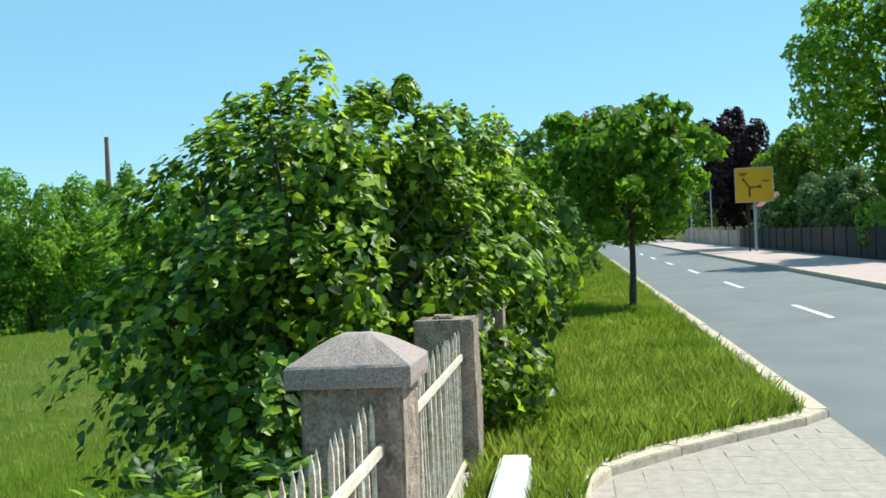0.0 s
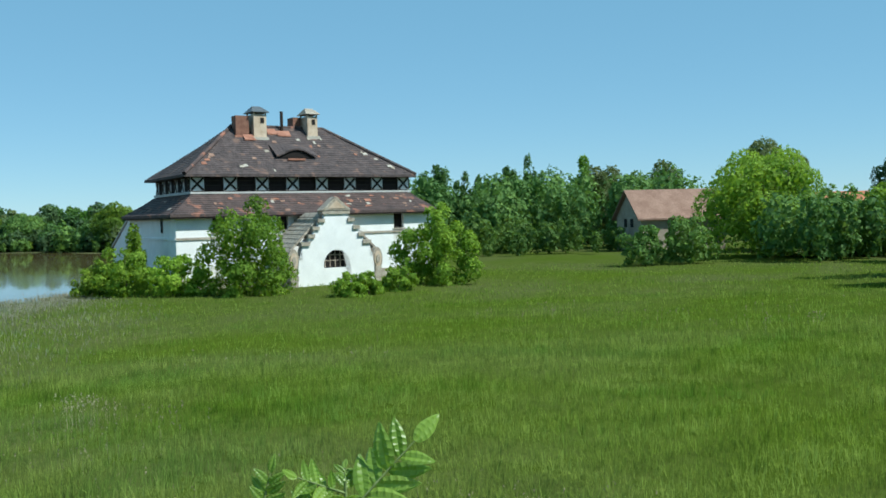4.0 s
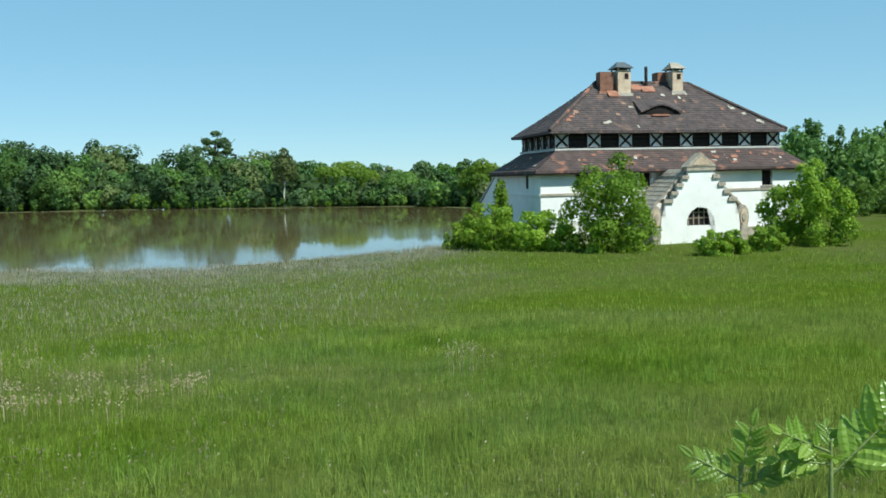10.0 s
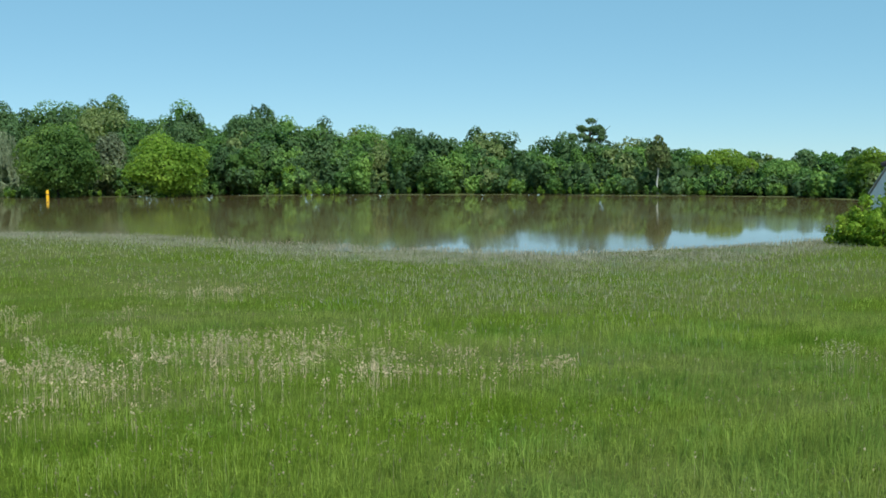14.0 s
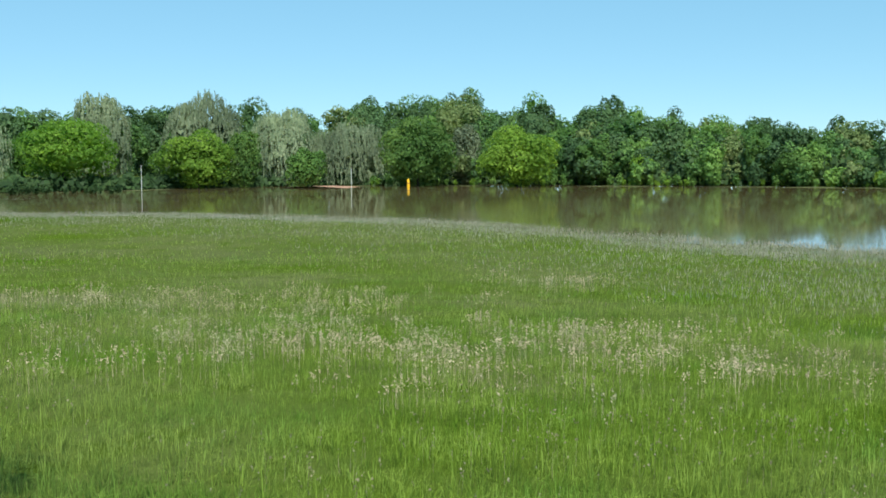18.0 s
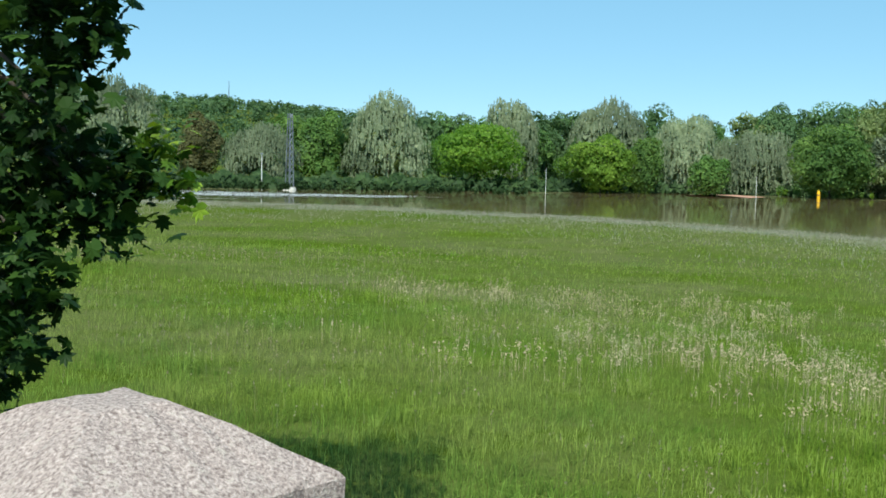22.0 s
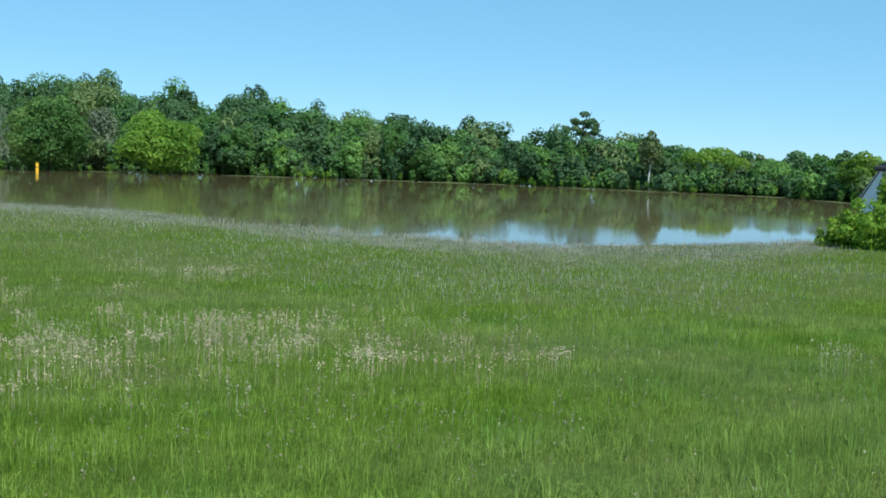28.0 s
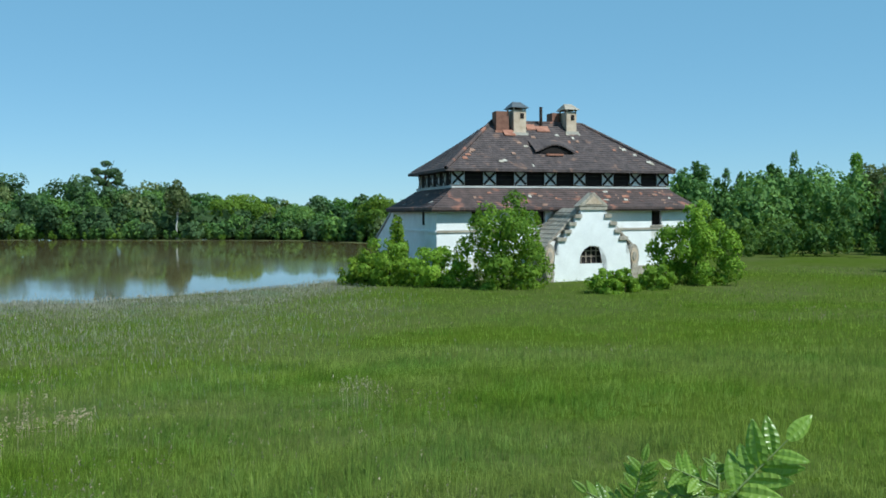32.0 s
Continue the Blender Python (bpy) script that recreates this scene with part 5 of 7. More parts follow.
# side wall and sloping stone roof of the portal towards the house
part("side_wall", hbox("side_wall", PC - 3.1, PC - 2.7, PB + 0.6, -0.1, HZ, -0.4, "sandstone"), portal, "dark stone side wall")
for k in range(9):
    g = k / 9
    a0, z0 = PC - 3.25 + 2.5 * g, -0.55 + 2.25 * g
    part("roof_slab", hmesh("roof_slab", [(a0, PB + 0.3, z0), (a0 + 0.34, PB + 0.3, z0 + 0.27), (a0 + 0.34, -0.1, z0 + 0.27), (a0, -0.1, z0), (a0 - 0.03, PB + 0.3, z0 + 0.14), (a0 + 0.3, PB + 0.3, z0 + 0.40), (a0 + 0.3, -0.1, z0 + 0.40), (a0 - 0.03, -0.1, z0 + 0.14)], BOXF, "sandstone"), portal, "weathered stone roof slab")
    a0 = PC + 3.25 - 2.5 * g
    part("roof_slab", hmesh("roof_slab", [(a0 - 0.34, PB + 0.6, z0 + 0.27), (a0, PB + 0.6, z0), (a0, -0.1, z0), (a0 - 0.34, -0.1, z0 + 0.27), (a0 - 0.3, PB + 0.6, z0 + 0.40), (a0 + 0.03, PB + 0.6, z0 + 0.14), (a0 + 0.03, -0.1, z0 + 0.14), (a0 - 0.3, -0.1, z0 + 0.40)], BOXF, "sandstone"), portal)

# ---- barn, far house, factory stack ----
barn = thing("barn", "grey gabled barn with a faded red tile roof behind bushes", "barn", at=(-76.6, 72.6, -2.5), turn=-21)
bw, bl, be, br = 2.9, 8.6, 3.3, 5.7
part("wall", box(-bw, bw, 0, 0.3, 0, be, M["wall_beige"]), barn)
part("gable", quick("gable", [(-bw, 0, be), (bw, 0, be), (0, 0, br - 0.1), (-bw, 0.3, be), (bw, 0.3, be), (0, 0.3, br - 0.1)], [(0, 1, 2), (3, 5, 4), (0, 2, 3), (3, 2, 5), (1, 4, 2), (4, 5, 2)], M["wall_beige"]), barn)
for s in (-1, 1):
    part("wall", box(min(s * bw, s * (bw - 0.3)), max(s * bw, s * (bw - 0.3)), 0.3, bl, 0, be, M["wall_beige"]), barn)
    x0, x1 = s * (bw + 0.4), 0
    v = [(x0, -0.4, be - 0.35), (x1, -0.4, br), (x1, bl + 0.4, br), (x0, bl + 0.4, be - 0.35)]
    part("roof", quick("roof", v + [(x, y, z + 0.16) for x, y, z in v], BOXF, M["barn_roof"]), barn)
for x, z in ((-1.0, 2.3), (0.55, 2.3)):
    part("window", box(x, x + 0.7, -0.03, -0.004, z, z + 0.8, M["unlit_inside"]), barn, "dark window")

far_house = thing("house", "far house with an orange tile roof among trees", "house", at=(-96, 131, -3.6), turn=50)
part("wall", box(-7, 5, 0, 8, 0, 4.2, M["wall_grey"]), far_house)
for s in (0, 1):
    v = [(-7.4, -0.5 if s == 0 else 8.5, 3.9), (5.4, -0.5 if s == 0 else 8.5, 3.9), (5.4, 4, 6.7), (-7.4, 4, 6.7)]
    part("roof", quick("roof", v + [(x, y, z + 0.2) for x, y, z in v], BOXF, M["orange_roof"]), far_house)
stack = thing("factory_chimney", "tall slim orange brick factory chimney", "chimney", at=(-141.1, 320.3, -2.5))
part("shaft", tube([(0, 0, 0), (0, 0, 20), (0, 0, 38.3), (0, 0, 38.8)], [1.3, 0.95, 0.66, 0.74], M["barn_roof"], 14), stack)
part("rim", tube([(0, 0, 38.805), (0, 0, 39.3)], [0.70, 0.68], M["brick"], 14), stack)

# ---- shore trees ----
LAB = {
    "willow": ("silver willow with grey-green drooping foliage by the flood", "willow"), "chest": ("broad bright green tree standing at the water's edge", "fresh"),
    "lime": ("yellow-green bushy tree at the water's edge", "lime"), "green": ("mid-green leafy tree on the far bank", "green"),
    "grey": ("dull green tree on the far bank", "willow"), "back": ("dark green tree rising above the wood", "dark"),
    "dark": ("green tree beside the meadow", "fresh"), "red": ("russet-leaved tree on the far bank", "russet"), "pale": ("pale green blossoming tree at the meadow's edge", "pale"),
    "poplar": ("slender dark green poplar at the meadow's edge", "deep"), "shrub": ("rounded green shrub in the meadow", "green"), "light": ("large bright green tree beside the barn", "lime"),
    "bush": ("dense bright green bush in the meadow grass", "bright"), "low": ("low green bush in front of the house", "bright"),
}
SEED = 100


def grow(kind, x, y, h, r, zb=-2.55, n=None, size=None, base=None, group=""):
    global SEED
    SEED += 1
    label, mat = LAB[kind]
    far = math.hypot(x, y)
    size = size or 0.10 + far * 0.0015
    n = n or int(min(9000, max(1500, 1.5 * 4 * math.pi * r * h * 0.5 / (0.5 * size ** 2))))
    if base is None:
        base = {"willow": -0.10, "chest": 0.10, "poplar": -0.02, "low": -0.3, "shrub": -0.3, "bush": -0.22, "lime": -0.05, "light": -0.12}.get(kind, -0.08)
    loose = kind in ("low", "shrub", "bush", "dark", "poplar")
    if loose:
        r, h = r * 0.88, h * 0.9
    if kind == "poplar":
        r, h = r * 1.25, h * 0.98
    if kind == "willow":
        n, r, h, size = int(1000 + 160 * r), r * 1.16, h * 1.04, size * 0.9
    plant({"low": "bush", "shrub": "shrub", "bush": "bush", "poplar": "poplar", "willow": "willow"}.get(kind, "tree"), label, x, y, zb, h * 1.0, r * 1.02, mat, n, size, SEED, base,
          lobes=int(20 + 4 * r) + (22 if loose else 0), category="bush" if kind in ("low", "shrub", "bush") else "tree", group=group, droop=0.3, lobe=0.27 if loose else 0.34 if r > 4 else 0.40, shell=0.6 if loose else 0.8, turn=SEED * 37 % 360, reach=1.02 if loose else 0.80)


SHORE_A = [("willow", -165.4, -174.6, 19.9, 9.3), ("chest", -158, -142, 13.2, 10.3), ("willow", -195.6, -164.3, 21.7, 6.5), ("willow", -204.6, -144.4, 20.9, 8.5), ("lime", -179.7, -127.7, 11.3, 8.3), ("green", -189.0, -122.9, 12.0, 3.3), ("willow", -205.9, -124.2, 17.1, 7.3), ("green", -191.3, -109.5, 8.3, 4.0), ("willow", -217.6, -113.5, 14.3, 9.0), ("green", -205.8, -91.8, 13.3, 8.0), ("grey", -219.1, -86.0, 13.0, 4.1), ("lime", -203, -68.9, 11.4, 8.5)]
SHORE_B = [("back", -259.9, -129.5, 22.1, 7.1), ("back", -279.4, -110.3, 24.8, 9.5), ("back", -250.2, -78.7, 20.2, 5.4), ("back", -244.9, -60.6, 19.4, 3.9), ("willow", -101.4, -178.9, 20.5, 7.9), ("red", -139.4, -208.3, 14.4, 5.4), ("willow", -129.4, -172.4, 12.3, 6.9), ("green", -154.3, -184.5, 16.1, 6.3), ("green", -149.0, -190.5, 15.1, 6.3)]
SHORE_C = [("lime", -217.1, -47.4, 5.9, 2.6), ("green", -217.8, -57.1, 9.3, 5.1), ("green", -213.8, -24.0, 8.9, 3.4), ("green", -209.5, -16.5, 6.6, 5.0), ("lime", -204.1, -2.4, 2.7, 2.3), ("dark", -208.0, -7.2, 4.3, 2.7), ("green", -207.9, 10.1, 7.9, 3.0), ("lime", -198.9, 22.1, 2.5, 3.4), ("lime", -189.3, 32.8, 8.0, 6.3), ("green", -175.6, 39.6, 5.7, 3.8), ("dark", -171.5, 47.7, 7.1, 2.1), ("lime", -152.9, 47.3, 6.5, 3.9)]
for row in SHORE_A + SHORE_B + SHORE_C:
    grow(*row, group="trees on the far bank")
MEADOW_T = [("poplar", -104.4, 69.0, 9.8, 2.0), ("poplar", -102.6, 71.7, 8.8, 1.6), ("poplar", -103.9, 75.0, 9.2, 1.5), ("poplar", -103.6, 78.8, 11.6, 1.7), ("poplar", -101.8, 81.1, 11.1, 1.5), ("poplar", -101.5, 84.6, 9.1, 1.9), ("dark", -103.7, 91.2, 11.2, 2.9), ("pale", -95.2, 85.8, 8.8, 3.2), ("green", -101.2, 96.9, 8.3, 3.3), ("pale", -105.5, 106.8, 10.2, 2.9), ("shrub", -87.8, 66.5, 4.1, 1.6)]
MEADOW_U = [("shrub", -55.6, 54.3, 2.9, 2.2), ("shrub", -54.2, 57.2, 3.6, 2.0), ("light", -56.5, 67.6, 8.6, 5.2), ("pale", -63.8, 77.1, 9.6, 4.1), ("bush", -51.8, 68.8, 4.7, 2.9), ("back", -82.6, 125.2, 9.9, 3.6), ("back", -78.4, 127.9, 9.9, 3.6), ("bush", -49.2, 72.9, 5.1, 2.8), ("bush", -53.5, 74.8, 4.3, 2.2), ("dark", -24.6, 46.9, 8.2, 3.1), ("dark", -26.8, 45.7, 6.5, 2.4), ("dark", -22.6, 48.8, 7.2, 2.9), ("dark", -29.8, 68.8, 9.9, 2.6), ("dark", -27.4, 44.1, 4.6, 1.9), ("dark", -26.5, 70.1, 9.5, 3.0), ("dark", -19.5, 50.5, 6.2, 2.4)]
for row in MEADOW_T:
    grow(*row, group="trees behind the meadow")
for row in MEADOW_U:
    grow(*row, zb=-2.3, group="trees in the meadow")
HOUSE_B = [("bush", -53.5, 23.1, 4.9, 2.6), ("low", -59.4, 18.6, 2.8, 2.1), ("low", -60.8, 17.4, 2.1, 1.5), ("low", -56.6, 20.6, 2.5, 2.0), ("low", -62.9, 20.2, 4.2, 0.7), ("low", -47.8, 26.2, 1.5, 1.1), ("low", -48.8, 29.6, 1.7, 1.1), ("bush", -51.7, 34.0, 4.5, 2.3), ("low", -47.9, 27.3, 1.3, 0.8)]
for row in HOUSE_B:
    grow(row[0], row[1], row[2], row[3] * 1.06, row[4] * 1.06, zb=-2.65, size=0.16, group="bushes round the house")
# ragged tree over the wood, and a pale birch trunk
rag = thing("tree", "ragged sparse old tree standing above the wood", "tree", at=(-244.7, 13.6, -2.5))
part("trunk", trunk_mesh(15, 0.45, M["bark"], 5, 9, 4.2), rag)
part("crown", crown_mesh("crown", 2400, 5.4, 5.4, 3.6, 12.2, M["dark"], 0.42, 26, 8, lobe=0.19, shell=0.6, reach=1.0), rag)
birch = thing("birch", "birch with a pale trunk at the water's edge", "tree", at=(-184.9, 21.5, -2.5))
part("trunk", trunk_mesh(8.5, 0.13, M["bark_pale"], 6, 6, 1.6), birch)
part("crown", crown_mesh("crown", 1500, 2.2, 2.2, 3.2, 6.6, M["pale"], 0.40, 16, 9), birch)


# woods behind the bank: trees under a skyline, one mass
SKY_AZ = (66, 73, 74.4, 77.9, 79.9, 81.8, 83.4, 85, 89.5, 93.4, 97, 101, 103.9, 106.3, 108.6, 109.5, 111.8, 113.3, 115.9, 118.6, 122.8, 127.2, 133.1, 139, 143)
SKY_EL = (0.6, 0.7, 0.95, 0.5, 0.95, 1.0, 1.45, 1.6, 1.6, 2.15, 2.3, 2.45, 3.2, 2.6, 3.3, 2.9, 3.75, 3.65, 3.3, 3.1, 2.95, 3.0, 2.8, 2.6, 2.6)


def woods(name, rows, mat, label, seed):
    rng = np.random.default_rng(seed)
    vs, fs, o = [], [], 0
    for az0 in rows:
        az = az0
        far = np.interp(az, AZ_FAR, R_FAR)
        open_bank = az > 113
        for layer in range(2 if open_bank else 0, 4):
            az = az0 + rng.uniform(-1.1, 1.1)
            d = far + ((1.5, 7, 52, 72) if open_bank else (1.5, 7, 20, 42))[layer] + rng.uniform(-1.5, 4)
            top = 1.6 + math.tan(radians(np.interp(az, SKY_AZ, SKY_EL) + (0.1 if open_bank else 0.15))) * d
            zb = -2.4
            h = max(3.0, (top - zb) * (0.36, 0.66, 0.88, 1.04)[layer] * rng.uniform(0.82, 1.04))
            r = max(2.0, h * rng.uniform(0.28, 0.46))
            rz = min(h * 0.56, r * rng.uniform(0.85, 1.4))
            p, nor, c, lr = crown_points(int(170 + 34 * r * rz), r, r, rz, 13, rng, 0.8, 0.44)
            put = np.array((-math.sin(radians(az)) * d, math.cos(radians(az)) * d, zb + h - rz))
            cv, cf = cores(c + put, lr, 0.9, rng, layer > 0)
            v, f = leaves_at(p + put, nor, 0.50, "tri", rng=rng, stray=0.4)
            for w, g in ((v, triangles(f)), (cv, cf)):
                w[:, 2] = np.maximum(w[:, 2], zb)
                vs.append(w)
                fs.append(g + o)
                o += len(w)
    ob = new(name, quick(name, np.concatenate(vs), np.concatenate(fs), M[mat]))
    return tagged(ob, label, "wood", kind="stuff")


woods("wood_bank", np.arange(69, 143, 1.3), "dark", "dense dark green wood along the far bank", 21)
woods("wood_bank_light", np.arange(69.5, 143, 2.2), "deep", "lighter green trees mixed in the far wood", 22)
woods("wood_bank_bright", np.arange(70.5, 114, 4.6), "green", "bright green trees mixed in the far wood", 23)
woods("wood_bank_grey", np.arange(72, 143, 6.5), "pale", "greyish pale trees mixed in the far wood", 24)


def hill_wood():
    rng = np.random.default_rng(5)
    az = rng.uniform(112, 172, 1300)
    r = rng.uniform(345, 660, 1300)
    x, y = -np.sin(np.radians(az)) * r, np.cos(np.radians(az)) * r
    z = ground_z(x, y)
    vs, fs, o = [], [], 0
    for i in range(len(x)):
        p, nor, c, lr = crown_points(75, 6.5, 6.5, 4.4, 5, rng, 0.8, 0.5)
        put = np.array((x[i], y[i], z[i] + 2.5))
        v, f = leaves_at(p + put, nor, 1.05, "tri", rng=rng, stray=0.35)
        cv, cf = cores(c + put, lr, 0.95, rng, False)
        for w, g in ((v, triangles(f)), (cv, cf)):
            vs.append(w)
            fs.append(g + o)
            o += len(w)
    return tagged(new("wood_hill", quick("wood_hill", np.concatenate(vs), np.concatenate(fs), M["dark"])), "wooded hill rising behind the far bank", "wood", kind="stuff")


hill_wood()


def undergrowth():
    """Dense shrubbery that closes the wood's foot; the shade there is put into its colour."""
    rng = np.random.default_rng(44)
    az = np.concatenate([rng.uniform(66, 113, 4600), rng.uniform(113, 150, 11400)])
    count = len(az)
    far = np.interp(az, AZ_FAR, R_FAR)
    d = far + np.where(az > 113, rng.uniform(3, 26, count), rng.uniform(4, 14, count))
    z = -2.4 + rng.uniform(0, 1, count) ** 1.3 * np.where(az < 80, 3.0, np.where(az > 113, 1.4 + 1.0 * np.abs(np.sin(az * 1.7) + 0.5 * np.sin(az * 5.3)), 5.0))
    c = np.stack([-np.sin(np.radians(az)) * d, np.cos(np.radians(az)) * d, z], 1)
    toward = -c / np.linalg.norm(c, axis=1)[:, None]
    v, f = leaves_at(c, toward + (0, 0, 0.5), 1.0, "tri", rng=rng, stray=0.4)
    return tagged(new("undergrowth", quick("undergrowth", v, f, M["hedge_and_shade"])), "undergrowth at the foot of the wood, tree shade put into its colour", "undergrowth", kind="stuff")


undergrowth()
# trees closing the view behind the meadow and house, far away
def belt(name, az0, az1, d0, d1, hlo, hhi, count, mat, label, seed, size=0.7, zb=-2.5):
    rng = np.random.default_rng(seed)
    vs, fs, o = [], [], 0
    for _ in range(count):
        az, d = radians(rng.uniform(az0, az1)), rng.uniform(d0, d1)
        if d1 < 5:
            d = np.interp(math.degrees(az), AZ_FAR, R_FAR) + rng.uniform(0.2, 3.0)
        h = rng.uniform(hlo, hhi)
        r = h * rng.uniform(0.28, 0.42)
        p, nor, c, lr = crown_points(int((200 if h > 3.5 else 90) + 9 * h * h / size ** 2 * 0.12), r, r, h * 0.53, 14, rng)
        put = np.array((-math.sin(az) * d, math.cos(az) * d, zb + h * 0.45))
        v, f = leaves_at(p + put, nor, size * 0.9, "tri", rng=rng, stray=0.4)
        cv, cf = cores(c + put, lr, 0.74, rng, h > 3.5)
        for w, g in ((v, triangles(f)), (cv, cf)):
            vs.append(w)
            fs.append(g + o)
            o += len(w)
    return tagged(new(name, quick(name, np.concatenate(vs), np.concatenate(fs), M[mat])), label, "wood", kind="stuff")


belt("wood_meadow", 44, 66, 112, 140, 6.5, 9.6, 62, "deep", "belt of green trees behind the meadow", 31, 0.42)
belt("wood_meadow_low", 44, 64, 98, 110, 2.0, 4.0, 44, "green", "undergrowth along the meadow's edge", 32, 0.36)
belt("wood_right", 24, 42, 78, 110, 4.5, 7.0, 44, "deep", "bushes and trees behind the barn", 33, 0.36)
belt("wood_right_near", 8, 32, 56, 84, 4.5, 8.0, 34, "green", "dark trees along the meadow's end", 34, 0.30, -1.8)
belt("wood_far", 66, 84, 330, 520, 6, 9, 60, "dark", "far trees beyond the flood", 35, 1.5)
belt("bank_scrub", 66, 117, 1.0, 1.0, 1.2, 2.8, 110, "green", "low scrub and reeds along the far waterline", 37, 0.4)
belt("bank_scrub_pale", 66, 117, 1.0, 1.0, 0.7, 1.6, 80, "lime", "pale low scrub on the far bank", 38, 0.35)
belt("hedge_bank", 129, 150, 180, 186, 1.1, 1.7, 110, "hedge_and_shade", "clipped dark hedge along the flooded road", 36, 0.35)

# ---- posts in the water ----
pylon = thing("lattice_mast", "grey steel lattice mast standing in the flood", "mast", at=(-117.6, -148.6, WATER - 0.3))
MH = 13.4
for s in ((-1, -1), (1, -1), (1, 1), (-1, 1)):
    part("leg", tube([(0.52 * s[0], 0.52 * s[1], 0), (0.28 * s[0], 0.28 * s[1], MH)], [0.09, 0.07], M["lattice"], 5), pylon)
for k in range(13):
    z0, z1 = MH * k / 13, MH * (k + 1) / 13
    w0, w1 = 0.52 - 0.24 * k / 13, 0.52 - 0.24 * (k + 1) / 13
    for a, b in (((-w0, -w0), (w1, -w1)), ((w0, -w0), (w1, w1)), ((w0, w0), (-w1, w1)), ((-w0, w0), (-w1, -w1))):
        part("brace", tube([(*a, z0), (*b, z1)], [0.05, 0.05], M["lattice"], 4), pylon)
part("footing", tube([(0, 0, 0.1), (0, 0, 0.75)], [1.25, 1.1], M["concrete_white"], 10), pylon, "pale concrete footing")
lamp = thing("street_lamp", "slim pale street lamp standing in the flood", "street lamp", at=(-111.5, -148.4, WATER - 0.2))
part("pole", tube([(0, 0, 0), (0, 0, 6.2)], [0.07, 0.055], M["pole_white"], 8), lamp)
part("lantern", box(-0.25, 0.35, -0.14, 0.14, 6.15, 6.33, M["steel"], 0.03), lamp)
for x, y, h, lab in ((-189.0, -98.5, 4.3, "grey pole"), (-157.5, -124.0, 5.0, "white pole")):
    pl = thing("pole", "slim pale pole standing in the flood", "pole", "poles in the flood", "", (x, y, WATER - 0.3))
    part("shaft", tube([(0, 0, 0), (0, 0, h)], [0.045, 0.04], M["pole_white"], 7), pl, lab)
    part("top", tube([(0, 0, h + 0.002), (0, 0, h + 0.2)], [0.08, 0.06], M["timber"], 7), pl)
mk = thing("marker_post", "stout yellow marker post at the far bank", "marker post", at=(-200.5, -91.5, -2.75))
part("body", tube([(0, 0, 0), (0, 0, 1.1), (0, 0, 1.75), (0, 0, 1.9)], [0.30, 0.30, 0.26, 0.10], M["yellow_paint"], 10), mk)
part("band", tube([(0, 0, 0.8), (0, 0, 1.0)], [0.31, 0.31], M["brick"], 10), mk)
hm = thing("radio_mast", "thin radio mast on the wooded hill", "mast", at=(-346.8, -490.3, 24))
part("shaft", tube([(0, 0, 0), (0, 0, 22)], [0.35, 0.15], M["lattice"], 6), hm)
tagged(new("earth_bank", quick("earth_bank", [(-200 + 14 * i, -118 + 9.5 * j + 3 * i, -2.7 + 0.55 * (j == 1) * (0.6 + 0.4 * math.sin(i))) for i in range(2) for j in range(3)], [(0, 1, 4, 3), (1, 2, 5, 4)], M["rust_soil"])), "low bank of bare reddish earth by the water", "earth bank")
# pale streaks past the mast: glare on rippled water put in as flat shapes
rf = np.random.default_rng(71)
fv, ff = [], []
for i in range(260):
    g = rf.uniform(0, 1) ** 0.7
    a0, r0 = 134 + 17 * g, 160 - 6 * g + rf.normal(0, 1) * (1.5 + 9 * g)
    half, deep_ = rf.uniform(0.4, 2.4) * (0.4 + g), rf.uniform(0.08, 0.30)
    ring_ = [(a0 + half * math.cos(t) + rf.uniform(-0.1, 0.1), r0 + deep_ * math.sin(t)) for t in np.linspace(0, 2 * math.pi, 9)[:-1]]
    o = len(fv)
    fv += [(-math.sin(radians(a_)) * r_, math.cos(radians(a_)) * r_, WATER + 0.008 + 0.00003 * i) for a_, r_ in ring_]
    ff += [(o, o + j, o + j + 1) for j in range(1, 7)]
tagged(new("foam_streaks", quick("foam_streaks", fv, ff, M["foam"])), "pale streaks standing in for glare on the running flood water", "foam", kind="stuff")

# ---- street side ----
def street_chestnut(x, y, h, r, seed, n):
    t = plant("chestnut_tree", "young street chestnut with pink blossom candles", x, y, 0, h, r, "chestnut", n, 0.15 if y < 30 else 0.2, seed, base=0.32, lobes=64, group="street trees", limbs=10, lobe=0.24, shell=0.55, reach=1.0, droop=0.8)
    rng = np.random.default_rng(seed)
    for i in range(14):
        a, e = rng.uniform(0, 2 * math.pi), rng.uniform(0.1, 1.2)
        p = np.array((r * 0.82 * math.cos(a) * math.cos(e), r * 0.82 * math.sin(a) * math.cos(e), h * 0.66 + h * 0.27 * math.sin(e)))
        c = p + np.stack([rng.normal(0, 0.03, 40), rng.normal(0, 0.03, 40), rng.uniform(0, 0.2, 40)], 1)
        v, f = leaves_at(c, rng.normal(0, 1, (40, 3)), 0.05, rng=rng)
        part("blossom", quick("blossom", v, f, M["blossom"]), t, "pink blossom candle")


street_chestnut(1.11, 21.0, 4.15, 1.66, 305, 7000)
street_chestnut(0.92, 42.5, 5.4, 1.9, 302, 4200)
plant("tree", "green street tree further along the verge", 0.4, 62, 0, 6.5, 2.4, "green", 3500, 0.3, 303, 0.3, group="street trees")
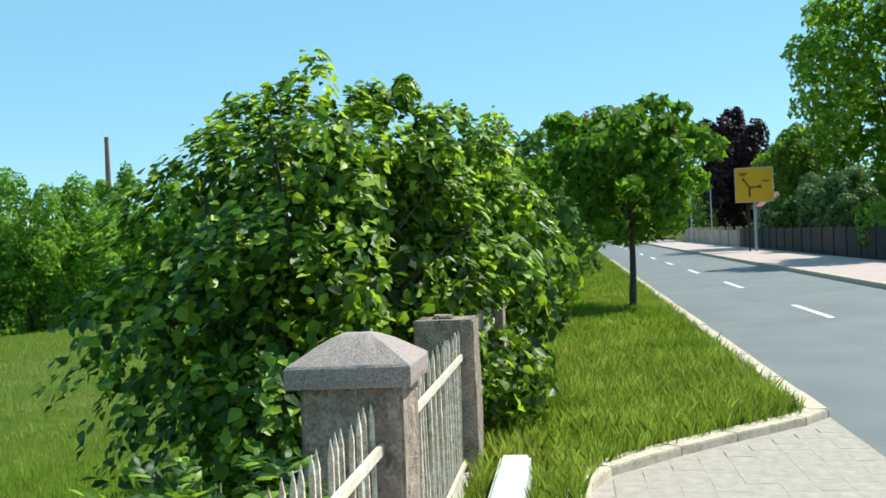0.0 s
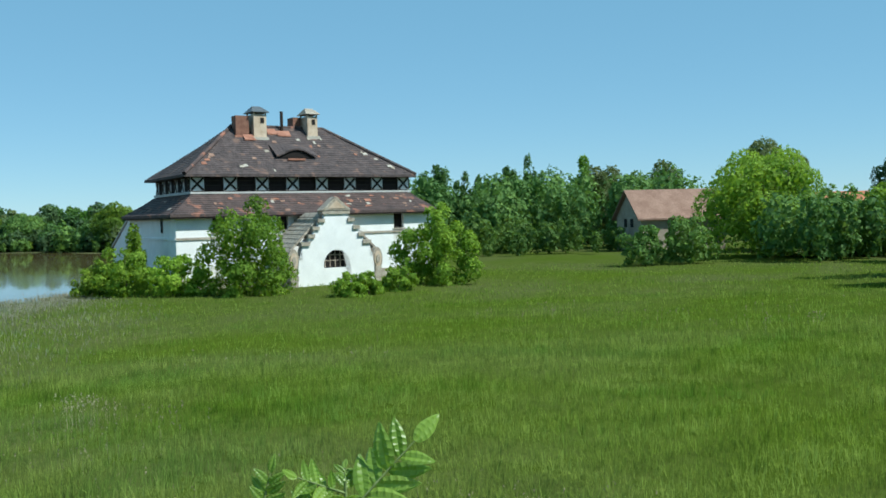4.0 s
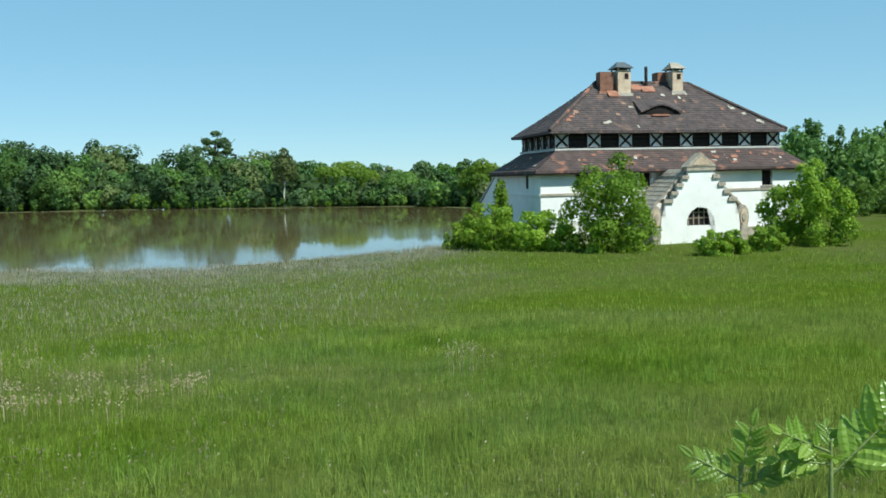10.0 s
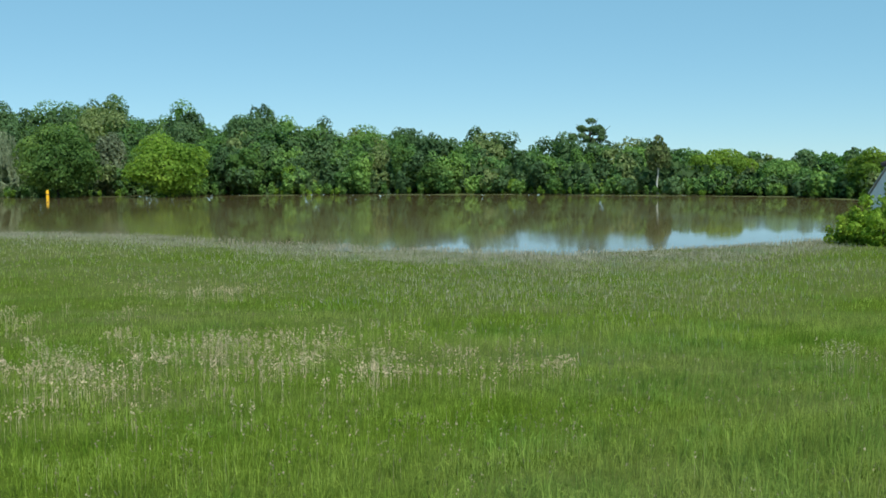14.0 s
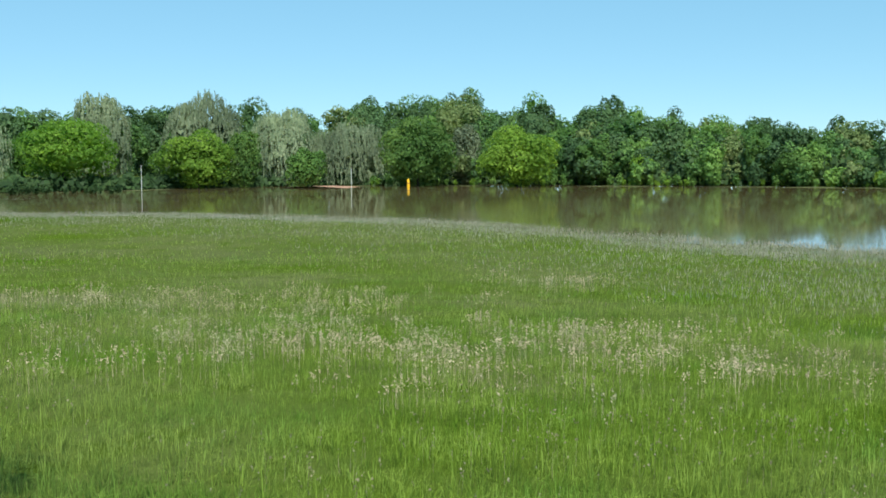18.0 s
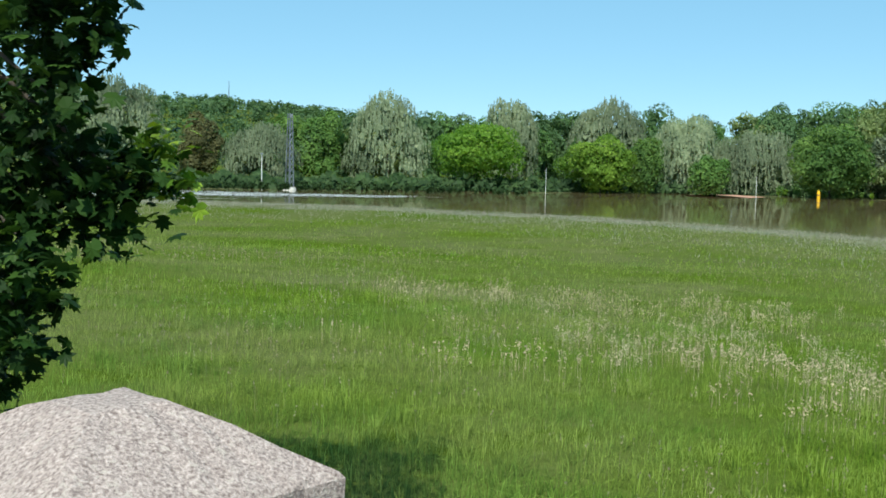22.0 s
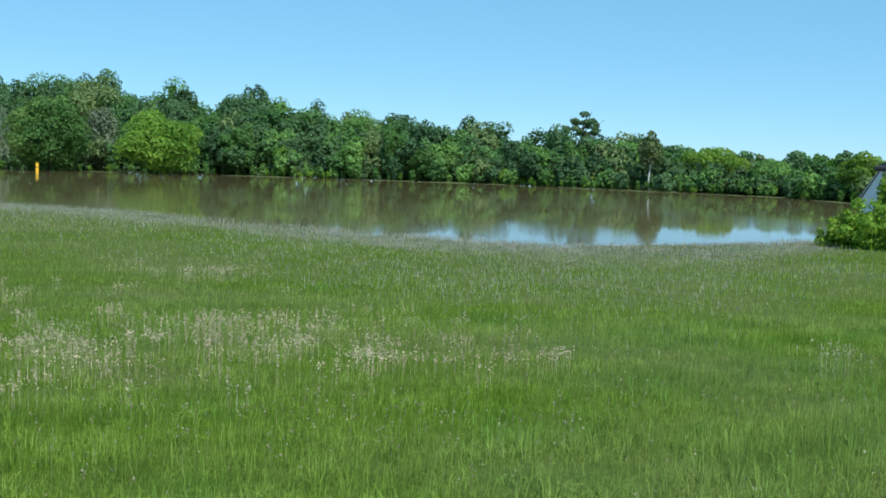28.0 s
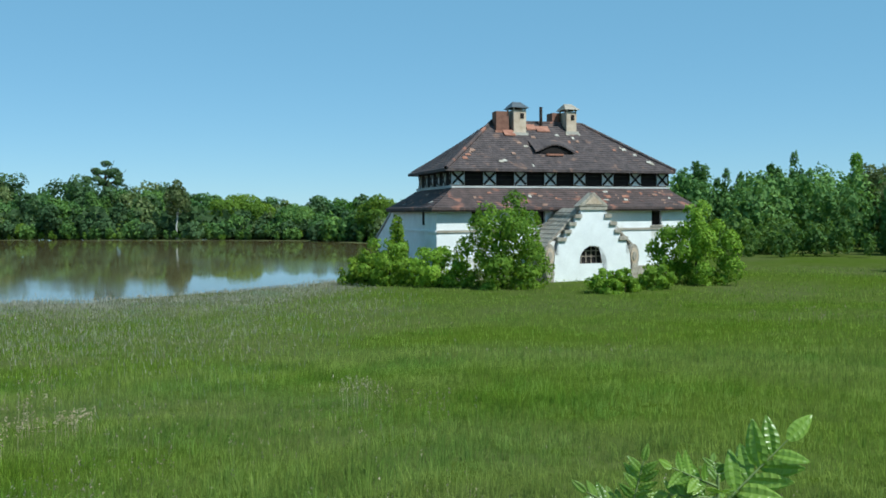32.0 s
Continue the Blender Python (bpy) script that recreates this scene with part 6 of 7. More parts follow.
# right side of the road
plant("tree", "tall light green maple behind the footway", 20.9, 74, 0, 17.9, 6.5, "chestnut", 14000, 0.34, 311, 0.12, 110, lobe=0.20, shell=0.6, reach=0.98)
plant("tree", "tall dark green tree shading the footway", 18.2, 47, 0, 15.8, 5.0, "dark", 16000, 0.28, 312, -0.02, 130, lobe=0.19, shell=0.6, reach=0.98)
plant("tree", "dark green conifer-like tree behind the fence", 26.5, 50, 0, 17, 5, "dark", 11000, 0.45, 313, 0.05, 40)
plant("copper_beech", "dark purple copper beech", 17.4, 118, 0, 13.9, 4.2, "copper", 8000, 0.42, 314, 0.02, 60, lobe=0.28, reach=0.9)
plant("tree", "yellow-green tree behind the road sign", 16.3, 82, 0, 9.0, 2.6, "lime", 3600, 0.3, 315, 0.3)
plant("bush", "large rounded light green garden shrub", 13.7, 58, 0, 4.5, 2.5, "shrub", 9000, 0.17, 316, -0.02, 60, category="bush", lobe=0.25)
plant("bush", "low yellow-green hedge shrub over the fence", 13.0, 44.0, 0, 2.6, 1.9, "lime", 3200, 0.16, 317, -0.02, category="bush")
plant("bush", "green hedge shrub behind the fence", 13.2, 66, 0, 3.2, 2.4, "green", 3000, 0.2, 318, -0.02, category="bush")
belt("wood_street", -20, 2, 130, 220, 7, 14, 44, "green", "street trees and gardens in the distance", 319, 0.55, 0)
gf = thing("garden_fence", "dark wooden garden fence with posts along the footway", "fence", at=(0, 0, 0))
for k in range(26):
    y0 = 18 + 2.2 * k
    part("panel", box(11.32, 11.37, y0 + 0.06, y0 + 2.14, 0.02, 1.25, M["wood_dark"]), gf)
    part("post", box(11.28, 11.42, y0 - 0.06, y0 + 0.056, 0.02, 1.4, M["wood_dark"], 0.01), gf)
gw = thing("garden_wall", "beige plastered garden wall with piers", "wall", at=(0, 0, 0))
for k in range(8):
    y0 = 76 + 4.4 * k
    part("panel", box(11.3, 11.55, y0 + 0.3, y0 + 4.1, 0.02, 1.15, M["wall_beige"]), gw)
    part("pier", box(11.22, 11.63, y0 - 0.1, y0 + 0.297, 0.02, 1.4, M["wall_beige"], 0.02), gw)
for y in (84, 98):
    sp = thing("street_pole", "slim grey street pole on the footway", "pole", "street poles", "", (10.6, y, 0.03))
    part("shaft", tube([(0, 0, 0), (0, 0, 4.4)], [0.06, 0.05], M["steel"], 8), sp)
rh = thing("house", "garden house with a dark red roof under trees", "house", at=(22, 112, 0))
part("wall", box(-3, 5, -3, 4, 0, 3.2, M["wall_beige"]), rh)
for s in (-1, 1):
    v = [(1 + s * 4.5, -3.4, 3.0), (1, -3.4, 5.6), (1, 4.4, 5.6), (1 + s * 4.5, 4.4, 3.0)]
    part("roof", quick("roof", v + [(x, y, z + 0.18) for x, y, z in v], BOXF, M["tile_patch"]), rh)
# yellow direction sign
sg = thing("road_sign", "large yellow direction sign with black route lines on a steel post", "road sign", at=(10.15, 61.6, 0.03), turn=-9.4)
part("post", tube([(0.0, 0.07, 0), (0.0, 0.07, 4.5)], [0.09, 0.09], M["steel"], 10), sg)
part("post", tube([(-0.35, 0.07, 0), (-0.35, 0.07, 4.5)], [0.05, 0.05], M["wood_dark"], 10), sg)
board = part("board", box(-1.02, 1.02, -0.05, 0.0, 2.72, 4.62, M["sign_yellow"], 0.02), sg)
for x0, x1, z0, z1 in ((-1.02, 1.02, 2.70, 2.735), (-1.02, 1.02, 4.605, 4.64), (-1.035, -1.0, 2.70, 4.64), (1.0, 1.035, 2.70, 4.64)):
    part("edge", box(x0, x1, -0.065, -0.052, z0, z1, M["steel"]), board)


def stroke(p, q, w):
    (x0, z0), (x1, z1) = p, q
    L = math.hypot(x1 - x0, z1 - z0)
    nx, nz = -(z1 - z0) / L * w / 2, (x1 - x0) / L * w / 2
    c = [(x0 + nx, z0 + nz), (x0 - nx, z0 - nz), (x1 - nx, z1 - nz), (x1 + nx, z1 + nz)]
    return quick("stroke", [(x, -0.058, z) for x, z in c] + [(x, -0.0545, z) for x, z in c], BOXF, M["sign_black"])


for p, q, w in (((-0.25, 3.02), (-0.25, 3.56), 0.09), ((-0.25, 3.53), (0.3, 3.55), 0.08), ((-0.25, 3.55), (-0.58, 4.0), 0.07), ((0.28, 3.47), (0.4, 3.55), 0.06), ((0.28, 3.63), (0.4, 3.55), 0.06), ((-0.62, 3.9), (-0.6, 4.04), 0.05), ((-0.5, 4.0), (-0.6, 4.04), 0.05)):
    part("route_line", stroke(p, q, w), board)
for x0, x1, z in ((-0.8, -0.35, 4.28), (0.42, 0.82, 3.84), (-0.75, -0.45, 4.18)):
    part("lettering_bar", box(x0, x1, -0.058, -0.0535, z, z + 0.06, M["sign_black"]), board)

# ---- foreground plants ----
def bush_big():
    """The broad linden bush behind the fence: leaf sprays on arching shoots."""
    t = thing("linden_bush", "broad linden bush with large heart-shaped leaves spilling over the fence", "bush", at=(-1.98, 7.95, -1.0))
    part("trunk", trunk_mesh(2.6, 0.07, M["bark"], 77, 14, 1.5), t)
    rng = np.random.default_rng(11)
    p, nor, c, lr = crown_points(9500, 1.60, 1.80, 1.86, 105, rng, 0.55, 0.21, 0.90)
    p[:, 2] += 2.08
    # the side that hangs over the railing further along
    q, qn, _, _ = crown_points(3200, 0.80, 1.1, 1.0, 34, rng, 0.55, 0.26, 0.9)
    p, nor = np.concatenate([p, q + (1.15, 1.35, 2.66)]), np.concatenate([nor, qn])
    # a second top
    q, qn, _, _ = crown_points(1300, 0.60, 0.6, 0.62, 20, rng, 0.55, 0.28, 0.9)
    p, nor = np.concatenate([p, q + (0.72, 0.1, 3.22)]), np.concatenate([nor, qn])
    # arching sprays that stand out of the outline and droop at their ends, leaves on either side
    for _ in range(230):
        a, e = rng.uniform(0, 2 * math.pi), rng.uniform(-0.5, 1.4)
        d = np.array((math.cos(a) * math.cos(e), math.sin(a) * math.cos(e), math.sin(e)))
        s = d * (1.66, 1.82, 1.9) * rng.uniform(0.72, 0.9) + (0, 0, 2.08)
        g = np.linspace(0, 1, 22)[:, None]
        q = s + d * g * rng.uniform(0.25, 0.48) + np.array((0, 0, -0.34)) * g * g + rng.normal(0, 0.036, (22, 3))
        p, nor = np.concatenate([p, q]), np.concatenate([nor, np.tile(d + (0, 0, 0.7), (22, 1))])
    keep = (p[:, 2] > 0.5) & ~((p[:, 0] > 0.75) & (p[:, 1] < -0.15))
    v, f = leaves_at(p[keep], nor[keep] + (0, 0, 0.8), 0.090, "leaf", 0.4, droop=1.2, rng=rng, stray=0.42)
    # narrower towards the top
    up = np.clip((v[:, 2] - 2.1) / 1.9, 0, 1)
    v[:, 0] = v[:, 0] * (1 - 0.24 * up) + 0.17 * up
    part("crown", quick("crown", v, f, M["linden"]), t)
    p, nor, _, _ = crown_points(4200, 1.22, 1.38, 1.42, 40, rng, 0.3, 0.36)
    p[:, 2] += 2.0
    v, f = leaves_at(p[p[:, 2] > 0.45], nor[p[:, 2] > 0.45], 0.11, "leaf", 0.3, droop=0.6, rng=rng, stray=0.8)
    part("inner_leaves", quick("inner_leaves", v, f, M["linden"]), t, "shaded leaves inside the bush")


bush_big()
plant("linden_bush", "leafy linden bush growing round the gate posts", -1.6, 12.6, -0.8, 3.5, 1.65, "linden", 9000, 0.13, 78, -0.02, 34, "bush", shape="leaf", droop=1.0)
plant("linden_bush", "leafy linden bush along the fence", -1.2, 17.5, -0.6, 3.6, 1.3, "linden", 6000, 0.15, 79, -0.02, 30, "bush", shape="leaf", droop=1.0)
plant("bush", "green bush along the far fence", -1.4, 27, -0.6, 4.6, 2.0, "green", 5000, 0.2, 80, -0.02, 30, "bush")
plant("bush", "green bush along the far fence", -1.2, 38, -0.4, 4.6, 2.2, "green", 4000, 0.25, 81, -0.02, 30, "bush")
plant("ivy", "climbing creeper at the foot of the pillar", -0.5, 8.9, 0.0, 0.9, 0.35, "linden", 600, 0.09, 82, -0.05, 16, "creeper", shape="leaf", droop=1.0, ry=1.2)
def leaflet(L, w, n=18):
    """An oval pointed leaflet along +x from 0, folded on its rib, its halves pleated between the side veins."""
    v, f = [], []
    for i in range(n + 1):
        g = i / n
        ww = w * (math.sin(math.pi * min(1, g * 0.95 + 0.03)) ** 0.75) * (1.12 - 0.35 * g)
        z = -0.22 * L * g * g
        rip = 0.013 * L * (1 if i % 3 == 0 else -0.6)
        v += [(g * L - 0.25 * ww, -ww, z + 0.10 * ww + rip * 0.6), (g * L - 0.06 * ww, -0.55 * ww, z + 0.24 * ww + rip), (g * L, 0, z), (g * L - 0.06 * ww, 0.55 * ww, z + 0.24 * ww + rip), (g * L - 0.25 * ww, ww, z + 0.10 * ww + rip * 0.6)]
    for i in range(n):
        for j in range(4):
            a = 5 * i + j
            f.append((a, a + 5, a + 6, a + 1))
    return np.array(v), np.array(f)


def ash_leaf(L, rng, n=18):
    """A pinnate leaf: four pairs of leaflets and one at the tip, along +x."""
    vs, fs, o = [], [], 0
    for k in range(9):
        g = 0.26 + 0.70 * (k // 2) / 4
        s = 1 if k % 2 else -1
        size = L * (0.42, 0.46, 0.46, 0.40, 0.38)[k // 2] * rng.uniform(0.88, 1.1)
        v, f = leaflet(size, size * 0.24, n)
        ang = 0 if k == 8 else s * radians(rng.uniform(44, 64))
        R = np.array(Euler((rng.uniform(-0.6, 0.6), rng.uniform(-0.45, 0.25), ang)).to_matrix())
        v = v @ R.T + (L * (1.0 if k == 8 else g), 0, -0.12 * L * g)
        vs.append(v)
        fs.append(f + o)
        o += len(v)
    return np.concatenate(vs), np.concatenate(fs)


def ash_sapling(x, y, ztop, label, leaves, seed, L=0.175):
    rng = np.random.default_rng(seed)
    t = thing("ash_sapling", label, "sapling", "ash saplings", "", (x, y, ztop))
    part("stem", tube([(0.03, 0.0, -2.3), (0.015, 0, -0.9), (0, 0, -0.1), (0, 0, 0)], [0.009, 0.007, 0.0045, 0.0025], M["stem"], 7), t)
    for az, up, roll, z0, l in leaves:
        v, f = ash_leaf(L * l, rng)
        R = np.array((Matrix.Rotation(radians(az), 3, "Z") @ Matrix.Rotation(radians(-up), 3, "Y") @ Matrix.Rotation(radians(roll), 3, "X")))
        lf = part("leaf", quick("leaf", v, f, M["ash"]), t)
        lf.matrix_local = Matrix.Translation((0, 0, z0)) @ Matrix(R).to_4x4()
        st = np.array([(0, 0, 0), (0.5 * L * l, 0, -0.02 * L), (L * l, 0, -0.10 * L * l)])
        part("rachis", tube(st, [0.0026, 0.002, 0.0012], M["stem"], 5), lf)


ash_sapling(-1.85, 0.81, 1.145, "young ash shoot with bright pinnate leaves behind the fence", [(68, 46, 66, -0.06, 0.98), (252, 22, 110, -0.02, 0.52), (246, 2, 120, -0.04, 0.50), (80, 4, 100, -0.05, 0.42), (330, 20, 0, -0.03, 0.40), (150, 30, 20, -0.02, 0.40)], 51)
ash_sapling(-1.92, 0.68, 1.10, "young ash shoot with pale pinnate leaves", [(74, 76, 70, -0.02, 0.5), (244, 30, -50, -0.03, 0.5), (66, 25, 50, -0.04, 0.45), (244, 0, -40, -0.09, 0.5), (60, -5, 40, -0.10, 0.45), (330, 10, 0, -0.05, 0.45)], 52)
ash_sapling(-1.70, 1.08, 0.99, "young ash shoot with broad leaves", [(140, 20, 0, -0.03, 0.8), (235, 25, -50, -0.05, 0.9), (60, 25, 50, -0.05, 0.8)], 53)


def elder_bush():
    """Compound leaves in loose tiers, with a few flat flower heads above them."""
    rng = np.random.default_rng(83)
    t = thing("elder_bush", "low elder bush with pointed leaflets behind the railing", "bush", at=(-1.14, 3.3, -0.97))
    for i in range(7):
        a = rng.uniform(0, 2 * math.pi)
        part("stem", tube([(0, 0, 0), (0.15 * math.cos(a), 0.15 * math.sin(a), 1.0), (0.3 * math.cos(a), 0.35 * math.sin(a), 1.75)], [0.014, 0.010, 0.005], M["stem"], 6), t)
    vs, fs, o = [], [], 0
    for i in range(95):
        a, r = rng.uniform(0, 2 * math.pi), 0.34 * math.sqrt(rng.uniform(0, 1))
        v, f = ash_leaf(rng.uniform(0.11, 0.17), rng, 5)
        turn = a + rng.normal(0, 0.6)
        R = np.array(Matrix.Rotation(turn, 3, "Z") @ Matrix.Rotation(-rng.uniform(-0.3, 0.7), 3, "Y"))
        v = v @ R.T + (0.8 * r * math.cos(a), r * math.sin(a), 1.86 - 0.9 * r ** 2 - 0.55 * rng.uniform(0, 1) ** 1.4)
        vs.append(v)
        fs.append(f + o)
        o += len(v)
    part("crown", quick("crown", np.concatenate(vs), np.concatenate(fs), M["linden"], True), t)


elder_bush()
rngf = np.random.default_rng(3)
for x, y, z in ((-1.38, 2.21, 0.90), (-1.23, 2.29, 0.905), (-1.16, 2.62, 0.90), (-1.55, 2.45, 0.88)):
    fl = thing("elder_flower", "flat pale yellow elder flower head on a stalk", "flower", "elder flower heads", "", (x, y, z))
    part("stalk", tube([(0, 0, -0.9), (0.02, 0, -0.4), (0, 0, 0)], [0.006, 0.005, 0.003], M["stem"], 5), fl)
    c = np.stack([rngf.normal(0, 0.026, 240), rngf.normal(0, 0.026, 240), rngf.normal(0.0, 0.006, 240)], 1)
    v, f = leaves_at(c, np.tile((0, 0, 1.0), (240, 1)), 0.011, rng=rngf)
    part("umbel", quick("umbel", v, f, M["elder_flower"]), fl)


BOUGHS = [(-2.04, -4.55, 2.31), (-2.36, -4.68, 2.31), (-2.25, -5.01, 2.03), (-2.22, -4.61, 2.11), (-2.16, -4.91, 1.72), (-2.10, -4.55, 1.84), (-2.12, -4.80, 1.47), (-2.40, -4.94, 1.49), (-2.08, -4.70, 1.26), (-2.08, -4.98, 1.01), (-1.98, -4.62, 1.05), (-1.98, -4.89, 0.77), (-2.32, -4.60, 1.44), (-2.40, -4.54, 1.52)]
SUNLIT_TIPS = [(-2.41, -4.52, 1.57), (-2.53, -4.45, 1.69), (-2.55, -4.44, 1.51)]


def overhang():
    """A street maple whose low branches hang in beside the pillar."""
    base = np.array((-0.35, -6.2, 0))
    t = thing("maple_tree", "leafy maple overhanging the fence, its shade put into dark leaf green", "tree", at=tuple(base))
    part("trunk", trunk_mesh(5.2, 0.16, M["bark"], 61, 10, 1.9), t)
    rng = np.random.default_rng(62)
    p, nor, c, lr = crown_points(15000, 2.1, 2.1, 2.9, 60, rng, 0.45, 0.34)
    p += (0.1, -0.2, 3.7)
    # unseen upper crown mass, added for the shadow it casts on the meadow
    q, qn, _, _ = crown_points(5000, 1.5, 1.4, 1.1, 20, rng, 0.4, 0.4)
    p, nor = np.concatenate([p, q + (-1.9, 1.2, 4.4)]), np.concatenate([nor, qn])
    v, f = leaves_at(p, nor, 0.064, "leaf", 0.4, droop=1.5, rng=rng)
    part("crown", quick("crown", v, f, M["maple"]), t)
    for b in BOUGHS:
        b = np.array(b) - base
        q = b + np.clip(rng.normal(0, 1, (150, 3)), -1.6, 1.6) * (0.10, 0.11, 0.13)
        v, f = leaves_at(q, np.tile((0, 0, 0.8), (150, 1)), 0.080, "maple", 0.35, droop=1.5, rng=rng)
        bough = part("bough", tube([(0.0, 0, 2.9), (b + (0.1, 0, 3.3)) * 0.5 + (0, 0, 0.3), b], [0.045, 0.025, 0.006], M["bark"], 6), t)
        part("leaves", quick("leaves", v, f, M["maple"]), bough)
    # sunlit branch tips: the sunlight is painted by using the brighter linden leaf
    for b in SUNLIT_TIPS:
        b = np.array(b) - base
        q = b + rng.normal(0, 1, (42, 3)) * (0.05, 0.05, 0.05)
        v, f = leaves_at(q, np.tile((0, 0, 1.0), (42, 1)), 0.065, "maple", 0.4, droop=1.0, rng=rng)
        part("shoot", quick("shoot", v, f, M["linden"]), t, "maple shoot, sunlight put in as brighter linden green")


overhang()


# ---- grasses ----
def blades(x, y, z, h, w, mat, name, label, rng, lean=0.3):
    """Grass blades as bent narrow triangles that lean with the wind, in one object."""
    n = len(x)
    a = rng.uniform(0, 2 * math.pi, n)
    hh = h * rng.uniform(0.5, 1.15, n)
    l = np.abs(rng.normal(0.1, lean, n)) * hh
    dx, dy = np.cos(a), np.sin(a)
    b0 = np.stack([x - dy * w, y + dx * w, z], 1)
    b1 = np.stack([x + dy * w, y - dx * w, z], 1)
    tip = np.stack([x + dx * l, y + dy * l, z + hh], 1)
    m1 = np.stack([x + dx * l * 0.35 + dy * w * 0.9, y + dy * l * 0.35 - dx * w * 0.9, z + hh * 0.6], 1)
    v = np.stack([b0, b1, m1, tip], 1).reshape(-1, 3)
    if mat != "verge":
        v, f = np.stack([b0, b1, tip], 1).reshape(-1, 3), np.arange(n * 3).reshape(n, 3)
    else:
        tri = np.array([(0, 1, 2), (0, 2, 3)])
        f = (tri[None] + (np.arange(n) * 4)[:, None, None]).reshape(-1, 3)
    return tagged(new(name, quick(name, v, f, M[mat])), label, "grass", kind="stuff")


rg = np.random.default_rng(91)


def sector(n, az0, az1, r0, r1, power=1.0):
    """Random places in a sector round the fence, denser near by."""
    az = np.radians(rg.uniform(az0, az1, n))
    r = r0 + (r1 - r0) * rg.uniform(0, 1, n) ** power
    x, y = -np.sin(az) * r, np.cos(az) * r
    k = x < -1.15
    return x[k], y[k]


def sward(name, label, mat, x, y, z, h, w, az, lean, bent):
    """Many blades in one object: bent ones have a knee and three faces, the others are slim triangles."""
    dx, dy, l = np.cos(az), np.sin(az), h * lean
    b0, b1 = np.stack([x - dy * w, y + dx * w, z], 1), np.stack([x + dy * w, y - dx * w, z], 1)
    tip = np.stack([x + dx * l, y + dy * l, z + h * np.sqrt(np.maximum(0.15, 1 - 0.6 * lean ** 2))], 1)
    if bent:
        k = 0.8
        m0 = np.stack([x + dx * l * 0.3 - dy * w * k, y + dy * l * 0.3 + dx * w * k, z + h * 0.62], 1)
        m1 = np.stack([x + dx * l * 0.3 + dy * w * k, y + dy * l * 0.3 - dx * w * k, z + h * 0.62], 1)
        v, tri, k = np.stack([b0, b1, m1, m0, tip], 1), np.array([(0, 1, 2), (0, 2, 3), (3, 2, 4)]), 5
    else:
        v, tri, k = np.stack([b0, b1, tip], 1), np.array([(0, 1, 2)]), 3
    f = (tri[None] + (np.arange(len(x)) * k)[:, None, None]).reshape(-1, 3)
    return tagged(new(name, quick(name, v.reshape(-1, 3), f, M[mat])), label, "grass", kind="stuff")


def height(x, y):
    """How tall the meadow stands: hummocks a stride wide within broad drifts."""
    return 0.45 + 0.75 * field(x, y, 0.9) ** 2 + 0.75 * field(x, y, 0.22)


WIND = 2.4
for n, a0, a1, r0, r1, h, w in ((290000, 14, 164, 5.0, 24, 0.16, 0.0036), (125000, 14, 164, 21, 50, 0.19, 0.009), (55000, 34, 158, 46, 82, 0.20, 0.018)):
    x, y = sector(n, a0, a1, r0, r1)
    edge = np.interp(np.degrees(np.arctan2(-x, y)), AZ_NEAR, R_NEAR) - np.hypot(x, y)
    k = edge > rg.uniform(-2, 5, len(x))
    x, y = x[k], y[k]
    az = np.where(rg.uniform(0, 1, len(x)) < 0.35, WIND + rg.normal(0, 0.6, len(x)), rg.uniform(0, 6.28, len(x)))
    sward("meadow_grass", "tall green meadow grass in uneven hummocks", "grass", x, y, ground_z(x, y) - 0.02, h * height(x, y) * rg.uniform(0.5, 1.25, len(x)), w, az, np.abs(rg.normal(0.4, 0.5, len(x))), False)
# tussocks of long arching blades
cx, cy = sector(12000, 16, 162, 5.0, 27)
k = height(cx, cy) > rg.uniform(0.55, 1.15, len(cx))
cx, cy = cx[k], cy[k]
m = 13
x, y = np.repeat(cx, m), np.repeat(cy, m)
az = rg.uniform(0, 6.28, len(x))
az = np.where(rg.uniform(0, 1, len(x)) < 0.25, WIND + rg.normal(0, 0.5, len(x)), az)
out = np.abs(rg.normal(0, 0.07, len(x)))
x, y = x + np.cos(az) * out, y + np.sin(az) * out
sward("tussock_grass", "arching tussocks of long green grass", "grass", x, y, ground_z(x, y) - 0.02, 0.23 * height(x, y) * np.repeat(rg.uniform(0.7, 1.25, len(cx)), m) * rg.uniform(0.6, 1.1, len(x)), 0.0036, az, np.abs(rg.normal(0.6, 0.4, len(x))), True)
# flowering stalks: thin stems with brownish plumes, in drifts, thicker away from the house
cx, cy = sector(42000, 30, 162, 8, 50)
k = field(cx, cy, 0.16) + 0.5 * field(cx + 40, cy, 0.7) + 0.012 * np.clip(-cy, -16, 12) > rg.uniform(0.80, 1.55, len(cx))
x, y = cx[k], cy[k]
hs = 0.24 * height(x, y) * rg.uniform(0.8, 1.25, len(x))
az, ln = WIND + rg.normal(0, 0.9, len(x)), np.abs(rg.normal(0.12, 0.12, len(x)))
z = ground_z(x, y)
sward("flowering_grass", "thin stalks of brownish flowering grass", "plume", x, y, z, hs, 0.0011 + 0.00006 * np.hypot(x, y), az, ln, False)
top = np.stack([x + np.cos(az) * ln * hs, y + np.sin(az) * ln * hs, z + hs * 0.97], 1)
c = np.repeat(top, 3, 0) + rg.normal(0, 1, (3 * len(x), 3)) * (0.010, 0.010, 0.026)
far = np.repeat(np.hypot(x, y), 3)
v, f = leaves_at(c, rg.normal(0, 1, c.shape) * (1, 1, 0.2), 0.014 + 0.0005 * far, "tri", droop=1.5, rng=rg)
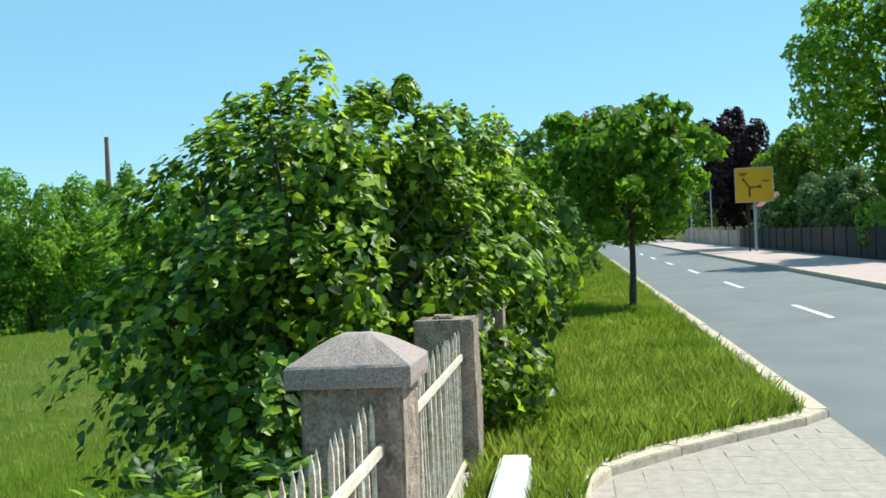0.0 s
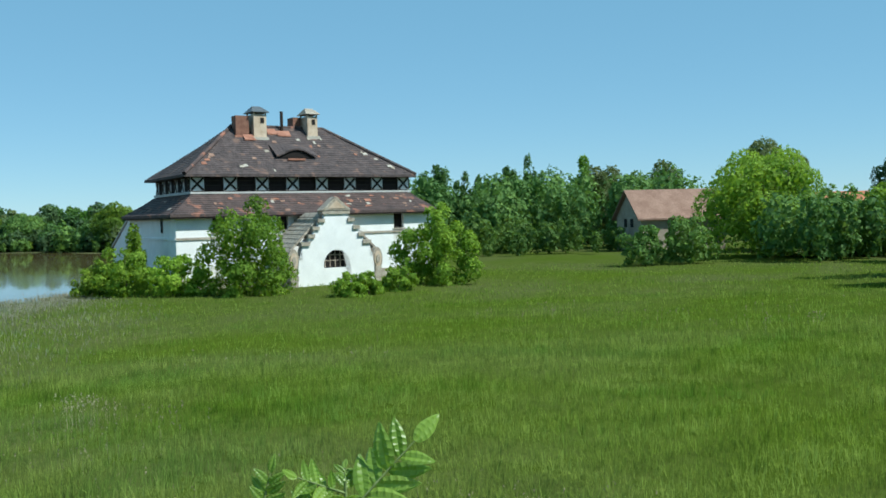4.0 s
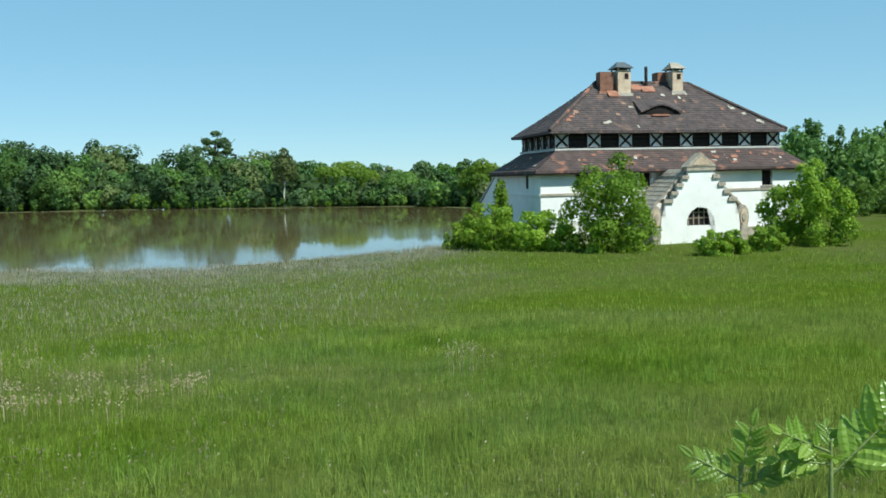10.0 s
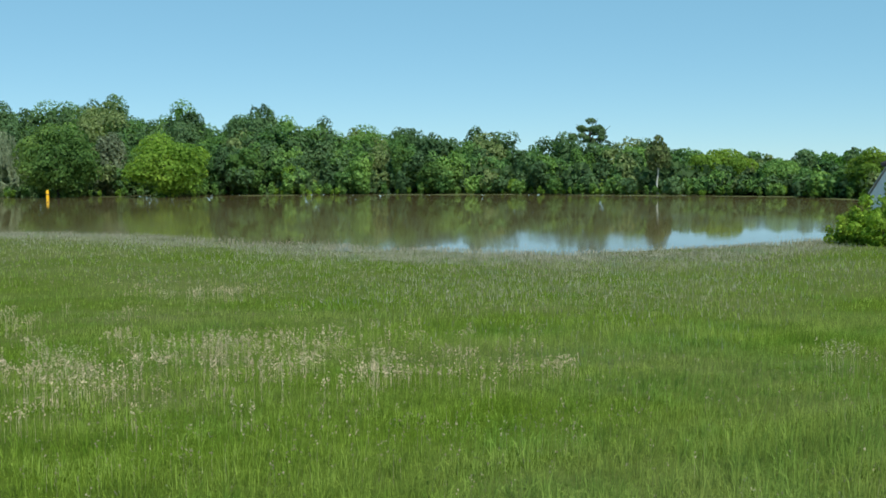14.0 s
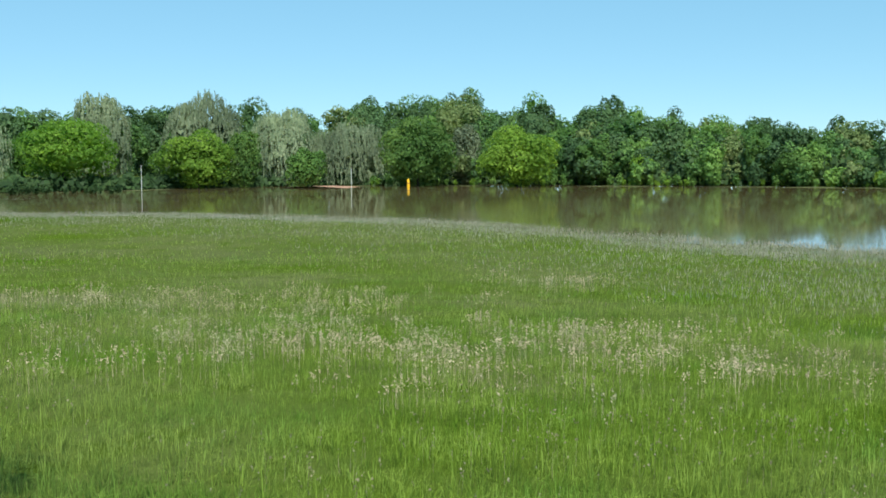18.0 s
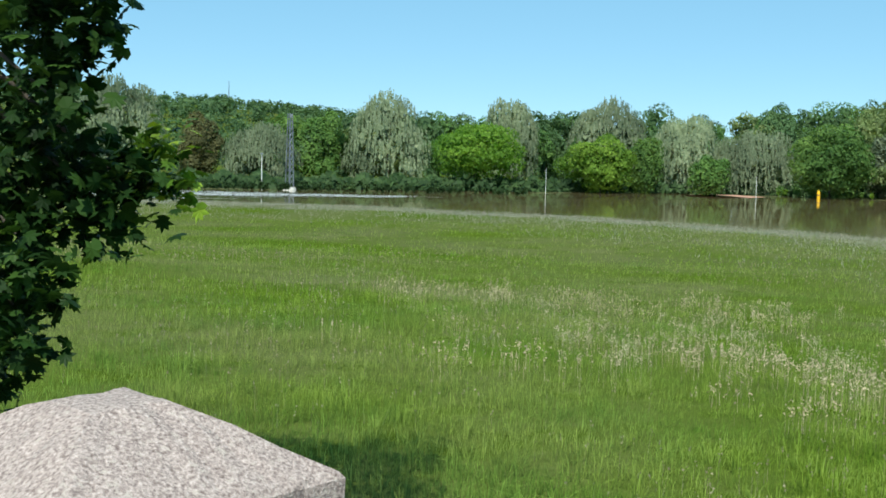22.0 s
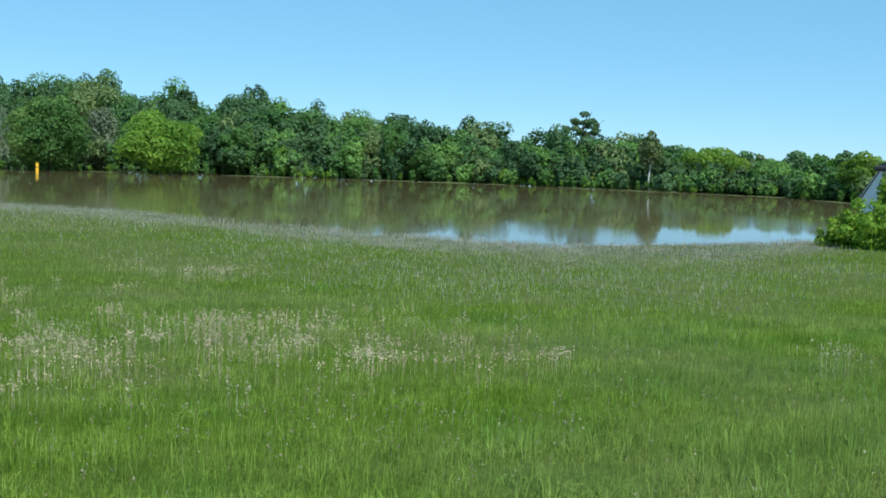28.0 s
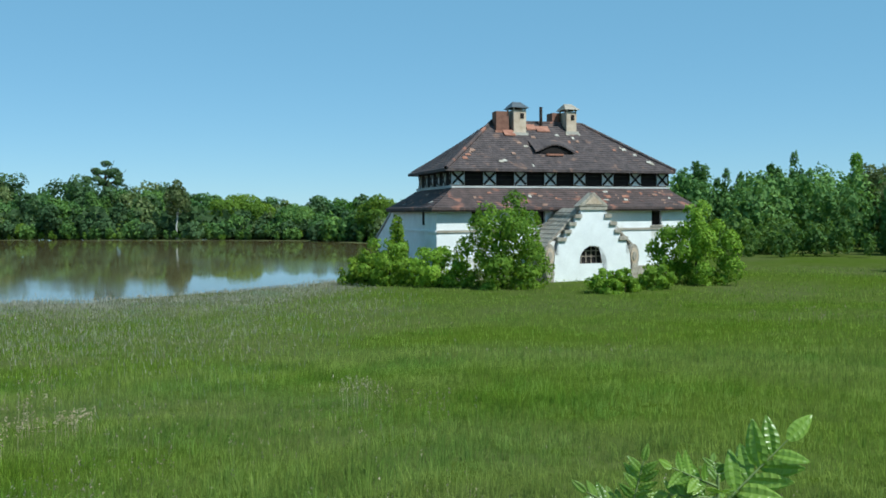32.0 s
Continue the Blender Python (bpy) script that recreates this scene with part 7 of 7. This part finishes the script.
tagged(new("grass_plumes", quick("grass_plumes", v, f, M["plume"])), "haze of brownish pink grass plumes over the meadow", "grass", kind="stuff")
# grey-brown grass that thickens towards the flood and stands drowned in its edge
az = np.concatenate([rg.uniform(62, 152, 100000), rg.uniform(64, 152, 105000)])
over = np.concatenate([rg.uniform(-36, 0, 100000), rg.uniform(-8, 13, 105000)])
r = np.interp(az, AZ_NEAR, R_NEAR) + over
x, y = -np.sin(np.radians(az)) * r, np.cos(np.radians(az)) * r
dense = np.where(over < 0, np.exp(over / 16), (1 - over / 13) ** 1.6) * (0.2 + 1.5 * field(x, y, 0.13))
k = (dense > rg.uniform(0.05, 1.0, len(x))) & (np.hypot(x, y) > 12) & ~((x < -48) & (y > 17))
x, y = x[k], y[k]
sward("shore_grass", "grey-brown grass standing drowned along the flood's edge", "reed", x, y, np.maximum(ground_z(x, y), WATER - 0.1) - 0.02, 0.22 * rg.uniform(0.4, 1.2, len(x)), 0.008 + 0.00012 * np.hypot(x, y), rg.uniform(0, 6.28, len(x)), np.abs(rg.normal(0.3, 0.3, len(x))), False)
# pale seed heads in tufts
SEED_BEDS = ((-13.7, -7.0, 1.5), (-16.3, -9.7, 1.6), (-17.2, -6.6, 1.3), (-13.9, -10.1, 1.2), (-15.4, -4.2, 1.2), (-19.0, -3.6, 1.3), (-15.3, -1.9, 0.5), (-15.7, -0.1, 0.3), (-19.3, -17.0, 1.6), (-23.0, -13.2, 1.8), (-32.6, -10.5, 1.0), (-16.3, 4.3, 0.2))
cx = np.concatenate([rg.normal(bx, br * 1.25, int(26 * br)) for bx, by, br in SEED_BEDS])
cy = np.concatenate([rg.normal(by, br * 1.2, int(26 * br)) for bx, by, br in SEED_BEDS])
m = 11
x, y = np.repeat(cx, m) + rg.normal(0, 0.16, m * len(cx)), np.repeat(cy, m) + rg.normal(0, 0.16, m * len(cx))
hs = 0.33 * height(x, y) * rg.uniform(0.7, 1.15, len(x))
sward("seed_stalks", "pale dry stalks of seeding grass", "seed", x, y, ground_z(x, y), hs, 0.0022, rg.uniform(0, 6.28, len(x)), np.full(len(x), 0.05), False)
c = np.repeat(np.stack([x, y, ground_z(x, y) + hs], 1), 6, 0) + rg.normal(0, 1, (6 * len(x), 3)) * (0.011, 0.011, 0.035)
v, f = leaves_at(c, rg.normal(0, 1, c.shape) * (1, 1, 0.3), 0.021, "tri", droop=1.0, rng=rg)
tagged(new("seed_heads", quick("seed_heads", v, f, M["seed"])), "tufts of pale pinkish grass seed heads in the meadow", "grass", kind="stuff")
# verge grass
x, y = rg.uniform(-0.7, 1.85, 108000), 5.0 + 45 * rg.uniform(0, 1, 108000) ** 1.8
k = ~((x > -0.08) & left_of_drive(x, y - 0.17)) & (x < 1.8) & ~((x > -0.56) & (x < -0.29) & (y < 7.1)) & ((y > 7.6) | (x > -0.2) | (rg.uniform(0, 1, len(x)) < 0.5))
x, y = x[k], y[k]
blades(x, y, np.full(len(x), 0.02), 0.17, 0.0012, "verge", "verge_grass", "bright green long grass on the verge", rg, 0.28)
x, y = rg.uniform(1.62, 1.84, 500), rg.uniform(9.5, 40, 500)
blades(x, y, np.full(len(x), 0.02), 0.3, 0.0018, "seed", "verge_stalks", "dry grass stalks along the kerb", rg, 0.3)

# ---- pavers of the drive ----
pv = box(-0.0995, 0.0995, -0.0995, 0.0995, -0.06, 0.0, M["paver"])
for i in range(11):
    for j in range(24):
        x, y = 0.1 + 0.2 * i, 4.7 + 0.2 * j
        if x < 1.95 and left_of_drive(np.array(x), np.array(y + 0.22)) and (x > 0.12):
            o = part("paver", pv, drive)
            o.location = (x, y, random.uniform(-0.001, 0.001))
